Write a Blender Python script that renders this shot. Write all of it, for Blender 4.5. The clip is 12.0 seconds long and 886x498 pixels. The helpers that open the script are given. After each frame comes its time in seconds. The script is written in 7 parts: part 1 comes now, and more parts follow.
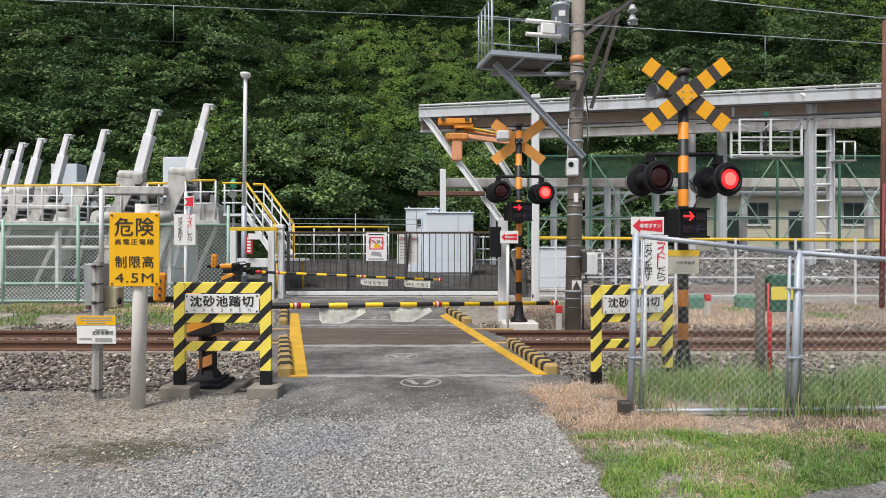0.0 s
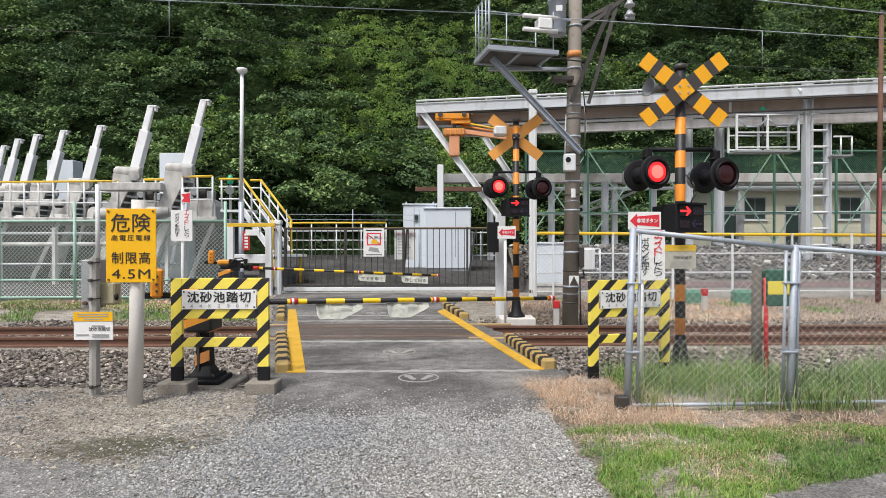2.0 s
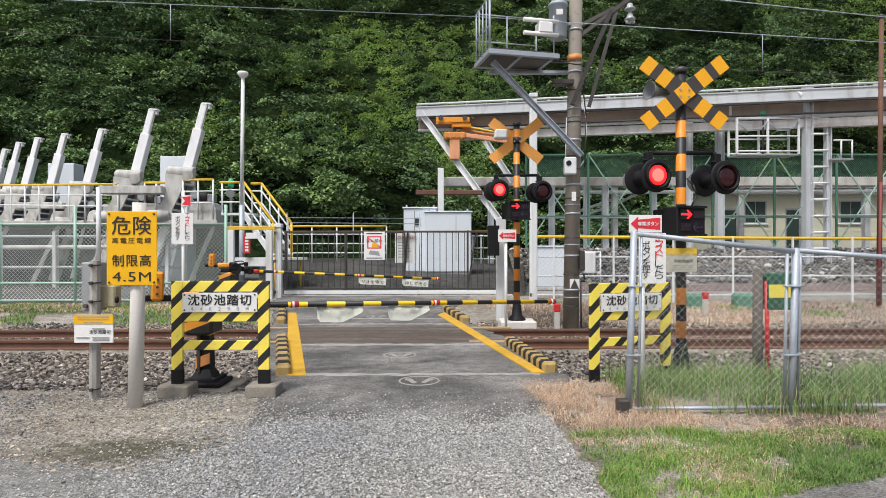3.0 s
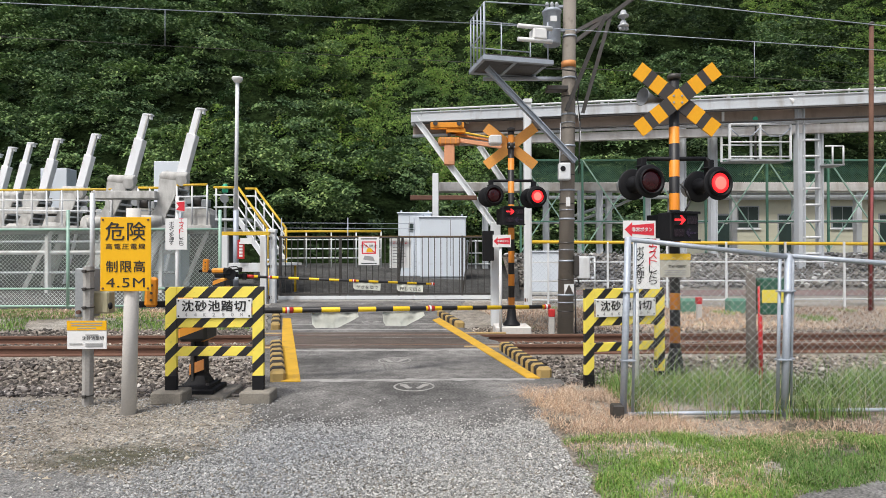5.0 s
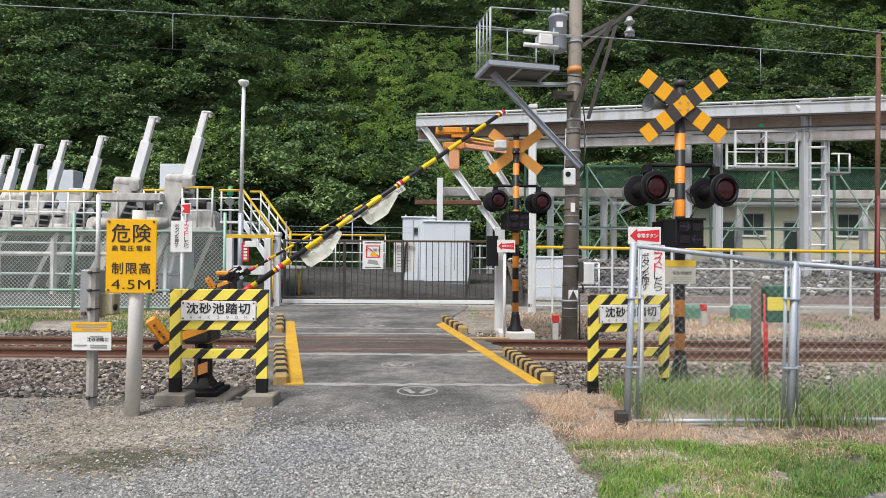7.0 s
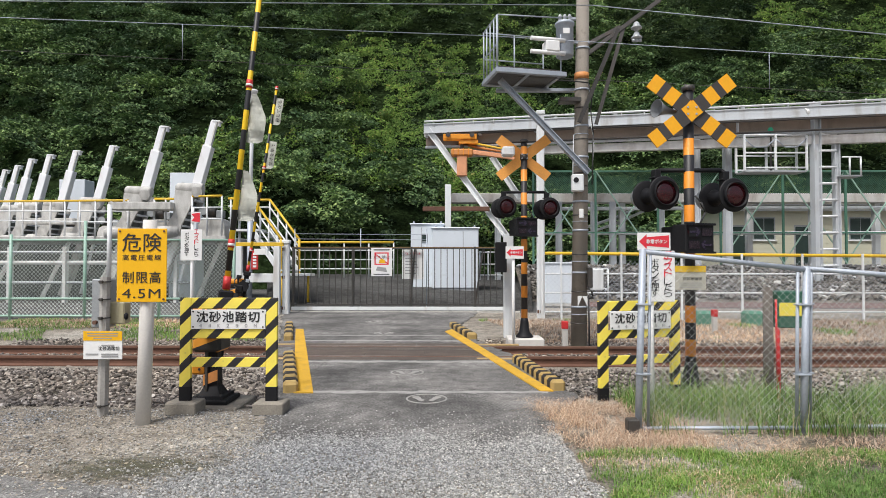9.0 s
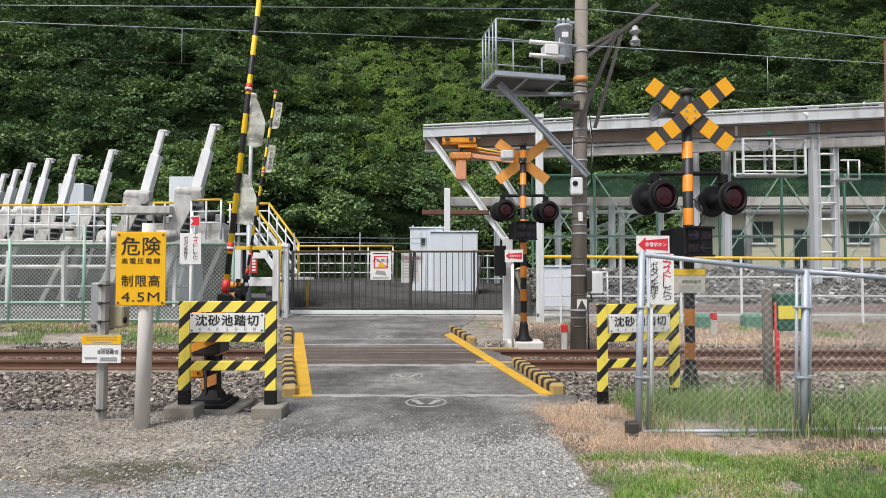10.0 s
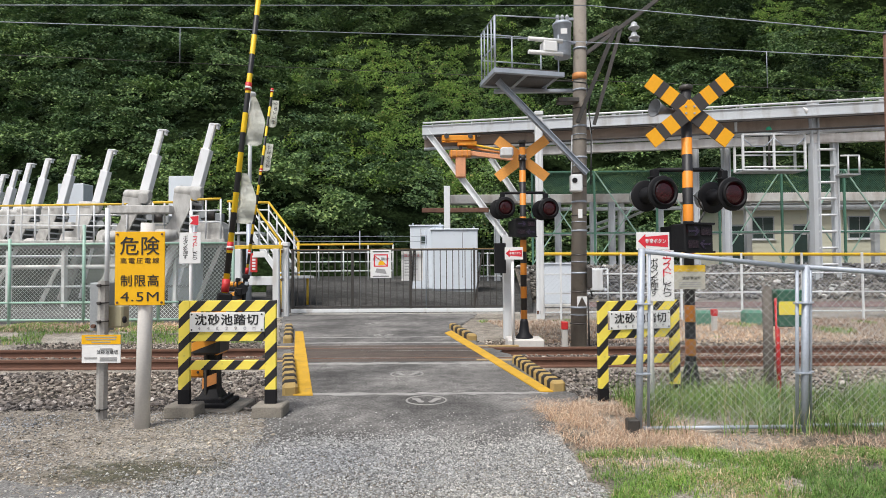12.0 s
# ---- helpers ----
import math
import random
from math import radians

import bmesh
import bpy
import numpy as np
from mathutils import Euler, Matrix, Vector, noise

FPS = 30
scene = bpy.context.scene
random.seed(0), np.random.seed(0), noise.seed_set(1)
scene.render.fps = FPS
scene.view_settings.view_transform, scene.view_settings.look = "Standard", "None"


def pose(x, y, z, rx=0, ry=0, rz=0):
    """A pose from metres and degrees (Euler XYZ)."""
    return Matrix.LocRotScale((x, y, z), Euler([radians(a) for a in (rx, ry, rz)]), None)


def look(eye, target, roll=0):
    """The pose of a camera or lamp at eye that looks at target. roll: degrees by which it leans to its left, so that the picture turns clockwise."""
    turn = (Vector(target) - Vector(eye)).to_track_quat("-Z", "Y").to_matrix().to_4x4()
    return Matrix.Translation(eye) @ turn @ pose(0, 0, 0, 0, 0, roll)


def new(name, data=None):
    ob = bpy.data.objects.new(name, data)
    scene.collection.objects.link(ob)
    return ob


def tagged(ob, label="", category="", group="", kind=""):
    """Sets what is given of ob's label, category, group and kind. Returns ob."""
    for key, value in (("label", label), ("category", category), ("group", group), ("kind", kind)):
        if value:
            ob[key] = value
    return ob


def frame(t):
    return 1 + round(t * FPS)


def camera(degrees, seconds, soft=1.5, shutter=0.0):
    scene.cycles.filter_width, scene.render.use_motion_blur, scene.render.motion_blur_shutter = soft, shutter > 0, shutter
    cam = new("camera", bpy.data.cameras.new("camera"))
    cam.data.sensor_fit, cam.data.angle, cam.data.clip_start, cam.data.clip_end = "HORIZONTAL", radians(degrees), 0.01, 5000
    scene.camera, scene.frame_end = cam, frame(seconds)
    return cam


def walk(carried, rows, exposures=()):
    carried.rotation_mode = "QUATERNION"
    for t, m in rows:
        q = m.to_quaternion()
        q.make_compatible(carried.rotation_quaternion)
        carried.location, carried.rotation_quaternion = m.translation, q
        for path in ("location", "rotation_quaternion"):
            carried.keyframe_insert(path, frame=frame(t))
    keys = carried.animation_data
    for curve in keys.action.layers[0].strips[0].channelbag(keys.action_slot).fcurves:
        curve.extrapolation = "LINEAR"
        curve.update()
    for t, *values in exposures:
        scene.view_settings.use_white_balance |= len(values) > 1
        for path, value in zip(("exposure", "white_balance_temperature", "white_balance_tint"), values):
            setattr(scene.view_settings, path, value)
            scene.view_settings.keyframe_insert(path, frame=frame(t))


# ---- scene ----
cam = camera(73.7, 12.0, soft=0.9)
walk(cam, [
    (0, pose(-0.000, -0.000, 1.450, 90.000, -0.000, -0.000)),
    (0.5, pose(-0.001, -0.004, 1.452, 89.929, -0.085, -0.019)),
    (1, pose(-0.003, -0.002, 1.449, 89.970, -0.156, -0.163)),
    (1.5, pose(0.004, -0.004, 1.445, 89.870, 0.059, -0.299)),
    (2, pose(0.004, 0.000, 1.446, 89.589, 0.127, -0.225)),
    (2.5, pose(0.007, -0.000, 1.444, 89.624, 0.164, -0.131)),
    (3, pose(-0.001, 0.003, 1.441, 89.928, 0.087, -0.198)),
    (5, pose(-0.005, -0.006, 1.447, 90.413, 0.117, -0.730)),
    (5.5, pose(-0.001, 0.001, 1.444, 90.456, 0.119, -0.516)),
    (6, pose(-0.006, -0.003, 1.447, 90.445, -0.068, -0.509)),
    (6.5, pose(-0.005, -0.001, 1.448, 90.521, -0.306, -0.397)),
    (7, pose(-0.012, -0.003, 1.447, 90.854, -0.385, -0.356)),
    (9, pose(-0.013, -0.002, 1.456, 91.465, -0.025, 0.458)),
    (9.5, pose(-0.014, 0.002, 1.455, 91.649, 0.037, 0.565)),
    (10, pose(-0.012, -0.003, 1.451, 91.826, 0.033, 0.391)),
    (10.5, pose(-0.004, -0.000, 1.453, 91.809, 0.118, 0.380)),
    (11, pose(-0.001, -0.001, 1.459, 91.736, 0.277, 0.293)),
    (11.5, pose(-0.003, 0.007, 1.450, 91.702, 0.391, 0.345)),
    (12, pose(-0.005, 0.008, 1.451, 91.618, 0.381, 0.420)),
], exposures=[(0, -0.09), (0.6, -0.06), (1.5, 0.0), (12, 0.0)])

# ---- light ----
scene.view_settings.exposure = 0.0
world = bpy.data.worlds.new("world")
scene.world = world
world.use_nodes = True
wn, wl = world.node_tree.nodes, world.node_tree.links
sky = wn.new("ShaderNodeTexSky")
sky.sky_type, sky.sun_disc = "NISHITA", False
sky.sun_elevation, sky.sun_rotation = radians(61), radians(212)
sky.dust_density, sky.ozone_density = 4.0, 1.0
hazy = wn.new("ShaderNodeHueSaturation")
hazy.inputs["Saturation"].default_value = 0.68
wl.new(sky.outputs[0], hazy.inputs["Color"])
wl.new(hazy.outputs[0], wn["Background"].inputs["Color"])
wn["Background"].inputs["Strength"].default_value = 0.14
sun = new("sun", bpy.data.lights.new("sun", "SUN"))
sun.data.energy, sun.data.angle, sun.data.color = 3.12, radians(14), (1.0, 0.98, 0.95)
sun.matrix_world = look((-5, -8, 17), (0, 0, 0))


# ---- materials ----
def nodes_of(name):
    m = bpy.data.materials.new(name)
    m.use_nodes = True
    return m, m.node_tree.nodes, m.node_tree.links, m.node_tree.nodes["Principled BSDF"]


def ramp_node(n, l, source, stops):
    r = n.new("ShaderNodeValToRGB")
    while len(r.color_ramp.elements) < len(stops):
        r.color_ramp.elements.new(0.5)
    for e, (p, c) in zip(r.color_ramp.elements, stops):
        e.position, e.color = p, (*c, 1)
    l.new(source, r.inputs[0])
    return r.outputs[0]


def noise_node(n, l, scale, detail=4, coords="Object", run=1.0):
    tc = n.new("ShaderNodeTexCoord")
    t = n.new("ShaderNodeTexNoise")
    t.inputs["Scale"].default_value, t.inputs["Detail"].default_value = scale, detail
    stretch = n.new("ShaderNodeMapping")
    stretch.inputs["Scale"].default_value = (1, 1, run)
    l.new(tc.outputs[coords], stretch.inputs["Vector"])
    l.new(stretch.outputs[0], t.inputs["Vector"])
    return t.outputs[0]


def blend(n, l, a, b, factor, mode="MIX"):
    m = n.new("ShaderNodeMix")
    m.data_type, m.blend_type = "RGBA", mode
    for sock, v in ((m.inputs[0], factor), (m.inputs[6], a), (m.inputs[7], b)):
        if isinstance(v, (int, float)):
            sock.default_value = v
        elif isinstance(v, tuple):
            sock.default_value = (*v, 1)
        else:
            l.new(v, sock)
    return m.outputs[2]


def bump_in(n, l, b, source, strength, distance=0.02):
    k = n.new("ShaderNodeBump")
    k.inputs["Strength"].default_value, k.inputs["Distance"].default_value = strength, distance
    l.new(source, k.inputs["Height"])
    l.new(k.outputs[0], b.inputs["Normal"])


def surface(name, col, rough=0.6, metal=0.0, var=0.2, big=1.5, fine=40, bump=0.15, dirt=None, dirt_amount=0.3, piece=0.0, streak=1.0, gloss=0.5):
    """A surface of one base colour with broad and fine variation, dirt stains and fine relief."""
    m, n, l, b = nodes_of(name)
    dark = tuple(c * (1 - var) for c in col)
    light = tuple(min(1, c * (1 + var * 0.6)) for c in col)
    broad, grain = noise_node(n, l, big, 5), noise_node(n, l, fine, 3)
    c = ramp_node(n, l, broad, [(0.3, dark), (0.7, light)])
    c = blend(n, l, c, ramp_node(n, l, grain, [(0.35, dark), (0.65, light)]), 0.4)
    if dirt:
        stain = noise_node(n, l, big * 2.3 + 0.7, 9, run=streak)
        f = ramp_node(n, l, stain, [(0.66 - dirt_amount * 0.18, (0, 0, 0)), (0.84, (0.75,) * 3)])
        c = blend(n, l, c, dirt, f)
    if piece:
        oi = n.new("ShaderNodeObjectInfo")
        c = blend(n, l, c, ramp_node(n, l, oi.outputs["Random"], [(0, (1 - piece,) * 3), (1, (1, 1, 1))]), 1.0, "MULTIPLY")
    l.new(c, b.inputs["Base Color"])
    b.inputs["Metallic"].default_value = metal
    b.inputs["Specular IOR Level"].default_value = gloss
    l.new(ramp_node(n, l, grain, [(0.3, (max(0, rough - 0.12),) * 3), (0.7, (min(1, rough + 0.1),) * 3)]), b.inputs["Roughness"])
    bump_in(n, l, b, grain, bump)
    return m


def striped(name, axis, period, duty, col_a, col_b, shift=0.0, rough=0.5, dirt=0.35):
    """Two paints in bands along an axis of the thing, chipped and dirty."""
    m, n, l, b = nodes_of(name)
    tc = n.new("ShaderNodeTexCoord")
    dot = n.new("ShaderNodeVectorMath")
    dot.operation = "DOT_PRODUCT"
    l.new(tc.outputs["Object"], dot.inputs[0])
    dot.inputs[1].default_value = Vector(axis)
    v = dot.outputs["Value"]
    for op, k in (("DIVIDE", period), ("ADD", shift + 50), ("FRACT", 0), ("LESS_THAN", duty)):
        q = n.new("ShaderNodeMath")
        q.operation = op
        l.new(v, q.inputs[0])
        q.inputs[1].default_value = k
        v = q.outputs[0]
    c = blend(n, l, col_b, col_a, v)
    grain = noise_node(n, l, 30, 6)
    stain = noise_node(n, l, 5, 7)
    c = blend(n, l, c, (0.10, 0.075, 0.05), ramp_node(n, l, stain, [(0.52, (0, 0, 0)), (0.85, (dirt,) * 3)]))
    c = blend(n, l, c, (0.16, 0.15, 0.14), ramp_node(n, l, grain, [(0.66, (0, 0, 0)), (0.72, (dirt,) * 3)]))
    l.new(c, b.inputs["Base Color"])
    b.inputs["Roughness"].default_value = rough
    bump_in(n, l, b, grain, 0.08)
    return m


def ground_mix(name, stops, scale, fine, bump=0.5, distance=0.02, rough=0.95, cracks=0.0, gloss=0.35):
    """Earthy ground: speckled grains under broad patches."""
    m, n, l, b = nodes_of(name)
    patch, grain, speck = noise_node(n, l, scale, 8), noise_node(n, l, fine, 8), noise_node(n, l, fine * 3.1, 4)
    c = ramp_node(n, l, patch, stops)
    c = blend(n, l, c, ramp_node(n, l, grain, [(0.32, (0.35,) * 3), (0.68, (1.5,) * 3)]), 0.85, "MULTIPLY")
    c = blend(n, l, c, ramp_node(n, l, speck, [(0.3, (0.5,) * 3), (0.7, (1.4,) * 3)]), 0.8, "MULTIPLY")
    c = blend(n, l, c, ramp_node(n, l, noise_node(n, l, scale * 7, 10), [(0.35, (0.62,) * 3), (0.65, (1.25,) * 3)]), 0.7, "MULTIPLY")
    if cracks:
        tc, cell = n.new("ShaderNodeTexCoord"), n.new("ShaderNodeTexVoronoi")
        cell.feature = "DISTANCE_TO_EDGE"
        cell.inputs["Scale"].default_value = cracks
        warp = n.new("ShaderNodeMix")
        warp.data_type = "VECTOR"
        warp.inputs[0].default_value = 0.25
        l.new(tc.outputs["Object"], warp.inputs[4])
        l.new(noise_node(n, l, 2.5, 6), warp.inputs[5])
        l.new(warp.outputs[1], cell.inputs["Vector"])
        c = blend(n, l, c, (0.06, 0.055, 0.05), ramp_node(n, l, cell.outputs["Distance"], [(0.0, (0.4,) * 3), (0.008, (0, 0, 0))]))
    l.new(c, b.inputs["Base Color"])
    b.inputs["Specular IOR Level"].default_value = gloss
    b.inputs["Roughness"].default_value = rough
    bump_in(n, l, b, grain, bump, distance)
    return m


def islands(name, stops, rough=0.8, bump=0.0, transmit=0.0, patches=((0.25, 0.25),)):
    """Many small pieces, each with its own colour."""
    m, n, l, b = nodes_of(name)
    g = n.new("ShaderNodeNewGeometry")
    c = ramp_node(n, l, g.outputs["Random Per Island"], stops)
    for scale, depth in patches:
        wide = noise_node(n, l, scale, 3)
        c = blend(n, l, c, ramp_node(n, l, wide, [(0.34, (1 - depth, 1 - depth * 0.9, 1 - depth * 0.75)), (0.66, (1 + depth, 1 + depth * 0.75, 1 + depth * 0.2))]), 1.0, "MULTIPLY")
    l.new(c, b.inputs["Base Color"])
    b.inputs["Roughness"].default_value = rough
    if transmit:
        b.inputs["Specular IOR Level"].default_value = 0.10
    if bump:
        bump_in(n, l, b, noise_node(n, l, 60, 4), bump)
    return m


def glow(name, col, strength):
    m, n, l, b = nodes_of(name)
    b.inputs["Base Color"].default_value = (*col, 1)
    b.inputs["Emission Color"].default_value = (*col, 1)
    b.inputs["Emission Strength"].default_value = strength
    return m


BLK = (0.018, 0.018, 0.02)
M = dict(
    white=surface("white_paint", (0.72, 0.74, 0.75), 0.5, var=0.07, big=0.9, dirt=(0.30, 0.23, 0.17), dirt_amount=0.55, streak=0.15),
    grey=surface("grey_steel_paint", (0.36, 0.38, 0.39), 0.5, 0.2, var=0.2, dirt=(0.16, 0.12, 0.09)),
    galv=surface("galvanised_steel", (0.40, 0.44, 0.50), 0.55, 0.3, var=0.2, big=3),
    rough_concrete=surface("dark_rough_concrete", (0.27, 0.245, 0.205), 0.95, var=0.3, big=5, fine=60, bump=0.5, dirt=(0.10, 0.085, 0.065), dirt_amount=0.6),
    concrete=surface("concrete", (0.52, 0.50, 0.465), 0.9, var=0.25, big=2, fine=60, bump=0.3, dirt=(0.14, 0.13, 0.10), dirt_amount=0.4),
    pole=surface("pole_concrete", (0.27, 0.24, 0.205), 0.85, var=0.2, big=2, fine=50, bump=0.2, dirt=(0.10, 0.08, 0.06)),
    black=surface("black_paint", (0.012, 0.012, 0.014), 0.6, gloss=0.25, var=0.3, bump=0.05),
    rubber=surface("dark_rubber", (0.03, 0.03, 0.03), 0.7, var=0.3),
    dark=surface("dark_grey_steel", (0.07, 0.065, 0.06), 0.5, 0.3, var=0.3, dirt=(0.12, 0.07, 0.04)),
    yellow=surface("yellow_paint", (0.72, 0.46, 0.03), 0.5, var=0.15, dirt=(0.25, 0.17, 0.06)),
    sign_yellow=surface("sign_yellow", (0.86, 0.46, 0.002), 0.45, var=0.06, bump=0.02),
    lemon=surface("lemon_yellow_panel", (0.80, 0.66, 0.08), 0.5, var=0.08),
    sign_white=surface("sign_white", (0.80, 0.80, 0.79), 0.45, var=0.05, bump=0.02),
    ink=surface("black_ink", (0.02, 0.02, 0.02), 0.6, var=0.1, bump=0),
    grey_ink=surface("grey_ink", (0.33, 0.33, 0.33), 0.6, var=0.1, bump=0),
    red_ink=surface("red_ink", (0.70, 0.03, 0.05), 0.5, var=0.1, bump=0),
    red=surface("red_paint", (0.55, 0.03, 0.03), 0.5, var=0.2),
    orange=surface("orange_paint", (0.80, 0.30, 0.02), 0.5, var=0.15, dirt=(0.3, 0.12, 0.03)),
    rust_orange=surface("weathered_orange_paint", (0.66, 0.27, 0.08), 0.6, var=0.2, dirt=(0.30, 0.14, 0.06), dirt_amount=0.5),
    net_grey=surface("pale_coated_wire", (0.60, 0.68, 0.64), 0.5, 0.0, var=0.1),
    cross_orange=surface("crossbuck_orange_paint", (0.80, 0.35, 0.07), 0.55, var=0.15, dirt=(0.40, 0.20, 0.06), dirt_amount=0.3),
    stained=surface("stained_white_paint", (0.66, 0.65, 0.63), 0.6, var=0.12, big=0.5, fine=8, dirt=(0.20, 0.13, 0.09), dirt_amount=1.1, streak=0.4),
    rust=surface("rusty_steel", (0.15, 0.075, 0.05), 0.85, 0.1, var=0.3, big=4, dirt=(0.20, 0.11, 0.07)),
    rail_top=surface("worn_rail_head", (0.19, 0.115, 0.08), 0.6, 0.3, var=0.3, big=5),
    green_steel=surface("green_steel_paint", (0.09, 0.22, 0.155), 0.5, var=0.2, dirt=(0.2, 0.2, 0.15)),
    pale_green=surface("pale_green_paint", (0.34, 0.52, 0.43), 0.5, var=0.15, dirt=(0.3, 0.3, 0.24)),
    dark_green=surface("dark_green_paint", (0.02, 0.10, 0.06), 0.5, var=0.2),
    wall=surface("pale_cream_boards", (0.60, 0.59, 0.46), 0.9, var=0.1, big=0.4, dirt=(0.2, 0.2, 0.15)),
    glass=surface("dark_window_glass", (0.03, 0.05, 0.045), 0.12, var=0.2, bump=0),
    wood=surface("weathered_wood", (0.115, 0.10, 0.085), 0.85, var=0.3, big=5, dirt=(0.06, 0.05, 0.04)),
    cloth=surface("white_sheet", (0.74, 0.75, 0.68), 0.6, var=0.1, big=4, dirt=(0.45, 0.42, 0.33)),
    asphalt=ground_mix("asphalt", [(0.32, (0.085, 0.082, 0.078)), (0.48, (0.16, 0.154, 0.147)), (0.68, (0.27, 0.26, 0.245))], 0.9, 42, 0.7, 0.012, 0.9, 0.75),
    yard=ground_mix("yard_asphalt", [(0.3, (0.075, 0.074, 0.071)), (0.7, (0.135, 0.131, 0.125))], 0.5, 30, 0.3),
    earth=ground_mix("earth_and_gravel", [(0.33, (0.11, 0.10, 0.075)), (0.44, (0.30, 0.265, 0.22)), (0.7, (0.42, 0.39, 0.34))], 0.75, 40, 1.0, 0.03),
    red_yard=ground_mix("reddish_surfacing", [(0.3, (0.16, 0.10, 0.09)), (0.7, (0.24, 0.16, 0.14))], 0.4, 25, 0.2),
    road_paint=surface("worn_yellow_road_paint", (0.62, 0.36, 0.03), 0.8, var=0.2, big=3, fine=90, bump=0.3, dirt=(0.22, 0.17, 0.09), dirt_amount=0.55),
    road_white=surface("worn_white_road_paint", (0.34, 0.33, 0.31), 0.8, var=0.2, big=3, fine=90, bump=0.3, dirt=(0.14, 0.13, 0.12), dirt_amount=0.8),
    stone=islands("ballast_stones", [(0, (0.055, 0.05, 0.047)), (0.35, (0.135, 0.116, 0.104)), (0.7, (0.255, 0.222, 0.20)), (0.93, (0.40, 0.35, 0.31)), (1, (0.58, 0.55, 0.52))], 0.9, 0.3),
    gravel=islands("road_gravel", [(0, (0.15, 0.155, 0.16)), (0.35, (0.29, 0.295, 0.30)), (0.7, (0.42, 0.425, 0.43)), (0.95, (0.54, 0.54, 0.545)), (1, (0.70, 0.69, 0.68))], 0.9),
    grass=islands("grass_blades", [(0, (0.08, 0.17, 0.025)), (0.5, (0.15, 0.29, 0.05)), (0.88, (0.24, 0.38, 0.085)), (0.95, (0.36, 0.32, 0.14)), (1, (0.46, 0.36, 0.20))], 0.6, patches=((0.9, 0.3),)),
    tall_grass=islands("tall_grass_blades", [(0, (0.10, 0.18, 0.04)), (0.5, (0.16, 0.28, 0.06)), (0.88, (0.25, 0.37, 0.11)), (0.94, (0.46, 0.38, 0.22)), (1, (0.55, 0.45, 0.30))], 0.6),
    dry=islands("dry_grass", [(0, (0.28, 0.16, 0.10)), (0.5, (0.52, 0.37, 0.27)), (1, (0.78, 0.66, 0.53))], 0.8),
    leaf=islands("woodland_leaves", [(0, (0.056, 0.106, 0.053)), (0.45, (0.118, 0.207, 0.095)), (0.85, (0.195, 0.31, 0.135)), (1, (0.30, 0.41, 0.20))], 0.55, transmit=1, patches=((0.22, 0.35), (0.075, 0.3))),
    # darker copy of the woodland leaves, with the woods' shade put into its colour
    dark_leaf=islands("shade_toned_leaves", [(0, (0.022, 0.042, 0.023)), (0.5, (0.056, 0.10, 0.052)), (0.9, (0.10, 0.162, 0.082)), (1, (0.17, 0.225, 0.115))], 0.6, transmit=1, patches=((0.22, 0.4), (0.075, 0.35))),
    vine=islands("vine_leaves", [(0, (0.05, 0.10, 0.025)), (0.45, (0.11, 0.205, 0.05)), (0.93, (0.19, 0.31, 0.085)), (1, (0.28, 0.25, 0.12))], 0.6, transmit=1, patches=((0.35, 0.45), (0.1, 0.2))),
    # near-black green: the shade between the crowns is put into this ground colour
    undergrowth=ground_mix("shade_dark_undergrowth", [(0.3, (0.010, 0.017, 0.007)), (0.7, (0.022, 0.036, 0.013))], 0.5, 3, 1.0, 0.2, gloss=0.0),
    pale_concrete=surface("pale_concrete", (0.64, 0.61, 0.57), 0.9, var=0.12, big=3, fine=60, bump=0.06, dirt=(0.35, 0.32, 0.28), dirt_amount=0.5, streak=0.3),
    lamp_on=glow("red_lamp_glow", (1.0, 0.02, 0.025), 1.6),
    lamp_core=glow("red_lamp_core", (1.0, 0.10, 0.08), 2.2),
    lamp_off=surface("dark_red_lens", (0.035, 0.004, 0.006), 0.15, var=0.2, bump=0),
    window_off=surface("unlit_window", (0.02, 0.011, 0.018), 0.25, var=0.1, bump=0),
    arrow_off=surface("unlit_arrow", (0.03, 0.02, 0.045), 0.3, var=0.1, bump=0),
    green_glow=glow("green_lamp_glow", (0.03, 0.35, 0.2), 0.12),
)
M["frame_diag"] = striped("guard_stripes", (0.707, 0, -0.707), 0.168, 0.6, (0.93, 0.76, 0.11), BLK, 0.1, dirt=0.22)


# ---- mesh helpers ----
def mesh_of(name, bm, mats):
    me = bpy.data.meshes.new(name)
    bm.to_mesh(me)
    bm.free()
    for m in mats if isinstance(mats, (list, tuple)) else [mats]:
        me.materials.append(m)
    return me


def thing(name, at, label, category, group="", turn=0, kind=""):
    e = new(name)
    e.empty_display_size = 0.2
    e.matrix_basis = pose(*at, 0, 0, turn)
    return tagged(e, label, category, group, kind)


def part(name, bm, mats, parent, label=""):
    ob = new(name, mesh_of(name, bm, mats))
    ob.parent = parent
    return tagged(ob, label) if label else ob


def alone(name, bm, mats, label, category, kind="", at=(0, 0, 0), turn=0, group=""):
    ob = new(name, mesh_of(name, bm, mats))
    ob.matrix_basis = pose(*at, 0, 0, turn)
    return tagged(ob, label, category, group, kind)


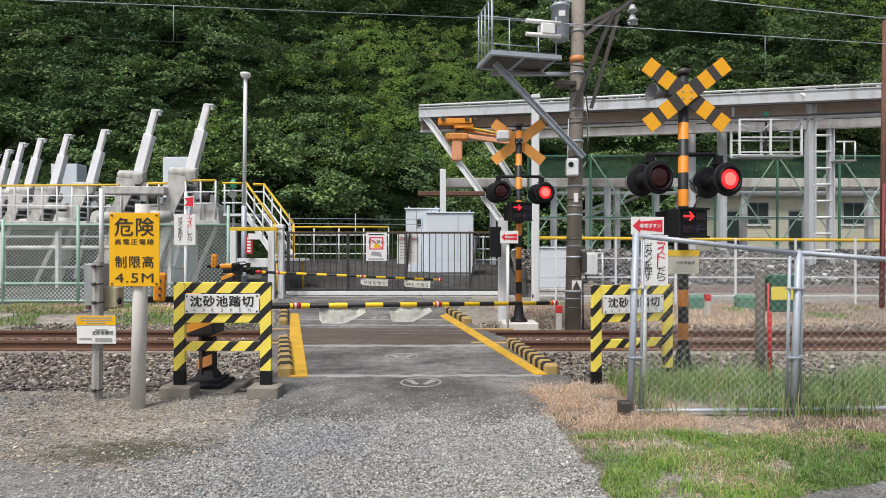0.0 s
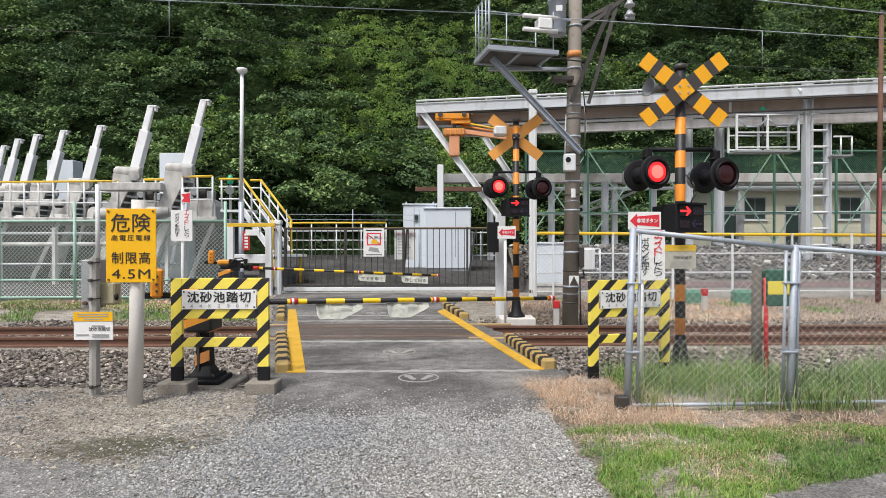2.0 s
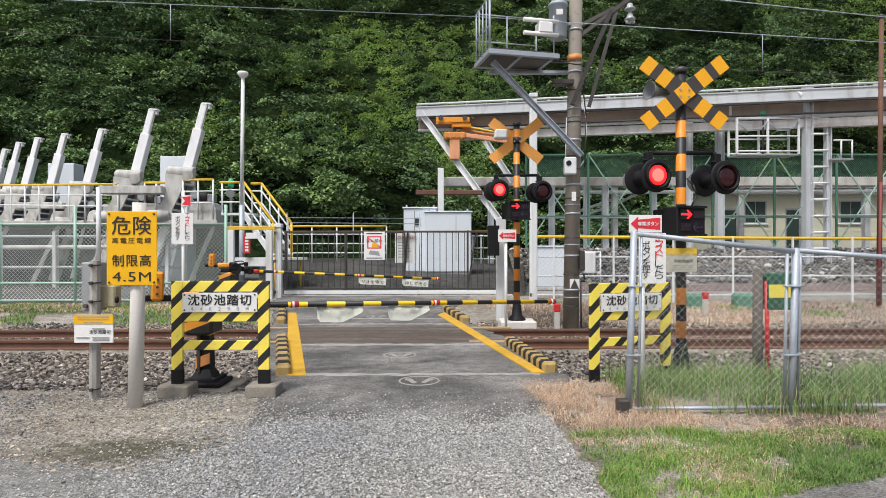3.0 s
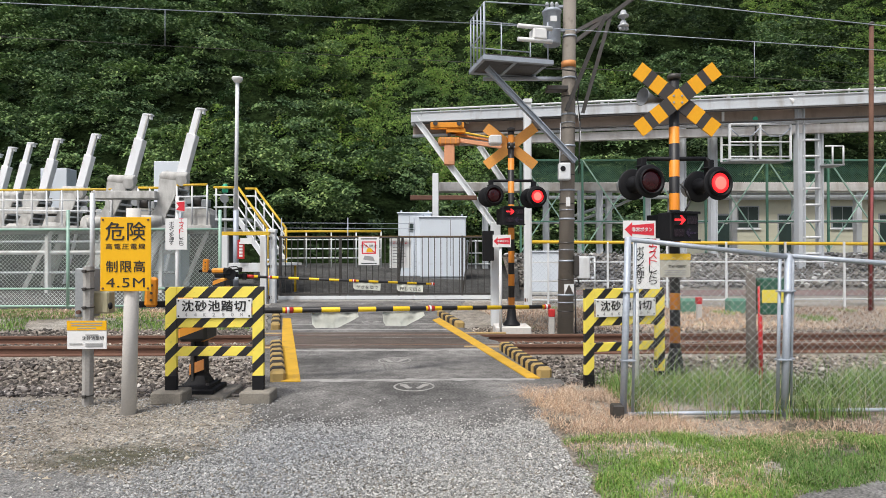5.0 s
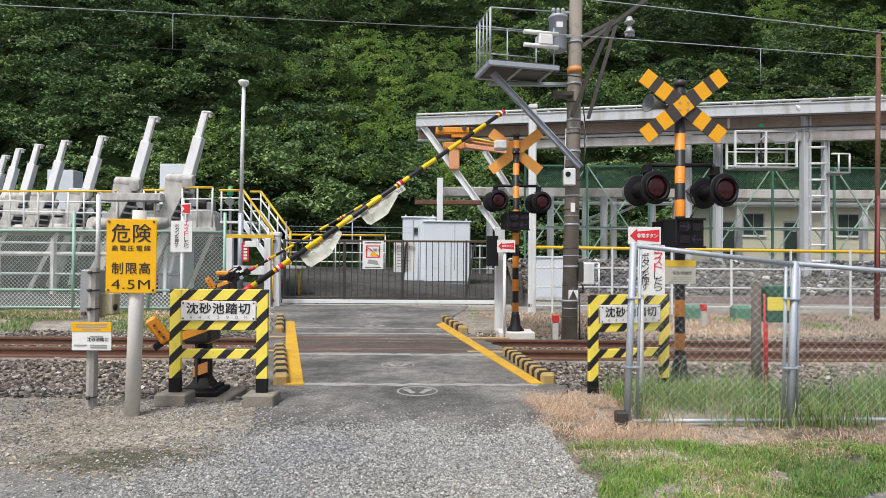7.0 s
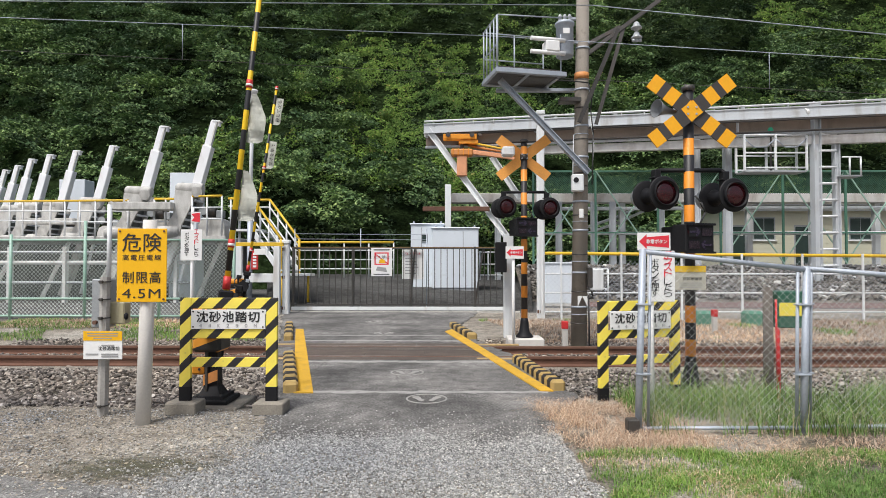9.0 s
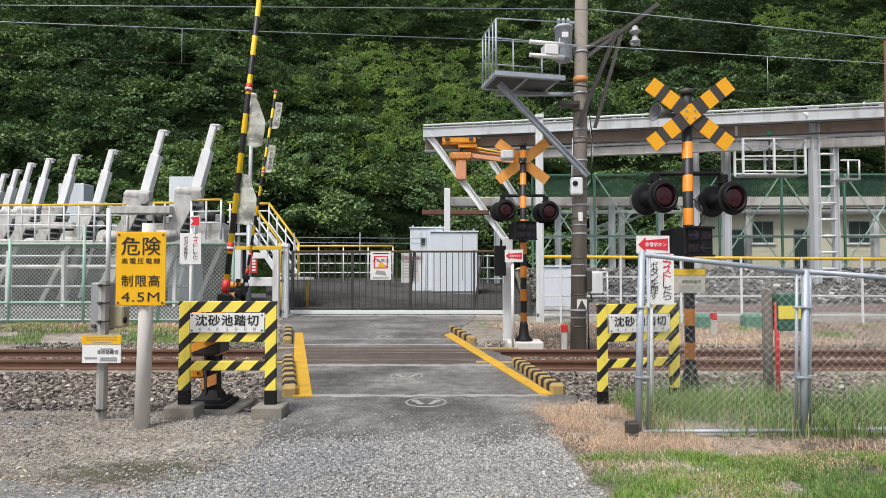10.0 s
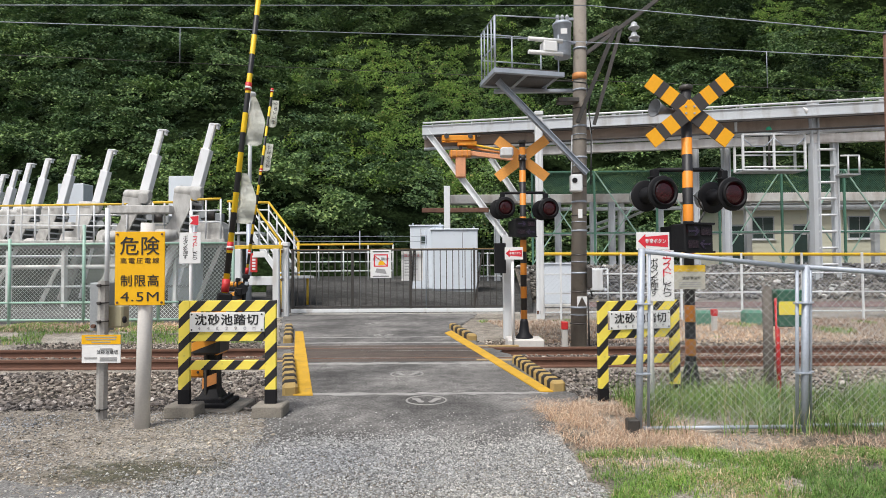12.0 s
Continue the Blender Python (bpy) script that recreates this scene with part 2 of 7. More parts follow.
def box(x0, x1, y0, y1, z0, z1, bevel=0.0, bm=None, m=None, mat=0):
    """A box between two corners, edges bevelled, added to bm."""
    b = bmesh.new()
    bmesh.ops.create_cube(b, size=1)
    bmesh.ops.transform(b, verts=b.verts, matrix=Matrix.Translation(((x0 + x1) / 2, (y0 + y1) / 2, (z0 + z1) / 2)) @ Matrix.Diagonal((abs(x1 - x0), abs(y1 - y0), abs(z1 - z0), 1)))
    if bevel:
        bmesh.ops.bevel(b, geom=b.edges[:], offset=bevel, segments=1, affect="EDGES", clamp_overlap=True)
    return merge(bm, b, m, mat)


def merge(bm, b, m=None, mat=0):
    if m is not None:
        bmesh.ops.transform(b, verts=b.verts, matrix=m)
    for f in b.faces:
        f.material_index = mat
    if bm is None:
        return b
    me = bpy.data.meshes.new("tmp")
    b.to_mesh(me)
    b.free()
    bm.from_mesh(me)
    bpy.data.meshes.remove(me)
    return bm


def rod(p, q, r, r2=None, seg=12, bm=None, mat=0, smooth=True):
    """A round bar from p to q."""
    p, q = Vector(p), Vector(q)
    b = bmesh.new()
    bmesh.ops.create_cone(b, cap_ends=True, segments=seg, radius1=r, radius2=r if r2 is None else r2, depth=(q - p).length)
    rot = (q - p).to_track_quat("Z", "Y").to_matrix().to_4x4()
    if smooth:
        for f in b.faces:
            f.smooth = len(f.verts) == 4
    return merge(bm, b, Matrix.Translation((p + q) / 2) @ rot, mat)


def beam(p, q, w, h, bevel=0.0, bm=None, mat=0):
    """A square bar from p to q, w wide and h deep."""
    p, q = Vector(p), Vector(q)
    rot = (q - p).to_track_quat("X", "Z").to_matrix().to_4x4()
    return box(-(q - p).length / 2, (q - p).length / 2, -w / 2, w / 2, -h / 2, h / 2, bevel, bm, Matrix.Translation((p + q) / 2) @ rot, mat)


def hbeam(p, q, w, h, t=0.025, bm=None, mat=0):
    """A rolled I-section from p to q."""
    p, q = Vector(p), Vector(q)
    rot = (q - p).to_track_quat("X", "Z").to_matrix().to_4x4()
    m, n = Matrix.Translation((p + q) / 2) @ rot, (q - p).length / 2
    half = [(-w / 2, -h / 2), (w / 2, -h / 2), (w / 2, -h / 2 + t), (t / 2, -h / 2 + t), (t / 2, h / 2 - t), (w / 2, h / 2 - t)]
    return prism(half + [(-a, -b) for a, b in half], 2 * n, bm, m @ pose(-n, 0, 0, 0, 0, -90) @ Matrix.Diagonal((-1, 1, 1, 1)), mat)


def tube(points, r, seg=8, bm=None, mat=0):
    for a, b in zip(points, points[1:]):
        bm = rod(a, b, r, seg=seg, bm=bm, mat=mat)
    return bm


def lathe(profile, seg=24, bm=None, m=None, mat=0, caps=True):
    """A turned solid: profile of (radius, height) about z."""
    b = bmesh.new()
    rings = [[b.verts.new((r * math.cos(a), r * math.sin(a), z)) for a in [2 * math.pi * k / seg for k in range(seg)]] for r, z in profile]
    for u, v in zip(rings, rings[1:]):
        for k in range(seg):
            f = b.faces.new((u[k], u[(k + 1) % seg], v[(k + 1) % seg], v[k]))
            f.smooth = True
    for ring, flip in ((rings[0], True), (rings[-1], False)) if caps else ():
        if (Vector(ring[0].co) - Vector(ring[seg // 2].co)).length > 1e-4:
            b.faces.new(ring[::-1] if flip else ring)
    return merge(bm, b, m, mat)


def prism(points, depth, bm=None, m=None, mat=0):
    """A flat outline in x and z, given a thickness along y."""
    b = bmesh.new()
    front = [b.verts.new((x, 0, z)) for x, z in points]
    back = [b.verts.new((x, depth, z)) for x, z in points]
    b.faces.new(front)
    b.faces.new(back[::-1])
    for k in range(len(points)):
        j = (k + 1) % len(points)
        b.faces.new((front[k], back[k], back[j], front[j]))
    bmesh.ops.recalc_face_normals(b, faces=b.faces)
    return merge(bm, b, m, mat)


def text_mesh(words, width, height, thick=0.002, gap=1.0, bold=0.0):
    """Raised lettering fitted into width and height, centred, in the xz plane facing -y."""
    cu = bpy.data.curves.new("text", "FONT")
    cu.body, cu.extrude, cu.space_character, cu.offset = words, 0.01, gap, bold
    cu.resolution_u = 3
    ob = new("text", cu)
    bpy.context.view_layer.update()
    me = bpy.data.meshes.new_from_object(ob.evaluated_get(bpy.context.evaluated_depsgraph_get()))
    bpy.data.objects.remove(ob)
    bpy.data.curves.remove(cu)
    b = bmesh.new()
    b.from_mesh(me)
    bpy.data.meshes.remove(me)
    if not b.verts:
        return b
    lo = [min(v.co[i] for v in b.verts) for i in range(3)]
    hi = [max(v.co[i] for v in b.verts) for i in range(3)]
    for v in b.verts:
        x, y, z = v.co
        v.co = ((x - (lo[0] + hi[0]) / 2) * width / (hi[0] - lo[0]), -(z - lo[2]) / (hi[2] - lo[2]) * thick, (y - (lo[1] + hi[1]) / 2) * height / (hi[1] - lo[1]))
    return b


def letter(name, words, x, y, z, w, h, mat, parent, gap=1.0, bold=0.0):
    b = text_mesh(words, w, h, gap=gap)
    bm = bmesh.new()
    for k, (i, j) in enumerate(((0, 0), (1, 0), (-1, 0), (0, 1), (0, -1)) if bold else ((0, 0),)):
        merge(bm, b.copy(), Matrix.Translation((x + i * bold, y - 0.0003 * k, z + j * bold)))
    b.free()
    return part(name, bm, mat, parent)


def column_text(name, words, x, y, z_top, size, step, mat, parent):
    """Writing that runs downwards, a sign at a time."""
    bm = bmesh.new()
    for k, ch in enumerate(words):
        small = ch in "ーッ"
        b = text_mesh("|" if ch == "ー" else ch, size * (0.12 if ch == "ー" else 0.6 if small else 1), size * (0.6 if small else 1))
        merge(bm, b, Matrix.Translation((x, y, z_top - (k + 0.5) * step)))
    return part(name, bm, mat, parent)


def scatter(base_v, base_f, places, sizes, seed, squash=(1, 1, 0.75), jitter=0.25):
    """Many turned and roughened copies of one small solid, as one mesh."""
    g = np.random.default_rng(seed)
    base_v, base_f = np.array(base_v, float), np.array(base_f, int)
    n, k = len(places), len(base_v)
    q = g.normal(size=(n, 4))
    q /= np.linalg.norm(q, axis=1)[:, None]
    w, x, y, z = q.T
    rot = np.stack([1 - 2 * (y * y + z * z), 2 * (x * y - z * w), 2 * (x * z + y * w), 2 * (x * y + z * w), 1 - 2 * (x * x + z * z), 2 * (y * z - x * w),
                    2 * (x * z - y * w), 2 * (y * z + x * w), 1 - 2 * (x * x + y * y)], 1).reshape(n, 3, 3)
    v = base_v[None] * g.uniform(1 - jitter, 1 + jitter, (n, k, 1)) * g.uniform(0.65, 1.25, (n, 1, 3))
    v = np.einsum("nij,nkj->nki", rot, v) * np.array(squash) * sizes[:, None, None] + places[:, None, :]
    f = (base_f[None] + (np.arange(n) * k)[:, None, None]).reshape(-1, base_f.shape[1])
    return v.reshape(-1, 3), f


def mesh_np(name, v, f, mat):
    me = bpy.data.meshes.new(name)
    me.from_pydata(v.tolist(), [], f.tolist())
    me.materials.append(mat)
    return me


ICO = bmesh.new()
bmesh.ops.create_icosphere(ICO, subdivisions=1, radius=0.5)
ICO_V, ICO_F = [tuple(v.co) for v in ICO.verts], [[v.index for v in f.verts] for f in ICO.faces]
OCT_V, OCT_F = [(0.5, 0, 0), (-0.5, 0, 0), (0, 0.5, 0), (0, -0.5, 0), (0, 0, 0.5), (0, 0, -0.5)], [(0, 2, 4), (2, 1, 4), (1, 3, 4), (3, 0, 4), (2, 0, 5), (1, 2, 5), (3, 1, 5), (0, 3, 5)]


def blades(places, height, width, lean, seed, nseg=2):
    """Grass: bent, tapering blades."""
    g = np.random.default_rng(seed)
    n = len(places)
    a, hgt, bend = g.uniform(0, 6.283, n), height * g.uniform(0.5, 1.3, n), lean * g.uniform(0.2, 1.4, n)
    side = np.stack([np.cos(a), np.sin(a), 0 * a], 1)
    way = np.stack([-np.sin(a), np.cos(a), 0 * a], 1) * g.choice([-1, 1], n)[:, None]
    up = np.array([0, 0, 1.0])
    wd = width * g.uniform(0.6, 1.3, n)
    rows = []
    for s, taper in ((0, 1), (0.55, 0.8)):
        c = places + up * (hgt * s)[:, None] + way * (hgt * bend * s * s)[:, None]
        rows += [c - side * (wd * taper / 2)[:, None], c + side * (wd * taper / 2)[:, None]]
    rows.append(places + up * (hgt * (1 - 0.3 * bend))[:, None] + way * (hgt * bend)[:, None])
    v = np.stack(rows, 1).reshape(-1, 3)
    k = np.arange(n)[:, None] * 5
    f = np.concatenate([k + [[0, 1, 3]], k + [[0, 3, 2]], k + [[2, 3, 4]]], 0)
    return v, f



# ---- ground, road and track ----
NEAR_RAIL, FAR_RAIL = 9.36, 10.5


def hill_height(x, y):
    foot = 37 + 2.5 * math.sin(x * 0.07) - max(0, x - 5) * 0.05
    rise = max(0, y - foot)
    return min(rise, 70) * 0.95 + 1.2 * math.sin(x * 0.13 + y * 0.1) * min(1, rise / 6)


def ground_height(x, y):
    z = 0.0
    if 5.9 < y < 14:
        z = -0.14 * min(1, (y - 5.9) / 1.4) * min(1, (14 - y) / 2.5)
    return z + hill_height(x, y)


def build_ground():
    xs = sorted({*np.round(np.arange(-14, 14.1, 0.5), 2), *np.arange(-160, 161, 6.0), -400.0, 400.0})
    ys = sorted({*np.round(np.arange(-2, 16.1, 0.35), 2), *np.arange(16, 130, 3.0), -300.0, -60.0, -20.0, 400.0})
    bm = bmesh.new()
    grid = [[bm.verts.new((x, y, ground_height(x, y) - (0.006 if y < 5.95 else 0.014) + 0.004 * noise.noise((x * 1.3, y * 1.3, 0)))) for x in xs] for y in ys]
    for r, s in zip(grid, grid[1:]):
        for k in range(len(xs) - 1):
            f = bm.faces.new((r[k], r[k + 1], s[k + 1], s[k]))
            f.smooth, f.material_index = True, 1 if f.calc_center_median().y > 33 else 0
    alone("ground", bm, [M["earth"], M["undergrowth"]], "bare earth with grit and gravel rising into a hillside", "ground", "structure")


def ragged(pts, step, amount, seed):
    """An outline with its edges broken up."""
    g, out = random.Random(seed), []
    for (xa, ya), (xb, yb) in zip(pts, pts[1:] + pts[:1]):
        n = max(1, int(math.hypot(xb - xa, yb - ya) / step))
        for k in range(n):
            j = amount * (g.random() - 0.5) * 2
            out.append((xa + (xb - xa) * k / n + j, ya + (yb - ya) * k / n + amount * (g.random() - 0.5) * 2))
    return out


def sheet(name, pts, z, thick, mat, label, category="ground", n=1):
    """A slab with the outline pts, its top at z."""
    bm = bmesh.new()
    top = [bm.verts.new((x, y, z)) for x, y in pts]
    low = [bm.verts.new((x, y, z - thick)) for x, y in pts]
    bm.faces.new(top)
    for k in range(len(pts)):
        j = (k + 1) % len(pts)
        bm.faces.new((top[j], top[k], low[k], low[j]))
    bmesh.ops.recalc_face_normals(bm, faces=bm.faces)
    if sum(f.normal.z for f in bm.faces) < 0:
        bmesh.ops.reverse_faces(bm, faces=bm.faces)
    return alone(name, bm, mat, label, category, "structure")


build_ground()
road = sheet("road", ragged([(-1.45, 4.6), (0.9, 4.6), (0.98, 5.6), (1.40, 6.60), (1.17, 8.9), (0.1, 13.2), (0.9, 17.9), (-5.0, 17.9), (-3.95, 14), (-3.55, 12.6), (-1.95, 6.3)], 0.14, 0.06, 3), 0.0, 0.3, M["asphalt"], "patched grey asphalt road over the level crossing", "road")
ramp = bmesh.new()
ramp.faces.new([ramp.verts.new(v) for v in ((-5.6, 18.15, 0.0), (2.6, 18.15, 0.0), (3.4, 24.5, 0.82), (3.4, 33, 0.9), (-7.5, 33, 0.9), (-7.5, 24.5, 0.82))])
bmesh.ops.solidify(ramp, geom=ramp.faces[:], thickness=0.3)
alone("yard_ramp", ramp, M["yard"], "sloping dark asphalt yard behind the gate", "yard", "structure")
sheet("yard", [(-60, 15.6), (-5.05, 15.6), (-5.05, 17.95), (3, 17.95), (3, 20), (60, 17.5), (60, 36), (-60, 36)], -0.012, 0.05, M["yard"], "grey asphalt works yard behind the fence", "yard")
sheet("pavement", [(3.4, 20.5), (40, 18.5), (40, 24.5), (3.4, 24.5)], -0.004, 0.04, M["red_yard"], "reddish surfaced strip behind the rail fence", "pavement")


def build_rail(y):
    e = thing("railway_rail", (0, y, 0), "rusty brown steel railway rail on the ballast", "rail", "rails of the track")
    prof = [(-0.065, -0.15), (0.065, -0.15), (0.065, -0.135), (0.012, -0.115), (0.012, -0.045), (0.034, -0.035), (0.034, -0.004), (0.026, 0.004), (-0.026, 0.004), (-0.034, -0.004), (-0.034, -0.035), (-0.012, -0.045), (-0.012, -0.115), (-0.065, -0.135)]
    part("web_and_foot", prism(prof, 120, m=Matrix.Translation((-60, 0, 0)) @ pose(0, 0, 0, 0, 0, -90)), M["rust"], e)
    part("running_surface", box(-60, 60, -0.026, 0.026, 0.0045, 0.0065), M["rail_top"], e, "worn bright rail head")


build_rail(NEAR_RAIL)
build_rail(FAR_RAIL)


ARMS, FLIPS = [], []
SWITCHES = [0.22, 0.9, 1.42, 2.07, 2.67, 3.3, 3.93, 4.57, 5.21]  # the flashers change sides
SIGNALS_OFF = 5.32


# ---- crossing signals ----
def flip_rows(base, changes, start):
    """A two-faced disc that swings half a turn at each change."""
    rows, a = [(0, base @ pose(0, 0, 0, 0, 0, start))], start
    for t in changes:
        for k in range(4):
            rows.append((t + k / 30, base @ pose(0, 0, 0, 0, 0, a + 60 * k)))
        a += 180
    rows.append((12, base @ pose(0, 0, 0, 0, 0, a)))
    return rows


def lamp_head(parent, x, z, turn, reach, scale=1.0, front=True, lit_first=True, changes=()):
    """A flasher: two back-to-back heads with round shields, hoods and lenses."""
    at = Matrix.Translation((x, 0, z)) @ pose(0, 0, 0, 0, 0, turn)
    s = scale
    shield = lathe([(0.10, -0.17), (0.195, -0.185), (0.208, -0.175), (0.208, -0.165), (0.10, -0.15)], 32, m=at @ pose(0, 0, 0, -90, 0, 0) @ Matrix.Diagonal((s, s, s, 1)))
    # facing -y: the turned profile runs along the lamp's axis
    part("shield", shield, M["black"], parent)
    ring = lathe([(0.152, -0.165), (0.158, -0.235), (0.147, -0.235), (0.139, -0.165)], 32, m=at @ pose(0, 0, 0, -90, 0, 0) @ Matrix.Diagonal((s, s, s, 1)))
    part("hood", ring, M["black"], parent)
    body = lathe([(0.10, -0.15), (0.115, -0.11), (0.075, -0.06), (0.075, 0.12), (0.11, 0.18), (0.10, 0.21)], 24, m=at @ pose(0, 0, 0, -90, 0, 0) @ Matrix.Diagonal((s, s, s, 1)))
    part("housing", body, M["black"], parent)
    rear = lathe([(0.08, 0.19), (0.19, 0.195), (0.203, 0.205), (0.203, 0.217), (0.08, 0.225)], 32, m=at @ pose(0, 0, 0, -90, 0, 0) @ Matrix.Diagonal((s, s, s, 1)))
    part("rear_shield", rear, M["black"], parent)
    cone = lathe([(0.115, 0.21), (0.125, 0.40), (0.115, 0.40), (0.10, 0.21)], 24, m=at @ pose(0, 0, 0, -90, 0, 0) @ Matrix.Diagonal((s, s, s, 1)))
    part("rear_hood", cone, M["grey"], parent)
    clamp = box(-0.04, 0.04, -0.05, 0.05, 0.11, 0.30, 0.01)
    for k in (-1, 1):
        clamp = rod((0.05 * k, -0.06, 0.20), (0.05 * k, 0.06, 0.20), 0.012, seg=8, bm=clamp)
    bmesh.ops.transform(clamp, verts=clamp.verts, matrix=at)
    part("bracket", clamp, M["black"], parent)
    b = lathe([(0.002, -0.016), (0.08, -0.012), (0.122, -0.004), (0.10, -0.003)], 28, m=pose(0, 0, 0, -90, 0, 0))
    for f in b.faces:
        f.material_index = 2 if all(math.hypot(v.co.x, v.co.z) < 0.085 for v in f.verts) else 0
    lathe([(0.128, -0.0015), (0.136, 0.0), (0.136, 0.004), (0.08, 0.012), (0.002, 0.016)], 28, bm=b, m=pose(0, 0, 0, -90, 0, 0), mat=1)
    disc = part("lens", b, [M["lamp_on"], M["lamp_off"], M["lamp_core"]], parent, "round red signal lens")
    base = at @ Matrix.Translation((0, -0.205 * s, 0))
    disc.scale = (s, s, s)
    FLIPS.append((disc, flip_rows(base, changes, 0 if lit_first else 180)))


def crossing_signal(at, label, board_z, lamp_z, box_z, lamps, turn, boards, stripe, box_turn, top, lamp_scale, plain):
    e = thing("crossing_signal", at, label, "railway signal", "crossing signals")
    part("mast", rod((0, 0, 0), (0, 0, top), 0.06, seg=16), stripe, e, "orange and black banded mast")
    foot = lathe([(0.17, 0), (0.16, 0.03), (0.10, 0.10), (0.075, 0.30), (0.062, 0.36)], 16)
    part("foot", foot, M["black"], e)
    part("cap", lathe([(0.075, top), (0.08, top + 0.05), (0.05, top + 0.07)], 16), M["dark"], e)
    # crossbuck: boards in painted lengths
    half, wide = 0.60, 0.19
    cuts = [-half, -0.455, -0.36, -0.215, -0.09, 0.09, 0.215, 0.36, 0.455, half]
    for k, a in enumerate((boards, -boards)):
        y = (0.085 if plain else -0.085) - 0.02 * k
        bm = box(-half, half, -0.009, 0.009, -wide / 2, wide / 2)
        for c in cuts[1:-1]:
            bmesh.ops.bisect_plane(bm, geom=bm.verts[:] + bm.edges[:] + bm.faces[:], plane_co=(c, 0, 0), plane_no=(1, 0, 0))
        for f in bm.faces:
            x = f.calc_center_median().x
            f.material_index = 0 if plain else sum(x > c for c in cuts[1:-1]) % 2
        bmesh.ops.transform(bm, verts=bm.verts, matrix=Matrix.Translation((0, y, board_z)) @ pose(0, 0, 0, 0, a, 0))
        part("crossbuck_board", bm, [M["cross_orange"] if plain else M["cross_yellow"], M["cross_black"]], e)
    for sx in (-1, 1):
        for sz in (-1, 1):
            part("bolt", rod((0.05 * sx, -0.125, board_z + 0.04 * sz), (0.05 * sx, -0.06, board_z + 0.04 * sz), 0.012, seg=8), M["galv"], e)
    cl = rod((0, 0, board_z - 0.05), (0, 0, board_z + 0.05), 0.075, bm=None)
    part("clamp", cl, M["dark"], e)
    # cross arm with bent ends
    lo, hi = lamps
    zc = lamp_z + 0.29
    part("cross_arm", tube([(lo, 0, zc - 0.03), (lo + 0.04, 0, zc), (hi - 0.04, 0, zc), (hi, 0, zc - 0.03)], 0.027, 10), M["black"], e)
    lamp_head(e, lo, lamp_z, turn, 0, lamp_scale, lit_first=False, changes=[*SWITCHES, SIGNALS_OFF])
    lamp_head(e, hi, lamp_z - 0.025, turn, 0, lamp_scale, lit_first=True, changes=SWITCHES)
    # direction indicator
    bt = pose(0, 0, 0, 0, 0, box_turn)
    m = Matrix.Translation((0.0, -0.07, box_z)) @ bt
    case = box(-0.21, 0.21, -0.13, 0.10, -0.165, 0.165, 0.012, m=m)
    for sz in (-1, 1):
        case = box(-0.21, 0.21, -0.16, -0.13, 0.165 * sz - 0.012, 0.165 * sz + 0.012, 0, case, m)
    part("indicator_case", case, M["black"], e)
    rear = box(-0.20, 0.20, 0.10, 0.30, -0.15, 0.15, 0.01, m=m)
    part("rear_case", rear, M["black"], e)
    pts = [(-0.075, -0.012), (0.035, -0.012), (0.002, -0.052), (0.030, -0.052), (0.085, 0), (0.030, 0.052), (0.002, 0.052), (0.035, 0.012), (-0.075, 0.012)]
    b = box(-0.088, 0.092, -0.001, 0.001, -0.06, 0.06, mat=1)
    b = prism(pts, 0.002, bm=b, m=Matrix.Translation((0, -0.0035, 0)), mat=0)
    b = prism(pts, 0.002, bm=b, m=Matrix.Translation((0, 0.0015, 0)), mat=2)
    arrow = part("direction_arrow", b, [M["lamp_on"], M["black"], M["arrow_off"]], e, "red light arrow pointing along the track")
    base = m @ Matrix.Translation((-0.09, -0.145, 0.075)) 
    rows = [(0, base)]
    for k in range(4):
        rows.append((5.21 + k / 30, base @ pose(0, 0, 0, 60 * k, 0, 0)))
    rows.append((12, base @ pose(0, 0, 0, 180, 0, 0)))
    FLIPS.append((arrow, rows))
    other = prism([(-x, z) for x, z in pts], 0.004, m=m @ Matrix.Translation((0.09, -0.137, -0.075)))
    part("unlit_arrow", other, M["arrow_off"], e)
    for x, z in ((0.10, 0.075), (-0.09, -0.075)):
        part("indicator_window", box(x - 0.075, x + 0.075, -0.138, -0.131, z - 0.045, z + 0.045, 0, None, m), M["window_off"], e)
    wire = tube([(0.05, -0.05, lamp_z - 0.02), (0.12, -0.06, lamp_z - 0.10), (0.17, -0.05, lamp_z - 0.22), (0.10, -0.04, box_z + 0.16)], 0.011, 8)
    part("cable", wire, M["rubber"], e)
    return e


M["cross_yellow"] = surface("crossbuck_yellow", (0.86, 0.40, 0.008), 0.45, var=0.08, bump=0.03)
M["cross_black"] = surface("crossbuck_black", (0.045, 0.04, 0.038), 0.6, var=0.2)
M["near_band"] = striped("mast_bands_bright", (0, 0, 1), 0.40, 0.5, (0.80, 0.27, 0.02), BLK, -0.06, dirt=0.06)
M["far_band"] = striped("mast_bands_faded", (0, 0, 1), 0.44, 0.5, (0.76, 0.27, 0.035), BLK, 0.3, dirt=0.08)
near_signal = crossing_signal((2.885, 7.1, -0.06), "banded crossing signal with yellow and black crossbuck and twin flashers", 3.337, 2.353, 1.817, (-0.394, 0.421), 13, 38, M["near_band"], 20, 3.60, 0.96, False)
M["horn_grey"] = surface("dark_horn_paint", (0.16, 0.17, 0.18), 0.5, var=0.15)
horn = lathe([(0.03, 0), (0.04, 0.12), (0.07, 0.22), (0.11, 0.29), (0.104, 0.29), (0.06, 0.21)], 20, m=Matrix.Translation((-0.13, 0.05, 3.357)) @ pose(0, 0, 0, 0, -85, 20))
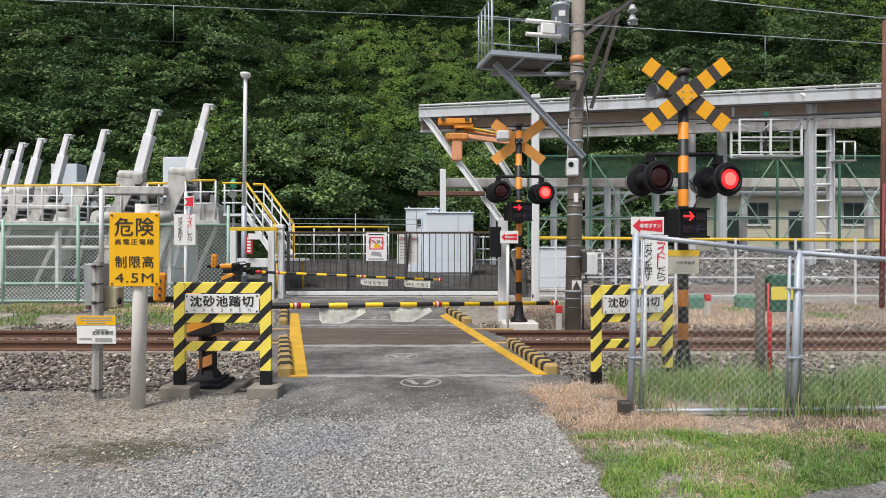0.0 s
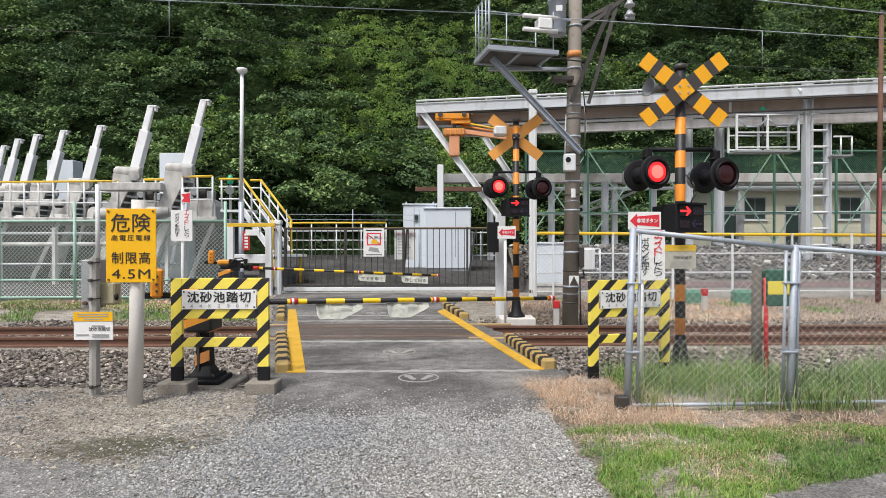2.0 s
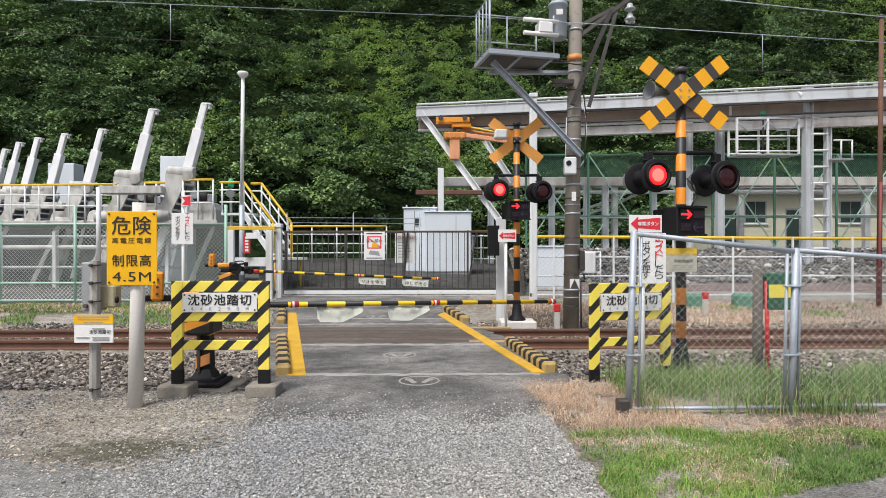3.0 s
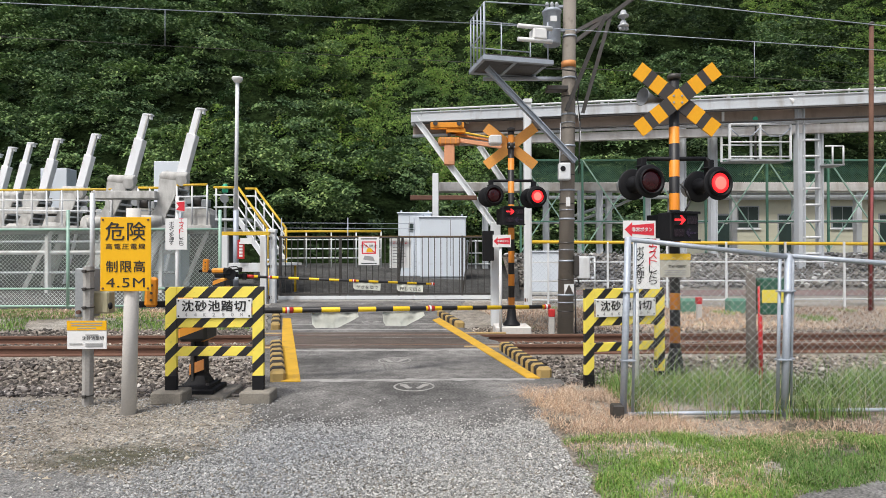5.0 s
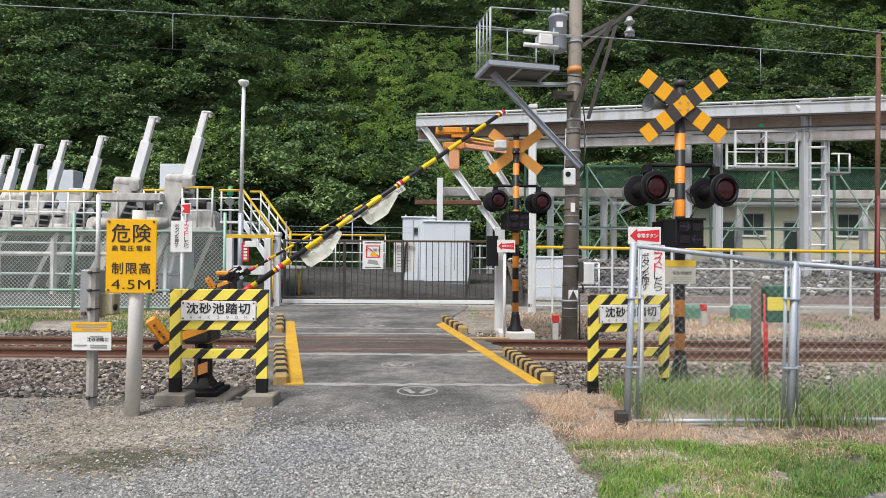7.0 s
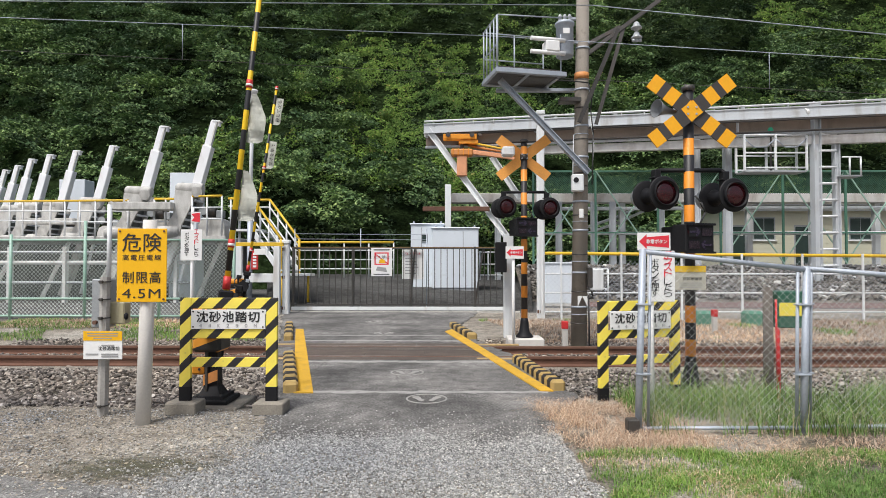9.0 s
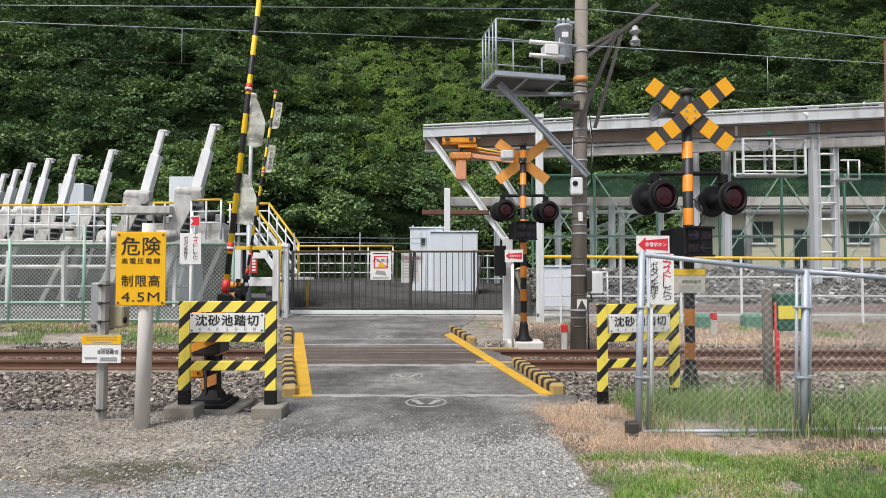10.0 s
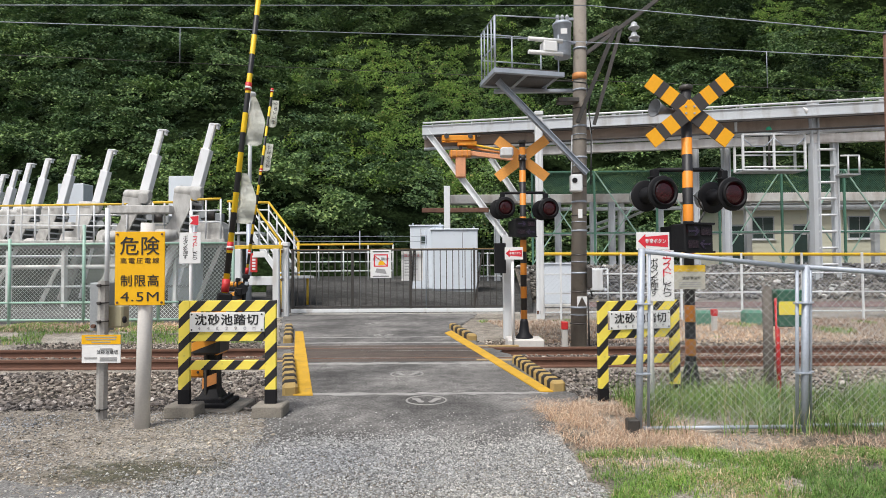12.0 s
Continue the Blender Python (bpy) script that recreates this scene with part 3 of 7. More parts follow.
part("loudspeaker_horn", horn, M["horn_grey"], near_signal, "grey metal warning horn")
far_signal = crossing_signal((1.435, 11.2, 0.08), "banded crossing signal with weathered plain orange crossbuck on concrete base", 3.409, 2.531 - 0.08, 2.146 - 0.08, (-0.385, 0.428), 12, 38, M["far_band"], 14, 3.68, 0.96, True)
speaker = box(-0.42, -0.18, -0.12, 0.12, 3.42, 3.60, 0.03)
part("loudspeaker", speaker, M["white"], far_signal)
alone("signal_footing", box(-0.36, 0.30, -0.3, 0.3, -0.25, 0.22, 0.015), M["pale_concrete"], "pale concrete block footing under the far signal", "footing", at=(1.467, 11.2, -0.14))
alone("signal_cabinet", box(-0.13, 0.10, -0.1, 0.1, 0.0, 0.62, 0.01), M["black"], "black signal backing case on a pale post", "cabinet", at=(1.096, 12.2, 1.287))
alone("pale_post", box(-0.10, 0.10, -0.1, 0.1, -0.2, 2.2, 0.01), M["white"], "weathered pale steel post beside the sliding gate", "post", at=(1.277, 12.6, -0.1))


# ---- barriers ----
def barrier(at, pivot, heading, length, rows, label, banner_text, reach, sheets, stripe_shift, period, low=0.0):
    e = thing("crossing_barrier", at, label, "barrier", "crossing barriers")
    part("base_plate", box(-0.22, 0.22, -0.2, 0.2, 0, 0.05, 0.01), M["black"], e)
    ped = None
    for z0, z1, a0, a1 in ((0.05, 0.08, 0.165, 0.16), (0.08, 0.17, 0.115, 0.072), (0.17, 0.56, 0.072, 0.066)):
        ped = rod((0, 0, z0), (0, 0, z1), a0 * 1.414, a1 * 1.414, 4, ped, smooth=False)
    bmesh.ops.rotate(ped, verts=ped.verts, cent=(0, 0, 0), matrix=Matrix.Rotation(radians(45), 3, "Z"))
    part("pedestal", ped, M["black"], e, "black cast pedestal with a flared foot")
    part("orange_band", prism([(-0.075, 0.18), (0.075, 0.235), (0.073, 0.345), (-0.073, 0.29)], 0.02, m=Matrix.Translation((0, -0.09, 0))), M["rust_orange"], e, "worn orange warning band")
    for k in range(4):
        part("plate_bolt", rod((0.13 * (-1 if k % 2 else 1), 0.13 * (-1 if k > 1 else 1), 0.05), (0.13 * (-1 if k % 2 else 1), 0.13 * (-1 if k > 1 else 1), 0.10), 0.014, seg=6), M["dark"], e)
    part("hinge_strip", box(-0.05, -0.025, -0.10, -0.07, 0.12, 0.56), M["dark"], e)
    part("drive_case", box(-0.17, 0.13, -0.16, 0.16, pivot[2] - 0.30, pivot[2] - 0.04, 0.03), M["ped_stripe"], e, "drive case with slanting orange and black bands")
    head = box(-0.13, 0.10, -0.14, 0.14, pivot[2] - 0.04, pivot[2] + 0.06, 0.015)
    for k in range(4):
        head = rod((-0.09 + 0.05 * k, -0.15, pivot[2]), (-0.09 + 0.05 * k, -0.13, pivot[2]), 0.012, seg=8, bm=head)
    part("head_casting", head, M["black"], e)
    part("cover", box(-0.20, 0.16, -0.14, 0.14, pivot[2] + 0.06, pivot[2] + 0.17, 0.03), M["orange"], e)
    part("shaft", rod((pivot[0], pivot[1] - 0.05, pivot[2]), (pivot[0], pivot[1] + 0.12, pivot[2]), 0.05, seg=12), M["dark"], e)
    arm = part("arm", rod((0.25, 0, 0), (length, 0, 0), 0.032, 0.026, 12), M["arm_stripe" + reach], e, "yellow and black banded barrier pole")
    clamp = box(-0.12, 0.34, -0.05, 0.05, -0.05, 0.05, 0.015)
    clamp = box(0.05, 0.14, -0.07, 0.07, -0.08, 0.09, 0.01, clamp)
    part("arm_clamp", clamp, M["black"], arm)
    gear = rod((0, -0.15, 0.03), (0, -0.06, 0.03), 0.12, seg=14)
    gear = box(-0.16, 0.02, -0.17, -0.07, 0.02, 0.18, 0.02, gear)
    gear = rod((-0.05, -0.12, 0.12), (0.22, -0.12, 0.17), 0.022, seg=8, bm=gear)
    gear = box(0.16, 0.24, -0.15, -0.05, 0.10, 0.20, 0.015, gear)
    part("gear_head", gear, M["black"], arm, "black cast gear head")
    part("clamp_band", rod((0.35, 0, 0), (0.49, 0, 0), 0.041, seg=12), M["red"], arm, "red clamp band")
    part("hinge_block", box(0.24, 0.34, -0.085, 0.06, -0.075, 0.075, 0.015), M["black"], arm)
    part("cable", tube([(-0.10, -0.18, 0.10), (-0.02, -0.2, 0.20), (0.12, -0.17, 0.22), (0.22, -0.12, 0.15)], 0.012, 6), M["rubber"], arm)
    part("lug", box(0.10, 0.18, -0.20, -0.14, -0.10, -0.02, 0.01), M["galv"], arm, "small bare steel lug")
    bar = None
    for s in (-1, 1):
        bar = box(-0.72, -0.05, 0.05 * s - 0.008, 0.05 * s + 0.008, -0.028, 0.028, 0, bar)
    for k in range(9):
        bar = rod((-0.66 + 0.06 * k, -0.062, 0), (-0.66 + 0.06 * k, 0.062, 0), 0.010, seg=6, bm=bar)
    counter = part("counter_bar", bar, M["black"], e, "black toothed balance bar")
    weight = part("counterweight", box(-0.64, -0.52, -0.085, 0.085, -0.02, 0.28, 0.02), M["orange"], counter, "orange counterweight")
    for zb in (0.05, 0.12, 0.20):
        part("bolt", rod((-0.58, -0.10, zb), (-0.58, -0.08, zb), 0.014, seg=8), M["dark"], counter)
    ARMS.append((counter, [(t, pose(pivot[0] - 0.02, pivot[1] + 0.12, pivot[2] + 0.07, 0, -a, heading)) for t, a in rows]))
    for x in (0.80, length * 0.58, length - 0.08):
        part("red_band", rod((x, 0, 0), (x + 0.09, 0, 0), 0.035, seg=12), M["red"], arm)
        part("white_band", rod((x + 0.02, 0, 0), (x + 0.045, 0, 0), 0.0365, seg=12), M["sign_white"], arm)
    for (x0, x1, drop, words) in sheets:
        n = 14
        bm = bmesh.new()
        top = [bm.verts.new((x0 + (x1 - x0) * k / n, 0.012 * math.sin(k * 1.3), -0.035)) for k in range(n + 1)]
        low = []
        for k in range(n + 1):
            u = k / n
            d = drop * (min(1, 4 * u + 0.7) if u < 0.4 else 1 - 0.75 * max(0, (u - 0.55) / 0.45) ** 1.4 * (0 if words else 1))
            low.append(bm.verts.new((x0 + (x1 - x0) * (k * 0.98 / n), -0.05 + 0.03 * math.sin(k * 0.8), -0.035 - d)))
        mid = [bm.verts.new((a.co + b.co) / 2 + Vector((0, -0.035 * math.sin(math.pi * k / n) - 0.012 * math.sin(k * 2.1), 0))) for k, (a, b) in enumerate(zip(top, low))]
        for u, v in ((top, mid), (mid, low)):
            for k in range(n):
                bm.faces.new((u[k], u[k + 1], v[k + 1], v[k])).smooth = True
        bmesh.ops.solidify(bm, geom=bm.faces[:], thickness=0.004)
        sheet_ob = part("banner", bm, M["cloth"], arm, "sagging white sheet hung from the pole")
        if words:
            t = text_mesh(words, (x1 - x0) * 0.8, drop * 0.5)
            bmesh.ops.translate(t, verts=t.verts, vec=((x0 + x1) / 2, -0.085, -0.05 - drop * 0.5))
            part("banner_writing", t, M["ink"], sheet_ob)
    ARMS.append((arm, [(t, pose(*pivot, 0, -a, heading)) for t, a in rows]))
    return e


M["ped_stripe"] = striped("barrier_case_bands", (-0.35, 0, 0.94), 0.20, 0.42, (0.70, 0.29, 0.03), BLK, 0.015, dirt=0.4)
M["arm_stripe_near"] = striped("near_pole_bands", (1, 0, 0), 0.44, 0.5, (0.85, 0.55, 0.01), BLK, 0.25, dirt=0.1)
M["arm_stripe_far"] = striped("far_pole_bands", (1, 0, 0), 0.46, 0.5, (0.85, 0.55, 0.01), BLK, 0.25, dirt=0.1)
NEAR_LIFT = [(0, -1.75), (5.7, -1.75), (5.8, -0.8), (5.9, 1.8), (6, 5), (6.1, 8.5), (6.2, 11.7), (6.3, 15.2), (6.4, 18.4), (6.5, 21.4), (6.6, 23.9), (6.7, 26.4), (6.8, 29), (6.9, 32), (7, 35.5), (7.1, 39), (7.2, 42.5), (7.6, 55.5), (8, 67.5), (8.4, 77.5), (8.7, 82.6), (8.9, 84.2), (9.1, 84.4), (12, 84)]
FAR_LIFT = [(0, -3), (5.7, -3), (5.8, -2), (5.9, 0.3), (6, 3), (6.1, 6), (6.2, 9), (6.3, 12), (6.4, 15), (6.5, 18), (6.6, 20.4), (6.7, 22.8), (6.8, 25.4), (6.9, 28.2), (7, 31.3), (7.1, 34.5), (7.2, 37.8), (7.6, 50), (8, 62.5), (8.4, 73.5), (8.7, 79.8), (8.9, 81.6), (9.1, 81.8), (12, 82.5)]
PN = (-2.506, 6.3)
near_barrier = barrier((*PN, 0.0), (0.09, 0, 0.836), 25.4, 4.41, NEAR_LIFT, "orange and black barrier machine with a long striped pole", "", "_near", [(1.10, 1.65, 0.17, ""), (1.96, 2.50, 0.17, "")], 0.2, 0.4)
alone("barrier_footing", box(-0.35, 0.36, -0.3, 0.3, -0.4, 0.0, 0.015), M["rough_concrete"], "stained concrete block under the barrier machine", "footing", at=(*PN, 0.0))
far_barrier = barrier((-4.853, 13.5, -0.05), (0.207, 0, 0.947 + 0.05), 10, 4.68, FAR_LIFT, "yellow-capped barrier machine with striped pole beyond the track", "", "_far", [(2.75, 3.40, 0.17, "サオを車で"), (3.78, 4.42, 0.17, "押して出る")], 0.2, 0.46)
alone("barrier_footing", box(-0.35, 0.36, -0.3, 0.3, -0.4, 0.0, 0.015), M["concrete"], "concrete block under the far barrier machine", "footing", at=(-4.853, 13.5, -0.05))


# ---- guard frames with name plates ----
def guard_frame(at, turn, label, w, h):
    e = thing("guard_frame", at, label, "safety barrier", "striped guard frames", turn)
    t, b = 0.045, 0.11
    part("left_board", box(-w / 2, -w / 2 + b, -t / 2, t / 2, 0, h, 0.004), M["frame_diag"], e)
    part("right_board", box(w / 2 - b, w / 2, -t / 2, t / 2, 0, h, 0.004), M["frame_diag"], e)
    for z0, z1 in ((h - 0.107, h), (h - 0.40, h - 0.31), (h - 0.68, h - 0.587)):
        part("rail_board", box(-w / 2 + b, w / 2 - b, -t / 2 + 0.003, t / 2 - 0.003, z0, z1, 0.004), M["frame_diag"], e)
    for s in (-1, 1):
        part("foot_sleeve", box(s * (w / 2 - b / 2) - b / 2 - 0.002, s * (w / 2 - b / 2) + b / 2 + 0.002, -t / 2 - 0.002, t / 2 + 0.002, 0, 0.14, 0.003), M["black"], e)
    pz = h - 0.21
    plate = part("name_plate", box(-0.365, 0.365, -t / 2 - 0.012, -t / 2 - 0.003, pz - 0.095, pz + 0.095, 0.002), M["sign_white"], e, "white plate with the crossing's name")
    letter("name_writing", "沈砂池踏切", 0, -t / 2 - 0.0135, pz + 0.025, 0.62, 0.105, M["ink"], plate, 1.1, 0.0022)
    for k, ch in enumerate("44K290M"):
        letter("mark_writing", ch, -0.27 + 0.09 * k, -t / 2 - 0.0135, pz - 0.062, 0.026, 0.034, M["grey_ink"], plate)
    for sx in (-1, 1):
        for sz in (-1, 1):
            part("screw", rod((0.345 * sx, -t / 2 - 0.016, pz + 0.075 * sz), (0.345 * sx, -t / 2 - 0.01, pz + 0.075 * sz), 0.009, seg=8), M["ink"], plate)
    for s in (-1, 1):
        x = s * (w / 2 - b / 2)
        ft = alone("concrete_foot", box(-0.15, 0.15, -0.13, 0.13, -0.12, 0.0, 0.012), M["rough_concrete"], "rough concrete block under a guard frame leg", "footing", group="guard frame feet")
        ft.matrix_basis = pose(*at, 0, 0, turn) @ Matrix.Translation((x, 0, 0))
    return e


guard_frame((-2.176, 5.85, 0.11), 0, "black and yellow striped steel guard frame with white name plate", 0.962, 1.012)
guard_frame((2.066, 6.45, 0.0), 14, "black and yellow striped guard frame behind the wire fence", 0.98, 1.06)


# ---- signs on posts ----
def danger_sign(at):
    e = thing("warning_sign", at, "yellow high-voltage height limit sign on a concrete post", "sign")
    part("post", rod((-0.02, 0.06, -0.3), (0.03, 0.06, 1.86), 0.066, 0.060, 18), M["pale_concrete"], e, "pale concrete post")
    w, h, z = 0.452, 0.665, 1.445
    plate = part("plate", box(-w / 2, w / 2, -0.022, -0.014, z - h / 2, z + h / 2, 0.003), M["sign_yellow"], e, "yellow enamel plate")
    for words, zz, tw, th, g in (("危険", 0.205, 0.355, 0.165, 1.05), ("高電圧電線", 0.07, 0.35, 0.052, 1.3), ("制限高", -0.11, 0.345, 0.105, 1.15), ("4.5M", -0.255, 0.345, 0.085, 1.1)):
        letter("writing", words, 0, -0.0235, z + zz, tw, th, M["ink"], plate, g, th * 0.006 if th > 0.1 else 0.0)
    for sx in (-1, 1):
        for sz in (-1, 1):
            part("screw", rod((sx * (w / 2 - 0.025), -0.03, z + sz * (h / 2 - 0.025)), (sx * (w / 2 - 0.025), -0.018, z + sz * (h / 2 - 0.025)), 0.010, seg=8), M["rust"], plate)
    return e


danger_sign((-2.782, 5.35, 0.0))


M["beige"] = surface("beige_plastic", (0.45, 0.41, 0.27), 0.6, var=0.1)


M["old_post"] = surface("weathered_grey_concrete", (0.40, 0.385, 0.36), 0.95, var=0.25, big=3, fine=45, bump=0.12, dirt=(0.17, 0.15, 0.13), dirt_amount=1.0, streak=0.2)


def contact_post(at):
    e = thing("information_post", at, "weathered concrete post with crossing contact plate", "sign post")
    h = 1.347
    part("post", rod((0, 0, -0.3), (0.01, 0, h), 0.052, 0.048, 8, smooth=False), M["old_post"], e, "weathered octagonal concrete post")
    for z in (h - 0.05, h - 0.22, h - 0.4, h - 0.56, 0.1):
        tie = rod((0.003, 0, z), (0.003, 0, z + 0.012), 0.057, seg=12)
        tie = box(-0.012, 0.02, -0.075, -0.05, z - 0.01, z + 0.02, 0.004, tie)
        part("wire_tie", tie, M["dark"], e)
    pw, z0, z1 = 0.187, 0.543, 0.812
    plate = part("contact_plate", box(-pw, pw, -0.09, -0.08, z0, z1, 0.002), M["sign_white"], e, "white plate with yellow heading")
    plate.location = (0.045, 0, 0.02)
    part("heading", box(-pw, pw, -0.094, -0.0895, z1 - 0.09, z1, 0), M["sign_yellow"], plate)
    letter("plate_name", "沈砂池踏切", 0.06, -0.0915, z0 + 0.105, 0.20, 0.038, M["ink"], plate, 1.1)
    for k, (x, w, z) in enumerate(((0, 0.30, z1 - 0.022), (0, 0.29, z1 - 0.045), (0, 0.18, z1 - 0.07), (0.05, 0.12, z0 + 0.135), (-0.1, 0.12, z0 + 0.05), (0.07, 0.16, z0 + 0.05), (0.07, 0.16, z0 + 0.03))):
        part("writing_bar", box(x - w / 2, x + w / 2, -0.096, -0.0925, z - 0.005, z + 0.005), M["grey_ink"], plate)
    part("rear_box", box(-0.17, 0.0, 0.07, 0.22, h - 0.5, h - 0.02, 0.01), M["grey"], e, "grey steel switch box")
    part("meter_box", box(-0.10, 0.16, 0.07, 0.2, 0.862 + 0.02, 1.082 + 0.02, 0.015), M["beige"], e, "small beige meter box")
    part("hanging_lock", lathe([(0.01, 0), (0.02, 0.015), (0.02, 0.05), (0.008, 0.065)], 10, m=Matrix.Translation((0.19, 0.05, 0.93))), M["black"], e, "small black padlock")
    part("side_lamp", rod((-0.12, 0.04, 0.90), (-0.12, 0.08, 0.90), 0.02, seg=12), M["rust"], e, "small dull red lamp")
    part("conduit", rod((-0.01, 0.09, h - 0.1), (-0.01, 0.09, h + 0.72), 0.022, seg=10), M["white"], e)
    return e


contact_post((-3.365, 5.75, -0.02))


def emergency_sign(at, h_post, board, strip, words):
    """A thin white post with a red arrow board and a hanging notice."""
    e = thing("emergency_sign", at, "white post with red arrow emergency button board", "sign", "emergency button signs")
    part("post", rod((0, 0.02, -0.2), (0, 0.02, h_post), 0.028, seg=12), M["sign_white"], e)
    bw, z0, z1 = board
    plate = part("arrow_board", box(-bw / 2 + 0.02, bw / 2 + 0.02, -0.025, -0.017, z0, z1, 0.002), M["sign_white"], e)
    zc, s = (z0 + z1) / 2, bw / 0.40
    arrow = prism([(-0.18 * s, 0), (-0.09 * s, 0.088 * s), (-0.09 * s, 0.052 * s), (0.18 * s, 0.075 * s), (0.18 * s, -0.075 * s), (-0.09 * s, -0.052 * s), (-0.09 * s, -0.088 * s)], 0.002, m=Matrix.Translation((0.02, -0.0275, zc)))
    part("red_arrow", arrow, M["red_ink"], plate, "red arrow")
    letter("arrow_writing", "非常ボタン", 0.055 * s, -0.0285, zc, 0.25 * s, 0.052 * s, M["sign_white"], plate, 1.0, 0.0012 * s)
    if strip:
        sw, s0, s1, dx = strip
        note = part("notice", box(dx - sw / 2, dx + sw / 2, -0.025, -0.017, s0, s1, 0.002), M["sign_white"], e)
        n = (s1 - s0 - 0.03) / 8
        column_text("notice_writing", "エンスト", dx + sw * 0.24, -0.0265, s1 - 0.015, sw * 0.30, n, M["red_ink"], note)
        column_text("notice_writing", "したら", dx + sw * 0.24, -0.0265, s1 - 0.015 - 4.3 * n, sw * 0.30, n, M["ink"], note)
        column_text("notice_writing", "ボタンを押す", dx - sw * 0.24, -0.0265, s1 - 0.03 - n, sw * 0.30, n, M["ink"], note)
    return e


emergency_sign((2.048, 6.0, -0.02), 1.72, (0.333, 1.616, 1.794), (0.275, 1.1, 1.611, 0.09), True)
emergency_sign((1.198, 10.9, -0.02), 1.72, (0.333, 1.575, 1.804), None, False)
left_notice = thing("notice_post", (-4.577, 10.5, -0.1), "white post with a hanging stalled-car notice", "sign", "emergency button signs")
part("post", rod((0, 0.02, -0.2), (0, 0.02, 2.464 + 0.1), 0.03, seg=12), M["sign_white"], left_notice)
note = part("notice", box(-0.19, 0.19, -0.025, -0.017, 1.52 + 0.1, 2.072 + 0.1, 0.002), M["sign_white"], left_notice)
column_text("notice_writing", "エンスト", 0.09, -0.0265, 2.062 + 0.1, 0.08, 0.062, M["red_ink"], note)
column_text("notice_writing", "したら", 0.09, -0.0265, 2.062 - 0.18, 0.08, 0.062, M["ink"], note)
column_text("notice_writing", "ボタンを押す", -0.08, -0.0265, 2.012 + 0.1, 0.08, 0.068, M["ink"], note)
side_board = part("arrow_board", box(-0.012, 0.16, -0.028, -0.018, 2.213 + 0.08, 2.213 + 0.27, 0.002), M["sign_white"], left_notice, "small white board turned edgeways")
part("red_arrow", prism([(0.0, 2.32), (0.15, 2.30), (0.15, 2.47), (0.0, 2.45), (0.05, 2.385)], 0.003, m=Matrix.Translation((0, -0.0315, 0))), M["red_ink"], side_board, "red arrow")



# ---- gate, posts and fences ----
M["rust_strip"] = surface("ochre_rust", (0.34, 0.22, 0.09), 0.8, var=0.3, big=3, dirt=(0.14, 0.08, 0.05), dirt_amount=0.8)


def sliding_gate(at, w, h):
    e = thing("sliding_gate", at, "closed dark barred steel sliding gate on a white rail", "gate")
    part("bottom_rail", box(0, w, -0.05, 0.05, 0.05, 0.16, 0.01), M["white"], e, "white bottom rail")
    part("top_rail", box(0, w, -0.025, 0.025, h - 0.05, h, 0.006), M["dark"], e)
    part("lower_rail", box(0, w, -0.02, 0.02, 0.20, 0.245, 0.004), M["dark"], e)
    for k in range(9):
        part("roller", rod((0.3 + k * (w - 0.6) / 8, -0.03, 0.04), (0.3 + k * (w - 0.6) / 8, 0.03, 0.04), 0.05, seg=10), M["dark"], e)
    me = mesh_of("bar", box(-0.012, 0.012, -0.012, 0.012, 0.2, h), M["dark"])
    n = int(w / 0.185)
    for k in range(n + 1):
        ob = new("bar", me)
        ob.parent = e
        ob.location = (0.02 + k * (w - 0.04) / n, 0.0, 0)
    for x in (0.06, w * 0.28, w * 0.55, w * 0.84):
        part("stile", box(x - 0.03, x + 0.03, -0.03, 0.03, 0.1, h + 0.02, 0.006), M["dark"], e)
    part("brace", beam((w * 0.84, 0.05, 0.2), (w * 0.88, 0.05, h), 0.05, 0.05), M["dark"], e)
    part("brace", beam((w * 0.545, 0.05, 0.2), (w * 0.565, 0.05, h), 0.05, 0.05), M["dark"], e)
    part("rust_strip", box(0, w, -0.027, 0.027, h - 0.004, h + 0.012), M["rust_strip"], e, "rusty ochre top edge")
    part("track", box(-0.2, w + 0.3, -0.09, 0.09, -0.02, 0.03), M["concrete"], e)
    return e


sliding_gate((-4.767, 18, 0.0), 6.642, 1.966)


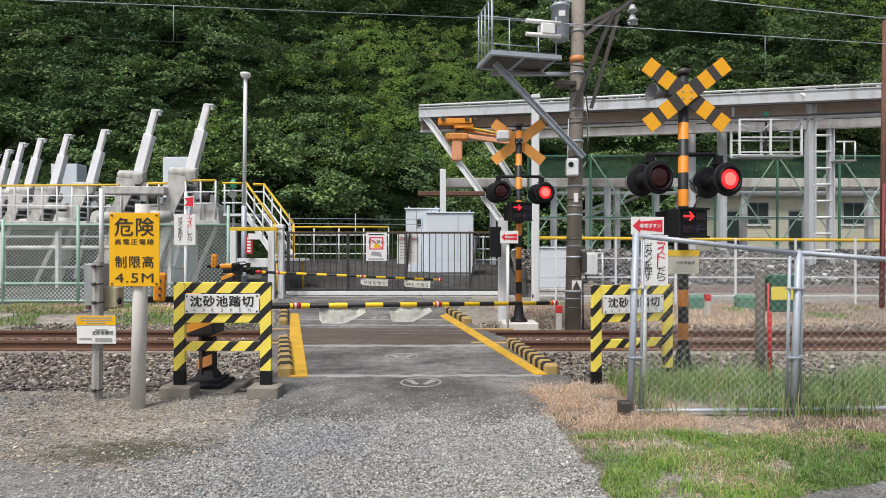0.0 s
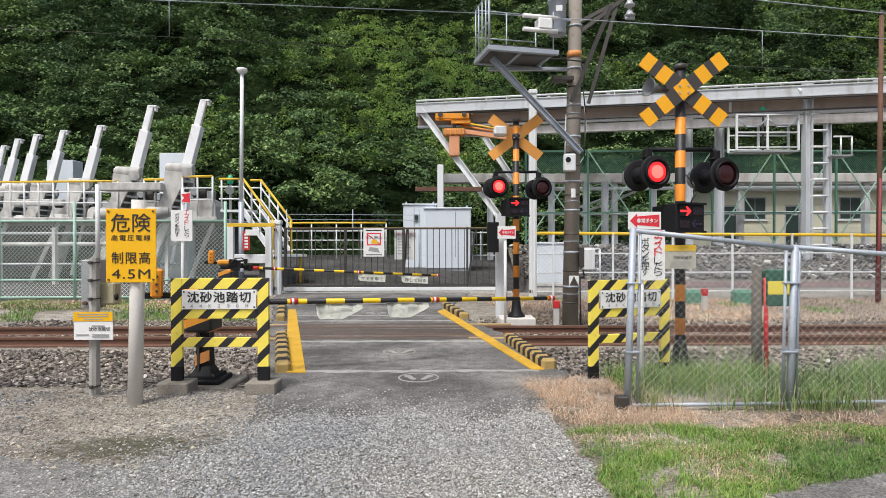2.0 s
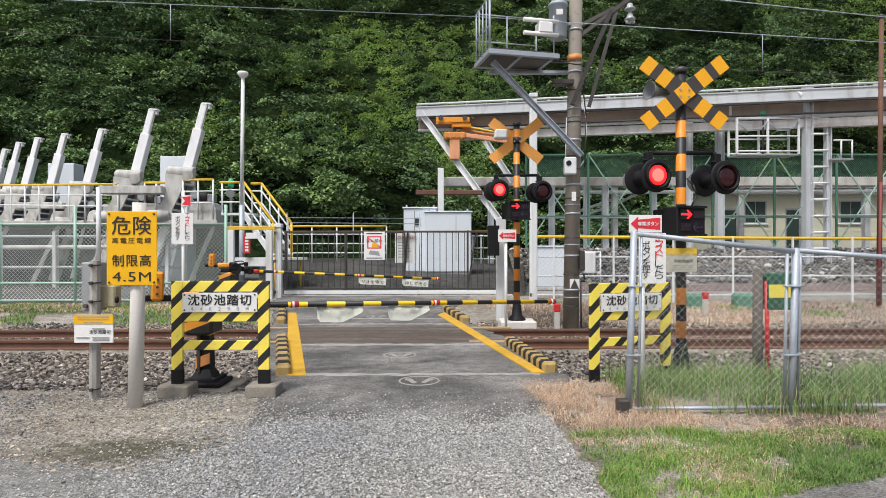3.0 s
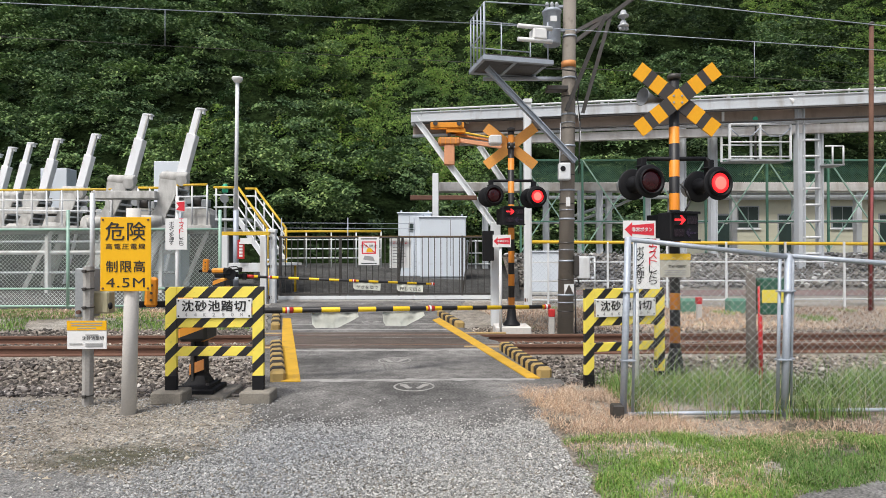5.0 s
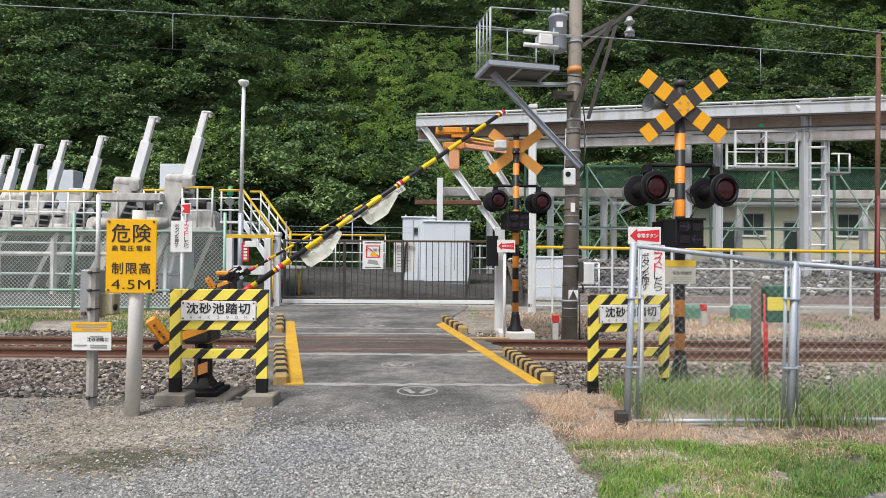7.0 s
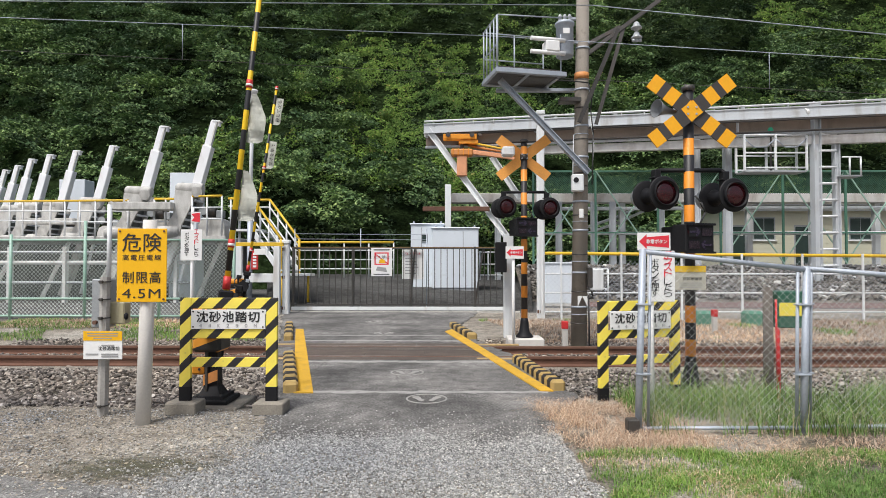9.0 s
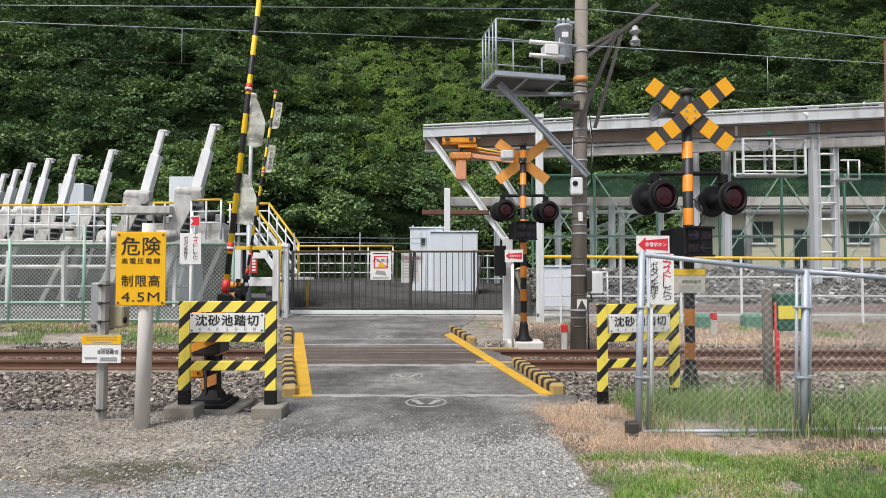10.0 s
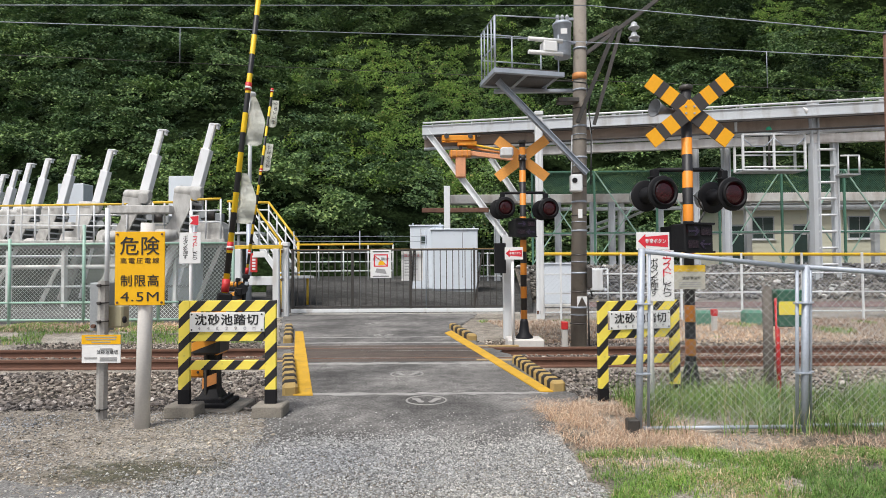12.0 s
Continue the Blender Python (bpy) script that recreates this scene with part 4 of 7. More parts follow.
def gate_notice(at, w, h, label, faded):
    e = thing("notice_board", at, label, "sign", "notices on the gate")
    plate = part("plate", box(-w / 2, w / 2, -0.012, 0, 0, h, 0.003), M["sign_white"], e)
    if faded:
        letter("heading", "立入禁止", 0, -0.0135, h * 0.86, w * 0.75, h * 0.1, M["red_ink"], plate)
        for k in range(6):
            part("writing_bar", box(-w * 0.36, w * (0.1 + 0.05 * (k % 4)), -0.015, -0.0125, h * (0.68 - 0.1 * k), h * (0.705 - 0.1 * k)), M["grey_ink"], plate)
        return e
    part("heading_bar", box(-w * 0.38, w * 0.38, -0.015, -0.0125, h * 0.91, h * 0.95), M["ink"], plate)
    fr = None
    for x0, x1, z0, z1 in ((-0.34, 0.34, 0.80, 0.84), (-0.34, 0.34, 0.40, 0.44), (-0.34, -0.28, 0.44, 0.80), (0.28, 0.34, 0.44, 0.80)):
        fr = box(x0 * w, x1 * w, -0.015, -0.0125, z0 * h, z1 * h, 0, fr)
    fr = beam((-0.3 * w, -0.015, 0.78 * h), (0.3 * w, -0.015, 0.44 * h), 0.003, 0.03, bm=fr)
    part("red_frame", fr, M["red_ink"], plate, "red square with a slash")
    part("orange_emblem", prism([(-0.13 * w, 0.46 * h), (0.19 * w, 0.46 * h), (0.15 * w, 0.57 * h), (0.03 * w, 0.62 * h), (-0.1 * w, 0.57 * h)], 0.002, m=Matrix.Translation((0, -0.017, 0))), M["sign_yellow"], plate)
    letter("writing", "立入禁止", 0, -0.018, h * 0.68, w * 0.8, h * 0.11, M["ink"], plate)
    part("grey_emblem", prism([(-0.28 * w, 0.2 * h), (0.28 * w, 0.14 * h), (0.2 * w, 0.3 * h), (-0.2 * w, 0.34 * h)], 0.002, m=Matrix.Translation((0, -0.015, 0))), M["grey_ink"], plate)
    part("footer_bar", box(-w * 0.38, w * 0.38, -0.015, -0.0125, h * 0.05, h * 0.08), M["ink"], plate)
    return e


gate_notice((-2.019, 17.92, 1.091), 0.633, 0.856, "white no-entry notice with red slashed square on the gate", False)
gate_notice((-1.079, 18.12, 0.998), 0.661, 0.905, "faded grey no-entry notice behind the gate bars", True)
for x, hw, d, hz, label in ((-4.774, 0.095, 17.4, 2.049, "white painted steel gate post with rust spots"), (2.53, 0.10, 16.2, 5.554, "tall white steel column beside the gate")):
    gp = thing("gate_post", (x, d, 0), label, "post")
    col = box(-hw, hw, -hw * 0.9, hw * 0.9, -0.1, hz, 0.015)
    part("column", col, M["white"], gp)
    part("cap", box(-hw * 1.2, hw * 1.2, -hw * 1.2, hw * 1.2, hz, hz + 0.12, 0.02), M["white"], gp)
    for zz in (0.12, hz * 0.5, hz - 0.2):
        part("bolt_plate", box(-hw - 0.006, -hw * 0.2, -hw * 0.9 - 0.01, -hw * 0.9 + 0.02, zz, zz + 0.09, 0.004), M["rust"], gp)
    for sx in (-0.45, 0.45):
        part("rib", box(sx * hw - 0.012, sx * hw + 0.012, -hw * 0.9 - 0.014, -hw * 0.9 + 0.01, 0.1, hz - 0.05), M["white"], gp)

entry = thing("wicket_frame", (-6.183, 17.2, 0), "white steel wicket frame with yellow top rail", "gate")
ew, eh = 1.381, 2.026
part("yellow_rail", box(-0.1, ew, -0.05, 0.05, eh - 0.05, eh + 0.06, 0.01), M["yellow"], entry, "yellow top rail")
for x0 in (0, ew * 0.8):
    part("upright", box(x0, x0 + 0.18, -0.07, 0.07, -0.05, eh - 0.05, 0.01), M["white"], entry)
part("lower_panel", box(0.18, ew * 0.8, -0.03, 0.03, 0.92, 1.18, 0.01), M["white"], entry)
part("kerb_panel", box(0.18, ew * 0.8, -0.03, 0.03, 0.0, 0.12, 0.01), M["white"], entry)
ext = thing("extinguisher_sign", (-5.60, 17.08, 1.30), "narrow red fire extinguisher sign on the wicket", "sign")
ext_plate = part("plate", box(-0.10, 0.10, -0.02, 0.0, 0, 0.55, 0.004), M["red"], ext)
for k in range(5):
    part("writing_bar", box(-0.05, 0.05, -0.024, -0.019, 0.06 + 0.09 * k, 0.12 + 0.09 * k), M["sign_white"], ext_plate)
alone("white_tag", box(-0.17, 0.17, -0.01, 0.01, 0, 0.17, 0.003), M["sign_white"], "small blank white plate on the wicket", "sign", at=(-5.445, 17.05, 1.726))


def chain_link(parent, name, w, z0, z1, pitch, r, mat, y=0.0, slope=0.0):
    """Diamond wire netting: straight wires both ways, cut to the panel."""
    verts, faces = [], []
    h = z1 - z0
    for s in (1, -1):
        k = -h if s == 1 else 0.0
        end = w if s == 1 else w + h
        while k < end:
            pts = []
            for z in (0, h):
                pts.append((k + s * z, z))
            (xa, za), (xb, zb) = pts
            # clip to 0..w
            if xa > xb:
                xa, za, xb, zb = xb, zb, xa, za
            if xb > 0 and xa < w:
                if xa < 0:
                    za += (zb - za) * (0 - xa) / (xb - xa)
                    xa = 0
                if xb > w:
                    zb -= (zb - za) * (xb - w) / (xb - xa)
                    xb = w
                n, i = 3, len(verts)
                d = Vector((xb - xa, 0, zb - za))
                if d.length > 0.02:
                    u = Vector((-d.z, 0, d.x)).normalized()
                    for p in ((xa, za), (xb, zb)):
                        for a in range(3):
                            o = u * (r * math.cos(a * 2.094)) + Vector((0, 1, 0)) * (r * math.sin(a * 2.094) + s * r * 0.8)
                            verts.append((p[0] + o.x, y + o.y, z0 + p[1] + o.z - slope * p[0]))
                    for a in range(3):
                        b = (a + 1) % 3
                        faces.append((i + a, i + b, i + 3 + b, i + 3 + a))
            k += pitch
    me = bpy.data.meshes.new(name)
    me.from_pydata(verts, [], faces)
    me.materials.append(mat)
    ob = new(name, me)
    ob.parent = parent
    return ob


M["net_zinc"] = surface("pale_zinc_wire", (0.50, 0.51, 0.50), 0.5, 0.2, var=0.1)


# near wire fence, leaning posts and tube frame
def wire_fence(at, turn, w, h0, h1, label, shared=False):
    e = thing("wire_fence_panel", at, label, "fence", "chain-link fence panels", turn)
    for x, h in ((0, h0), (w, h1))[1 if shared else 0:]:
        part("post", rod((x - 0.012, 0, -0.2), (x + 0.008, 0, h), 0.030, seg=14), M["galv"], e)
    part("top_tube", rod((0, 0, h0 - 0.02), (w, 0, h1 - 0.02), 0.022, seg=12), M["galv"], e)
    part("bottom_tube", rod((0.03, 0, 0.04), (w, 0, 0.05), 0.017, seg=12), M["galv"], e)
    part("inner_tube", rod((0.075, 0, 0.04), (0.075, 0, h0 - 0.04), 0.012, seg=10), M["galv"], e)
    part("end_tube", rod((w - 0.07, 0, 0.04), (w - 0.07, 0, h1 - 0.04), 0.014, seg=10), M["galv"], e)
    for z in (0.5, 1.1):
        part("hinge", box(-0.036, 0.085, -0.037, 0.037, z, z + 0.014, 0.003), M["galv"], e)
        part("hinge", box(w - 0.085, w + 0.036, -0.037, 0.037, z, z + 0.014, 0.003), M["galv"], e)
    chain_link(e, "netting", w, 0.05, min(h0, h1) - 0.02, 0.068, 0.0012, M["net_zinc"])
    tilt = Matrix(((1, 0, 0.022, 0), (0, 1, 0, 0), (0, 0, 1, 0), (0, 0, 0, 1)))
    for ob in e.children:
        ob.data.transform(tilt)
    return e


wire_fence((1.64, 5.15, 0.0), 0, 1.42, 1.588, 1.43, "grey tube-framed chain-link fence panel with a leaning top rail")
wire_fence((3.075, 5.22, 0.0), 0, 1.75, 1.44, 1.306, "grey tube-framed chain-link fence panel beside tall grass", True)
alone("fence_stub", box(-0.05, 0.05, -0.05, 0.05, -0.05, 0.137, 0.01), M["dark"], "short dark stub at the fence post's foot", "post", at=(1.565, 5.1, 0))


def green_fence(x0, x1, d, h, label):
    w = x1 - x0
    e = thing("green_fence", (x0, d, 0), label, "fence", "green yard fences")
    n = max(2, round(w / 1.9))
    for k in range(n + 1):
        part("post", rod((k * w / n, 0, -0.2), (k * w / n, 0, h + (0.5 if k % 2 else 0.15)), 0.04, seg=10), M["pale_green"], e)
    for z in (h, 0.55, 0.1):
        part("rail", rod((0, 0, z), (w, 0, z), 0.03, seg=8), M["pale_green"], e)
    chain_link(e, "netting", w, 0.1, h, 0.105, 0.0042, M["net_grey"])
    return e


green_fence(-15.371, -5.595, 15.4, 2.083, "pale green chain-link fence along the works yard")


# rail fence with yellow top on the right
rf = thing("rail_fence", (2.55, 15.6, -0.05), "white post and rail fence with yellow top rail", "fence")
rw = 14.0
part("yellow_rail", rod((0, 0, 1.793), (rw, 0.2, 1.689), 0.042, seg=10), M["yellow"], rf, "yellow top rail")
for k in range(9):
    part("post", box(k * 1.58 + 0.405, k * 1.58 + 0.452, -0.025, 0.025, -0.1, 1.78, 0.006), M["white"], rf)
for z in (0.25, 0.75, 1.25):
    part("rail", rod((0, 0.05, z), (rw, 0.05, z), 0.02, seg=8), M["white"], rf)
chain_link(rf, "netting", rw, 0.1, 1.6, 0.12, 0.0025, M["galv"], y=0.03)


bw = thing("barbed_wires", (-4.759, 18.3, 0), "two strands of barbed wire on thin posts above the gate", "fence")
for z in (2.237, 2.045 + 0.35):
    part("strand", rod((0, 0, z), (4.111, 0, z - 0.03), 0.008, seg=5), M["galv"], bw)
for x in (0.0, 2.047, 4.094):
    part("thin_post", rod((x, 0, 0), (x, 0, 2.552), 0.016, seg=6), M["galv"], bw)
for x, y, h in ((5.906, 13.2, 0.55), (2.156, 11.0, 0.5)):
    st = thing("marker_stake", (x, y, -0.1), "short pale stake with a red top beside the track", "stake", "marker stakes")
    part("stem", box(-0.05, 0.05, -0.05, 0.05, -0.1, h * 0.72, 0.01), M["concrete"], st)
    part("red_top", box(-0.058, 0.058, -0.058, 0.058, h * 0.72, h, 0.012), M["red"], st, "faded red top")
for x, y in ((7.3, 14.3), (6.125, 14.3)):
    bx = box(-0.20, 0.20, -0.2, 0.2, 0, 0.40, 0.06)
    alone("green_equipment_case", bx, M["green_steel"], "low green equipment case in the weeds beyond the track", "equipment case", at=(x, y, -0.06), group="green cases")
M["old_red"] = surface("faded_red_paint", (0.22, 0.045, 0.045), 0.7, var=0.25, dirt=(0.1, 0.05, 0.04))
rp = thing("red_pipe_post", (10.535, 14.2, -0.1), "slim brown pole with a faded red pipe strapped to it", "post")
part("shaft", rod((0.08, 0.1, 0), (0.15, 0.1, 7.097), 0.06, 0.05, 14), M["rust"], rp)
part("red_pipe", rod((0, 0, 0), (0.06, 0, 3.12), 0.032, seg=10), M["old_red"], rp, "faded red pipe")
part("cap", lathe([(0.065, 0), (0.065, 0.06), (0.03, 0.1)], 12, m=Matrix.Translation((0.15, 0.1, 7.097))), M["dark"], rp)


# ---- utility pole with platform ----
M["porcelain"] = surface("grey_glazed_porcelain", (0.42, 0.44, 0.46), 0.25, var=0.15, bump=0.02)


def utility_pole(at):
    e = thing("utility_pole", at, "grey-brown concrete utility pole with transformer platform", "utility pole")
    part("shaft", rod((-0.05, 0, -0.5), (0.11, 0, 9.0), 0.155, 0.11, 20), M["pole"], e, "weathered concrete shaft")
    for z in (0.75, 1.4, 2.2, 2.75, 3.6, 4.2, 4.9, 5.7):
        part("steel_band", rod((-0.04 + z * 0.017, 0, z), (-0.04 + z * 0.017, 0, z + 0.035), 0.163 - z * 0.0045, seg=20), M["galv"], e)
    part("orange_band", rod((0.04, 0, 5.12), (0.041, 0, 5.24), 0.139, seg=20), M["rust_orange"], e, "faded orange marker band")
    for sx in (-1, 1):
        part("white_mark", prism([(0.02 + 0.09 * sx, 0.856), (0.02 + 0.0 * sx, 0.856), (0.02 + 0.09 * sx, 0.661)], 0.01, m=Matrix.Translation((-0.02, -0.155, 0.12))), M["sign_white"], e)
    # platform
    z = 5.10
    x0, x1, y0, y1 = -1.79, -0.57, -0.42, 0.42
    part("platform_deck", box(x0, x1, y0, y1, z, z + 0.03, 0), M["dark"], e)
    for ya in (y0, y1):
        part("platform_beam", box(x0 - 0.03, x1 + 0.1, ya - 0.04, ya + 0.04, z - 0.09, z - 0.005, 0.005), M["galv"], e)
    for xa in (x0, (x0 + x1) / 2, x1):
        part("platform_joist", box(xa - 0.03, xa + 0.03, y0, y1, z - 0.085, z - 0.008, 0), M["galv"], e)
    part("support_beam", box(x0 + 0.2, 0.30, 0.14, 0.24, z - 0.16, z - 0.1, 0.005), M["galv"], e)
    top = z + 0.94
    for xa, ya in ((x0, y0), (x0, y1), (x0 + 0.62, y1), (x1, y1), (x0, 0), (x0, y0 + 0.2), (x0, y1 - 0.2), (x1, y0)):
        part("guard_post", rod((xa, ya, z), (xa, ya, top if xa < x1 else top - 0.25), 0.022 if (xa, ya) == (x0, y0) else 0.014, seg=8), M["galv"], e)
    for za in (z + 0.42, top):
        part("guard_rail", tube([(x1, y1, za), (x0, y1, za), (x0, y0, za)], 0.012, 8), M["galv"], e)
    part("guard_rail", rod((x0, y0, z + 0.95), (x1, y0, z + 1.0), 0.012, seg=8), M["galv"], e)
    for za in (z + 0.32, z + 0.56):
        part("insulator_bar", rod((x1 - 0.6, y0 - 0.05, za), (x1 + 0.06, y0 - 0.05, za), 0.04, seg=10), M["sign_white"], e, "white insulator bar")
    part("junction_box", box(x1 - 0.32, x1 - 0.05, y0 - 0.1, y0 + 0.12, z + 0.34, z + 0.54, 0.02), M["sign_white"], e)
    can = lathe([(0.15, 0), (0.165, 0.03), (0.165, 0.60), (0.185, 0.61), (0.185, 0.65), (0.15, 0.68), (0.0, 0.69)], 20, m=Matrix.Translation((-0.30, -0.1, z + 0.42)))
    for k in (-1, 0, 1):
        part("bushing", lathe([(0.02, 0), (0.04, 0.03), (0.03, 0.08), (0.045, 0.10), (0.02, 0.15)], 10, m=Matrix.Translation((-0.30 + 0.09 * k, -0.12, z + 1.09))), M["porcelain"], e)
    part("can_plate", box(-0.36, -0.24, -0.275, -0.262, z + 0.82, z + 0.92), M["sign_white"], e)
    part("transformer", can, M["galv"], e, "grey transformer can")
    for s in (-0.05, 0.05):
        part("can_clamp", box(-0.2, 0.18, -0.03 + s, 0.03 + s, z + 0.95 + s * 5, z + 1.0 + s * 5, 0.004), M["galv"], e)
    skew = Matrix.Rotation(radians(13), 4, "Z")
    for ob in e.children:
        if ob.name.split(".")[0] in ("platform_deck", "platform_beam", "platform_joist", "guard_post", "guard_rail", "insulator_bar", "junction_box"):
            ob.data.transform(skew)
    part("brace", hbeam((x0 + 0.22, -0.45, z - 0.12), (0.12, -0.2, 3.297), 0.10, 0.10, 0.016), M["galv"], e, "slanting steel brace")
    # bracket to the contact wire
    for a, b in (((0.05, 0, 5.544), (1.45, -0.3, 6.538)), ((-0.06, -0.22, 4.25), (0.70, -0.15, 6.052)), ((0.30, -0.05, 4.25), (0.82, -0.15, 6.11)), ((0.0, 0, 5.728), (0.75, -0.15, 6.085))):
        part("bracket_bar", beam(a, b, 0.06, 0.07), M["dark"], e)
    ins = None
    for k in range(2):
        ins = lathe([(0.02, 0), (0.05, -0.02), (0.06, -0.07), (0.105, -0.11), (0.10, -0.13), (0.05, -0.14), (0.03, -0.19)], 18, bm=ins, m=Matrix.Translation((1.01, -0.28, 6.13 - k * 0.19)))
    for k in (-1, 0, 1):
        ins = lathe([(0.0, -0.40), (0.035, -0.38), (0.03, -0.34)], 10, bm=ins, m=Matrix.Translation((1.01 + 0.06 * k, -0.30, 6.13))) 
    part("insulator", ins, M["porcelain"], e, "grey glazed insulator stack")
    part("lamp_box", box(-0.42, -0.02, -0.25, 0.0, 4.637, 4.723, 0.01), M["dark"], e)
    part("meter_box", box(-0.20, 0.02, -0.26, -0.10, 2.941, 3.265, 0.02), M["white"], e, "pale grey meter box")
    part("switch_box", box(0.15, 0.40, -0.16, 0.06, 1.083, 1.482, 0.015), M["white"], e, "white switch box")
    part("cable_case", box(0.10, 0.19, -0.18, -0.05, 1.137, 1.515, 0.01), M["dark"], e)
    part("cable", tube([(0.16, -0.12, 1.137), (0.20, -0.13, 0.975), (0.12, -0.13, 0.921), (0.13, -0.13, 0)], 0.016, 8), M["rubber"], e)
    part("cable", tube([(-0.45, -0.1, z - 0.02), (-0.2, -0.2, z - 0.06), (0.12, -0.2, z - 0.1), (0.2, -0.17, z - 0.35), (0.17, -0.16, z - 0.6), (0.22, -0.15, 4.054), (0.19, -0.17, 3.081)], 0.013, 8), M["rubber"], e)
    part("cable", tube([(0.17, -0.14, 4.378), (0.23, -0.15, 3.891), (0.20, -0.16, 3.319)], 0.008, 6), M["white"], e)
    for za in (0.45, 1.05, 1.75, 2.5, 3.05, 3.3, 3.95, 4.55):
        part("dark_band", rod((-0.045 + za * 0.017, 0, za), (-0.045 + za * 0.017, 0, za + 0.02), 0.160 - za * 0.0045, seg=20), M["dark"], e)
    part("underside_sheet", box(x0 + 0.05, x1 + 0.05, y0 + 0.05, y1 - 0.05, z - 0.07, z - 0.05), M["dark"], e).data.transform(skew)
    for za in (0.62, 1.62, 2.38, 3.45, 4.05):
        part("worn_tape", rod((-0.045 + za * 0.0168, -0.004, za), (-0.045 + za * 0.0168, -0.004, za + 0.012), 0.160 - za * 0.0047, seg=20), M["galv"], e)
    part("paint_mark", box(-0.05, 0.03, -0.155, -0.13, 2.45, 2.62, 0.004), M["sign_white"], e, "rubbed white paint mark")
    part("lens", rod((-0.13, -0.27, 3.15), (-0.13, -0.255, 3.15), 0.05, seg=14), M["black"], e, "round dark lens of the meter box")
    part("riser", rod((-0.15, -0.02, 2.973), (-0.12, -0.02, 4.054), 0.012, seg=6), M["white"], e)
    return e


utility_pole((2.52, 11.3, -0.12))

# wires along the track
for k, (p, q) in enumerate((((-8.095, 10.8, 6.024), (0.785, 10.8, 5.663)), ((0.785, 10.8, 5.663), (8.095, 10.8, 5.198)), ((-8.095, 10.8, 5.404), (-0.248, 10.8, 4.991)), ((-0.248, 10.8, 4.991), (8.095, 10.8, 4.558)), ((2.252, 9.2, 5.522), (6.896, 9.2, 5.039)), ((-6.896, 9.2, 5.619), (2.252, 9.2, 5.522)))):
    if k in (0, 2, 5):
        p = [p[i] + (p[i] - q[i]) * 1.5 for i in range(3)]
    else:
        q = [q[i] + (q[i] - p[i]) * 1.5 for i in range(3)]
    alone("overhead_wire", rod(p, q, 0.007 if k not in (2, 3) else 0.005, seg=5), M["galv"] if k not in (2, 3) else M["dark"], "thin overhead traction wire above the track", "wire", group="overhead wires")
for p, q in (((-4.925, 10.8, 5.89), (-4.925, 10.8, 5.239)), ((5.885, 10.8, 5.343), (5.885, 10.8, 4.671))):
    alone("wire_dropper", rod(p, q, 0.006, seg=5), M["galv"], "short dropper between overhead wires", "wire", group="overhead wires")


# ---- crane gantry ----
def gantry():
    e = thing("crane_gantry", (0, 0, 0), "long white steel crane gantry with rusty streaks", "gantry")
    p, q = Vector((-1.124, 28, 0)), Vector((19.15, 23.4, 0))
    up = Vector((0, 0, 1))
    back = Vector((0.35, 1.9, 0))
    part("front_girder", beam(p + up * 7.89, q + up * 7.71, 0.22, 0.40), M["girder"], e, "pale painted girder")
    for h in (8.09, 7.67):
        part("flange", beam(p + up * h, q + up * (h - 0.18), 0.30, 0.045), M["girder"], e)
    part("handrail", rod(p + up * 8.22 + Vector((0, -0.12, 0)), q + up * 8.04 + Vector((0, -0.12, 0)), 0.045, seg=8), M["white"], e)
    part("rear_girder", hbeam(p + back + up * 7.9, q + back + up * 7.7, 0.45, 0.5, 0.05), M["stained"], e)
    part("brown_beam", beam(p + back * 0.25 + up * 7.40, q + back * 0.25 + up * 7.22, 0.26, 0.50), M["pale_pipe"], e, "brown stained inner beam")
    part("white_pipe", rod(p + back * 0.15 + up * 7.06, q + back * 0.15 + up * 6.88, 0.075, seg=10), M["girder"], e)
    part("crane_rail", beam(p + back * 0.2 + up * 6.78 + Vector((1.2, 0, 0)), q + back * 0.2 + up * 6.60, 0.30, 0.36), M["stained"], e, "lower crane rail with rusty streaks")
    for k in range(9):
        a = p.lerp(q, (k + 0.02) / 8)
        part("cross_tie", beam(a + up * 7.6, a + back + up * 7.6, 0.12, 0.15), M["white"], e)
        part("joint_plate", beam(a + up * 7.74 + Vector((0.9, -0.12, 0)), a + up * 8.14 + Vector((0.9, -0.12, 0)), 0.05, 0.16), M["girder"], e)
    for k in range(22):
        a = p.lerp(q, (k + 0.5) / 22)
        part("rail_stub", rod(a + up * 7.96 + Vector((0, -0.12, 0)), a + up * 8.14 + Vector((0, -0.12, 0)), 0.025, seg=6), M["white"], e)
    # added dark strip that draws the shade line below the lower flange
    part("flange_shade_strip", beam(p + up * 7.60 + Vector((0.5, -0.1, 0)), q + up * 7.42 + Vector((0, -0.1, 0)), 0.16, 0.07), M["dark"], e, "dark strip for the shade under the girder")
    part("conduit", rod(p + up * 7.12 + Vector((1.5, -0.05, 0)), q + up * 6.95 + Vector((0, -0.05, 0)), 0.04, seg=8), M["dark"], e)
    part("strut", hbeam((-0.964, 28, 7.901), (2.685, 27, 2.715), 0.28, 0.28, 0.03), M["white"], e, "slanting white strut")
    part("strut", hbeam((2.2, 29.5, 6.837), (3.549, 29, 4.666), 0.28, 0.28, 0.03), M["white"], e)
    return e


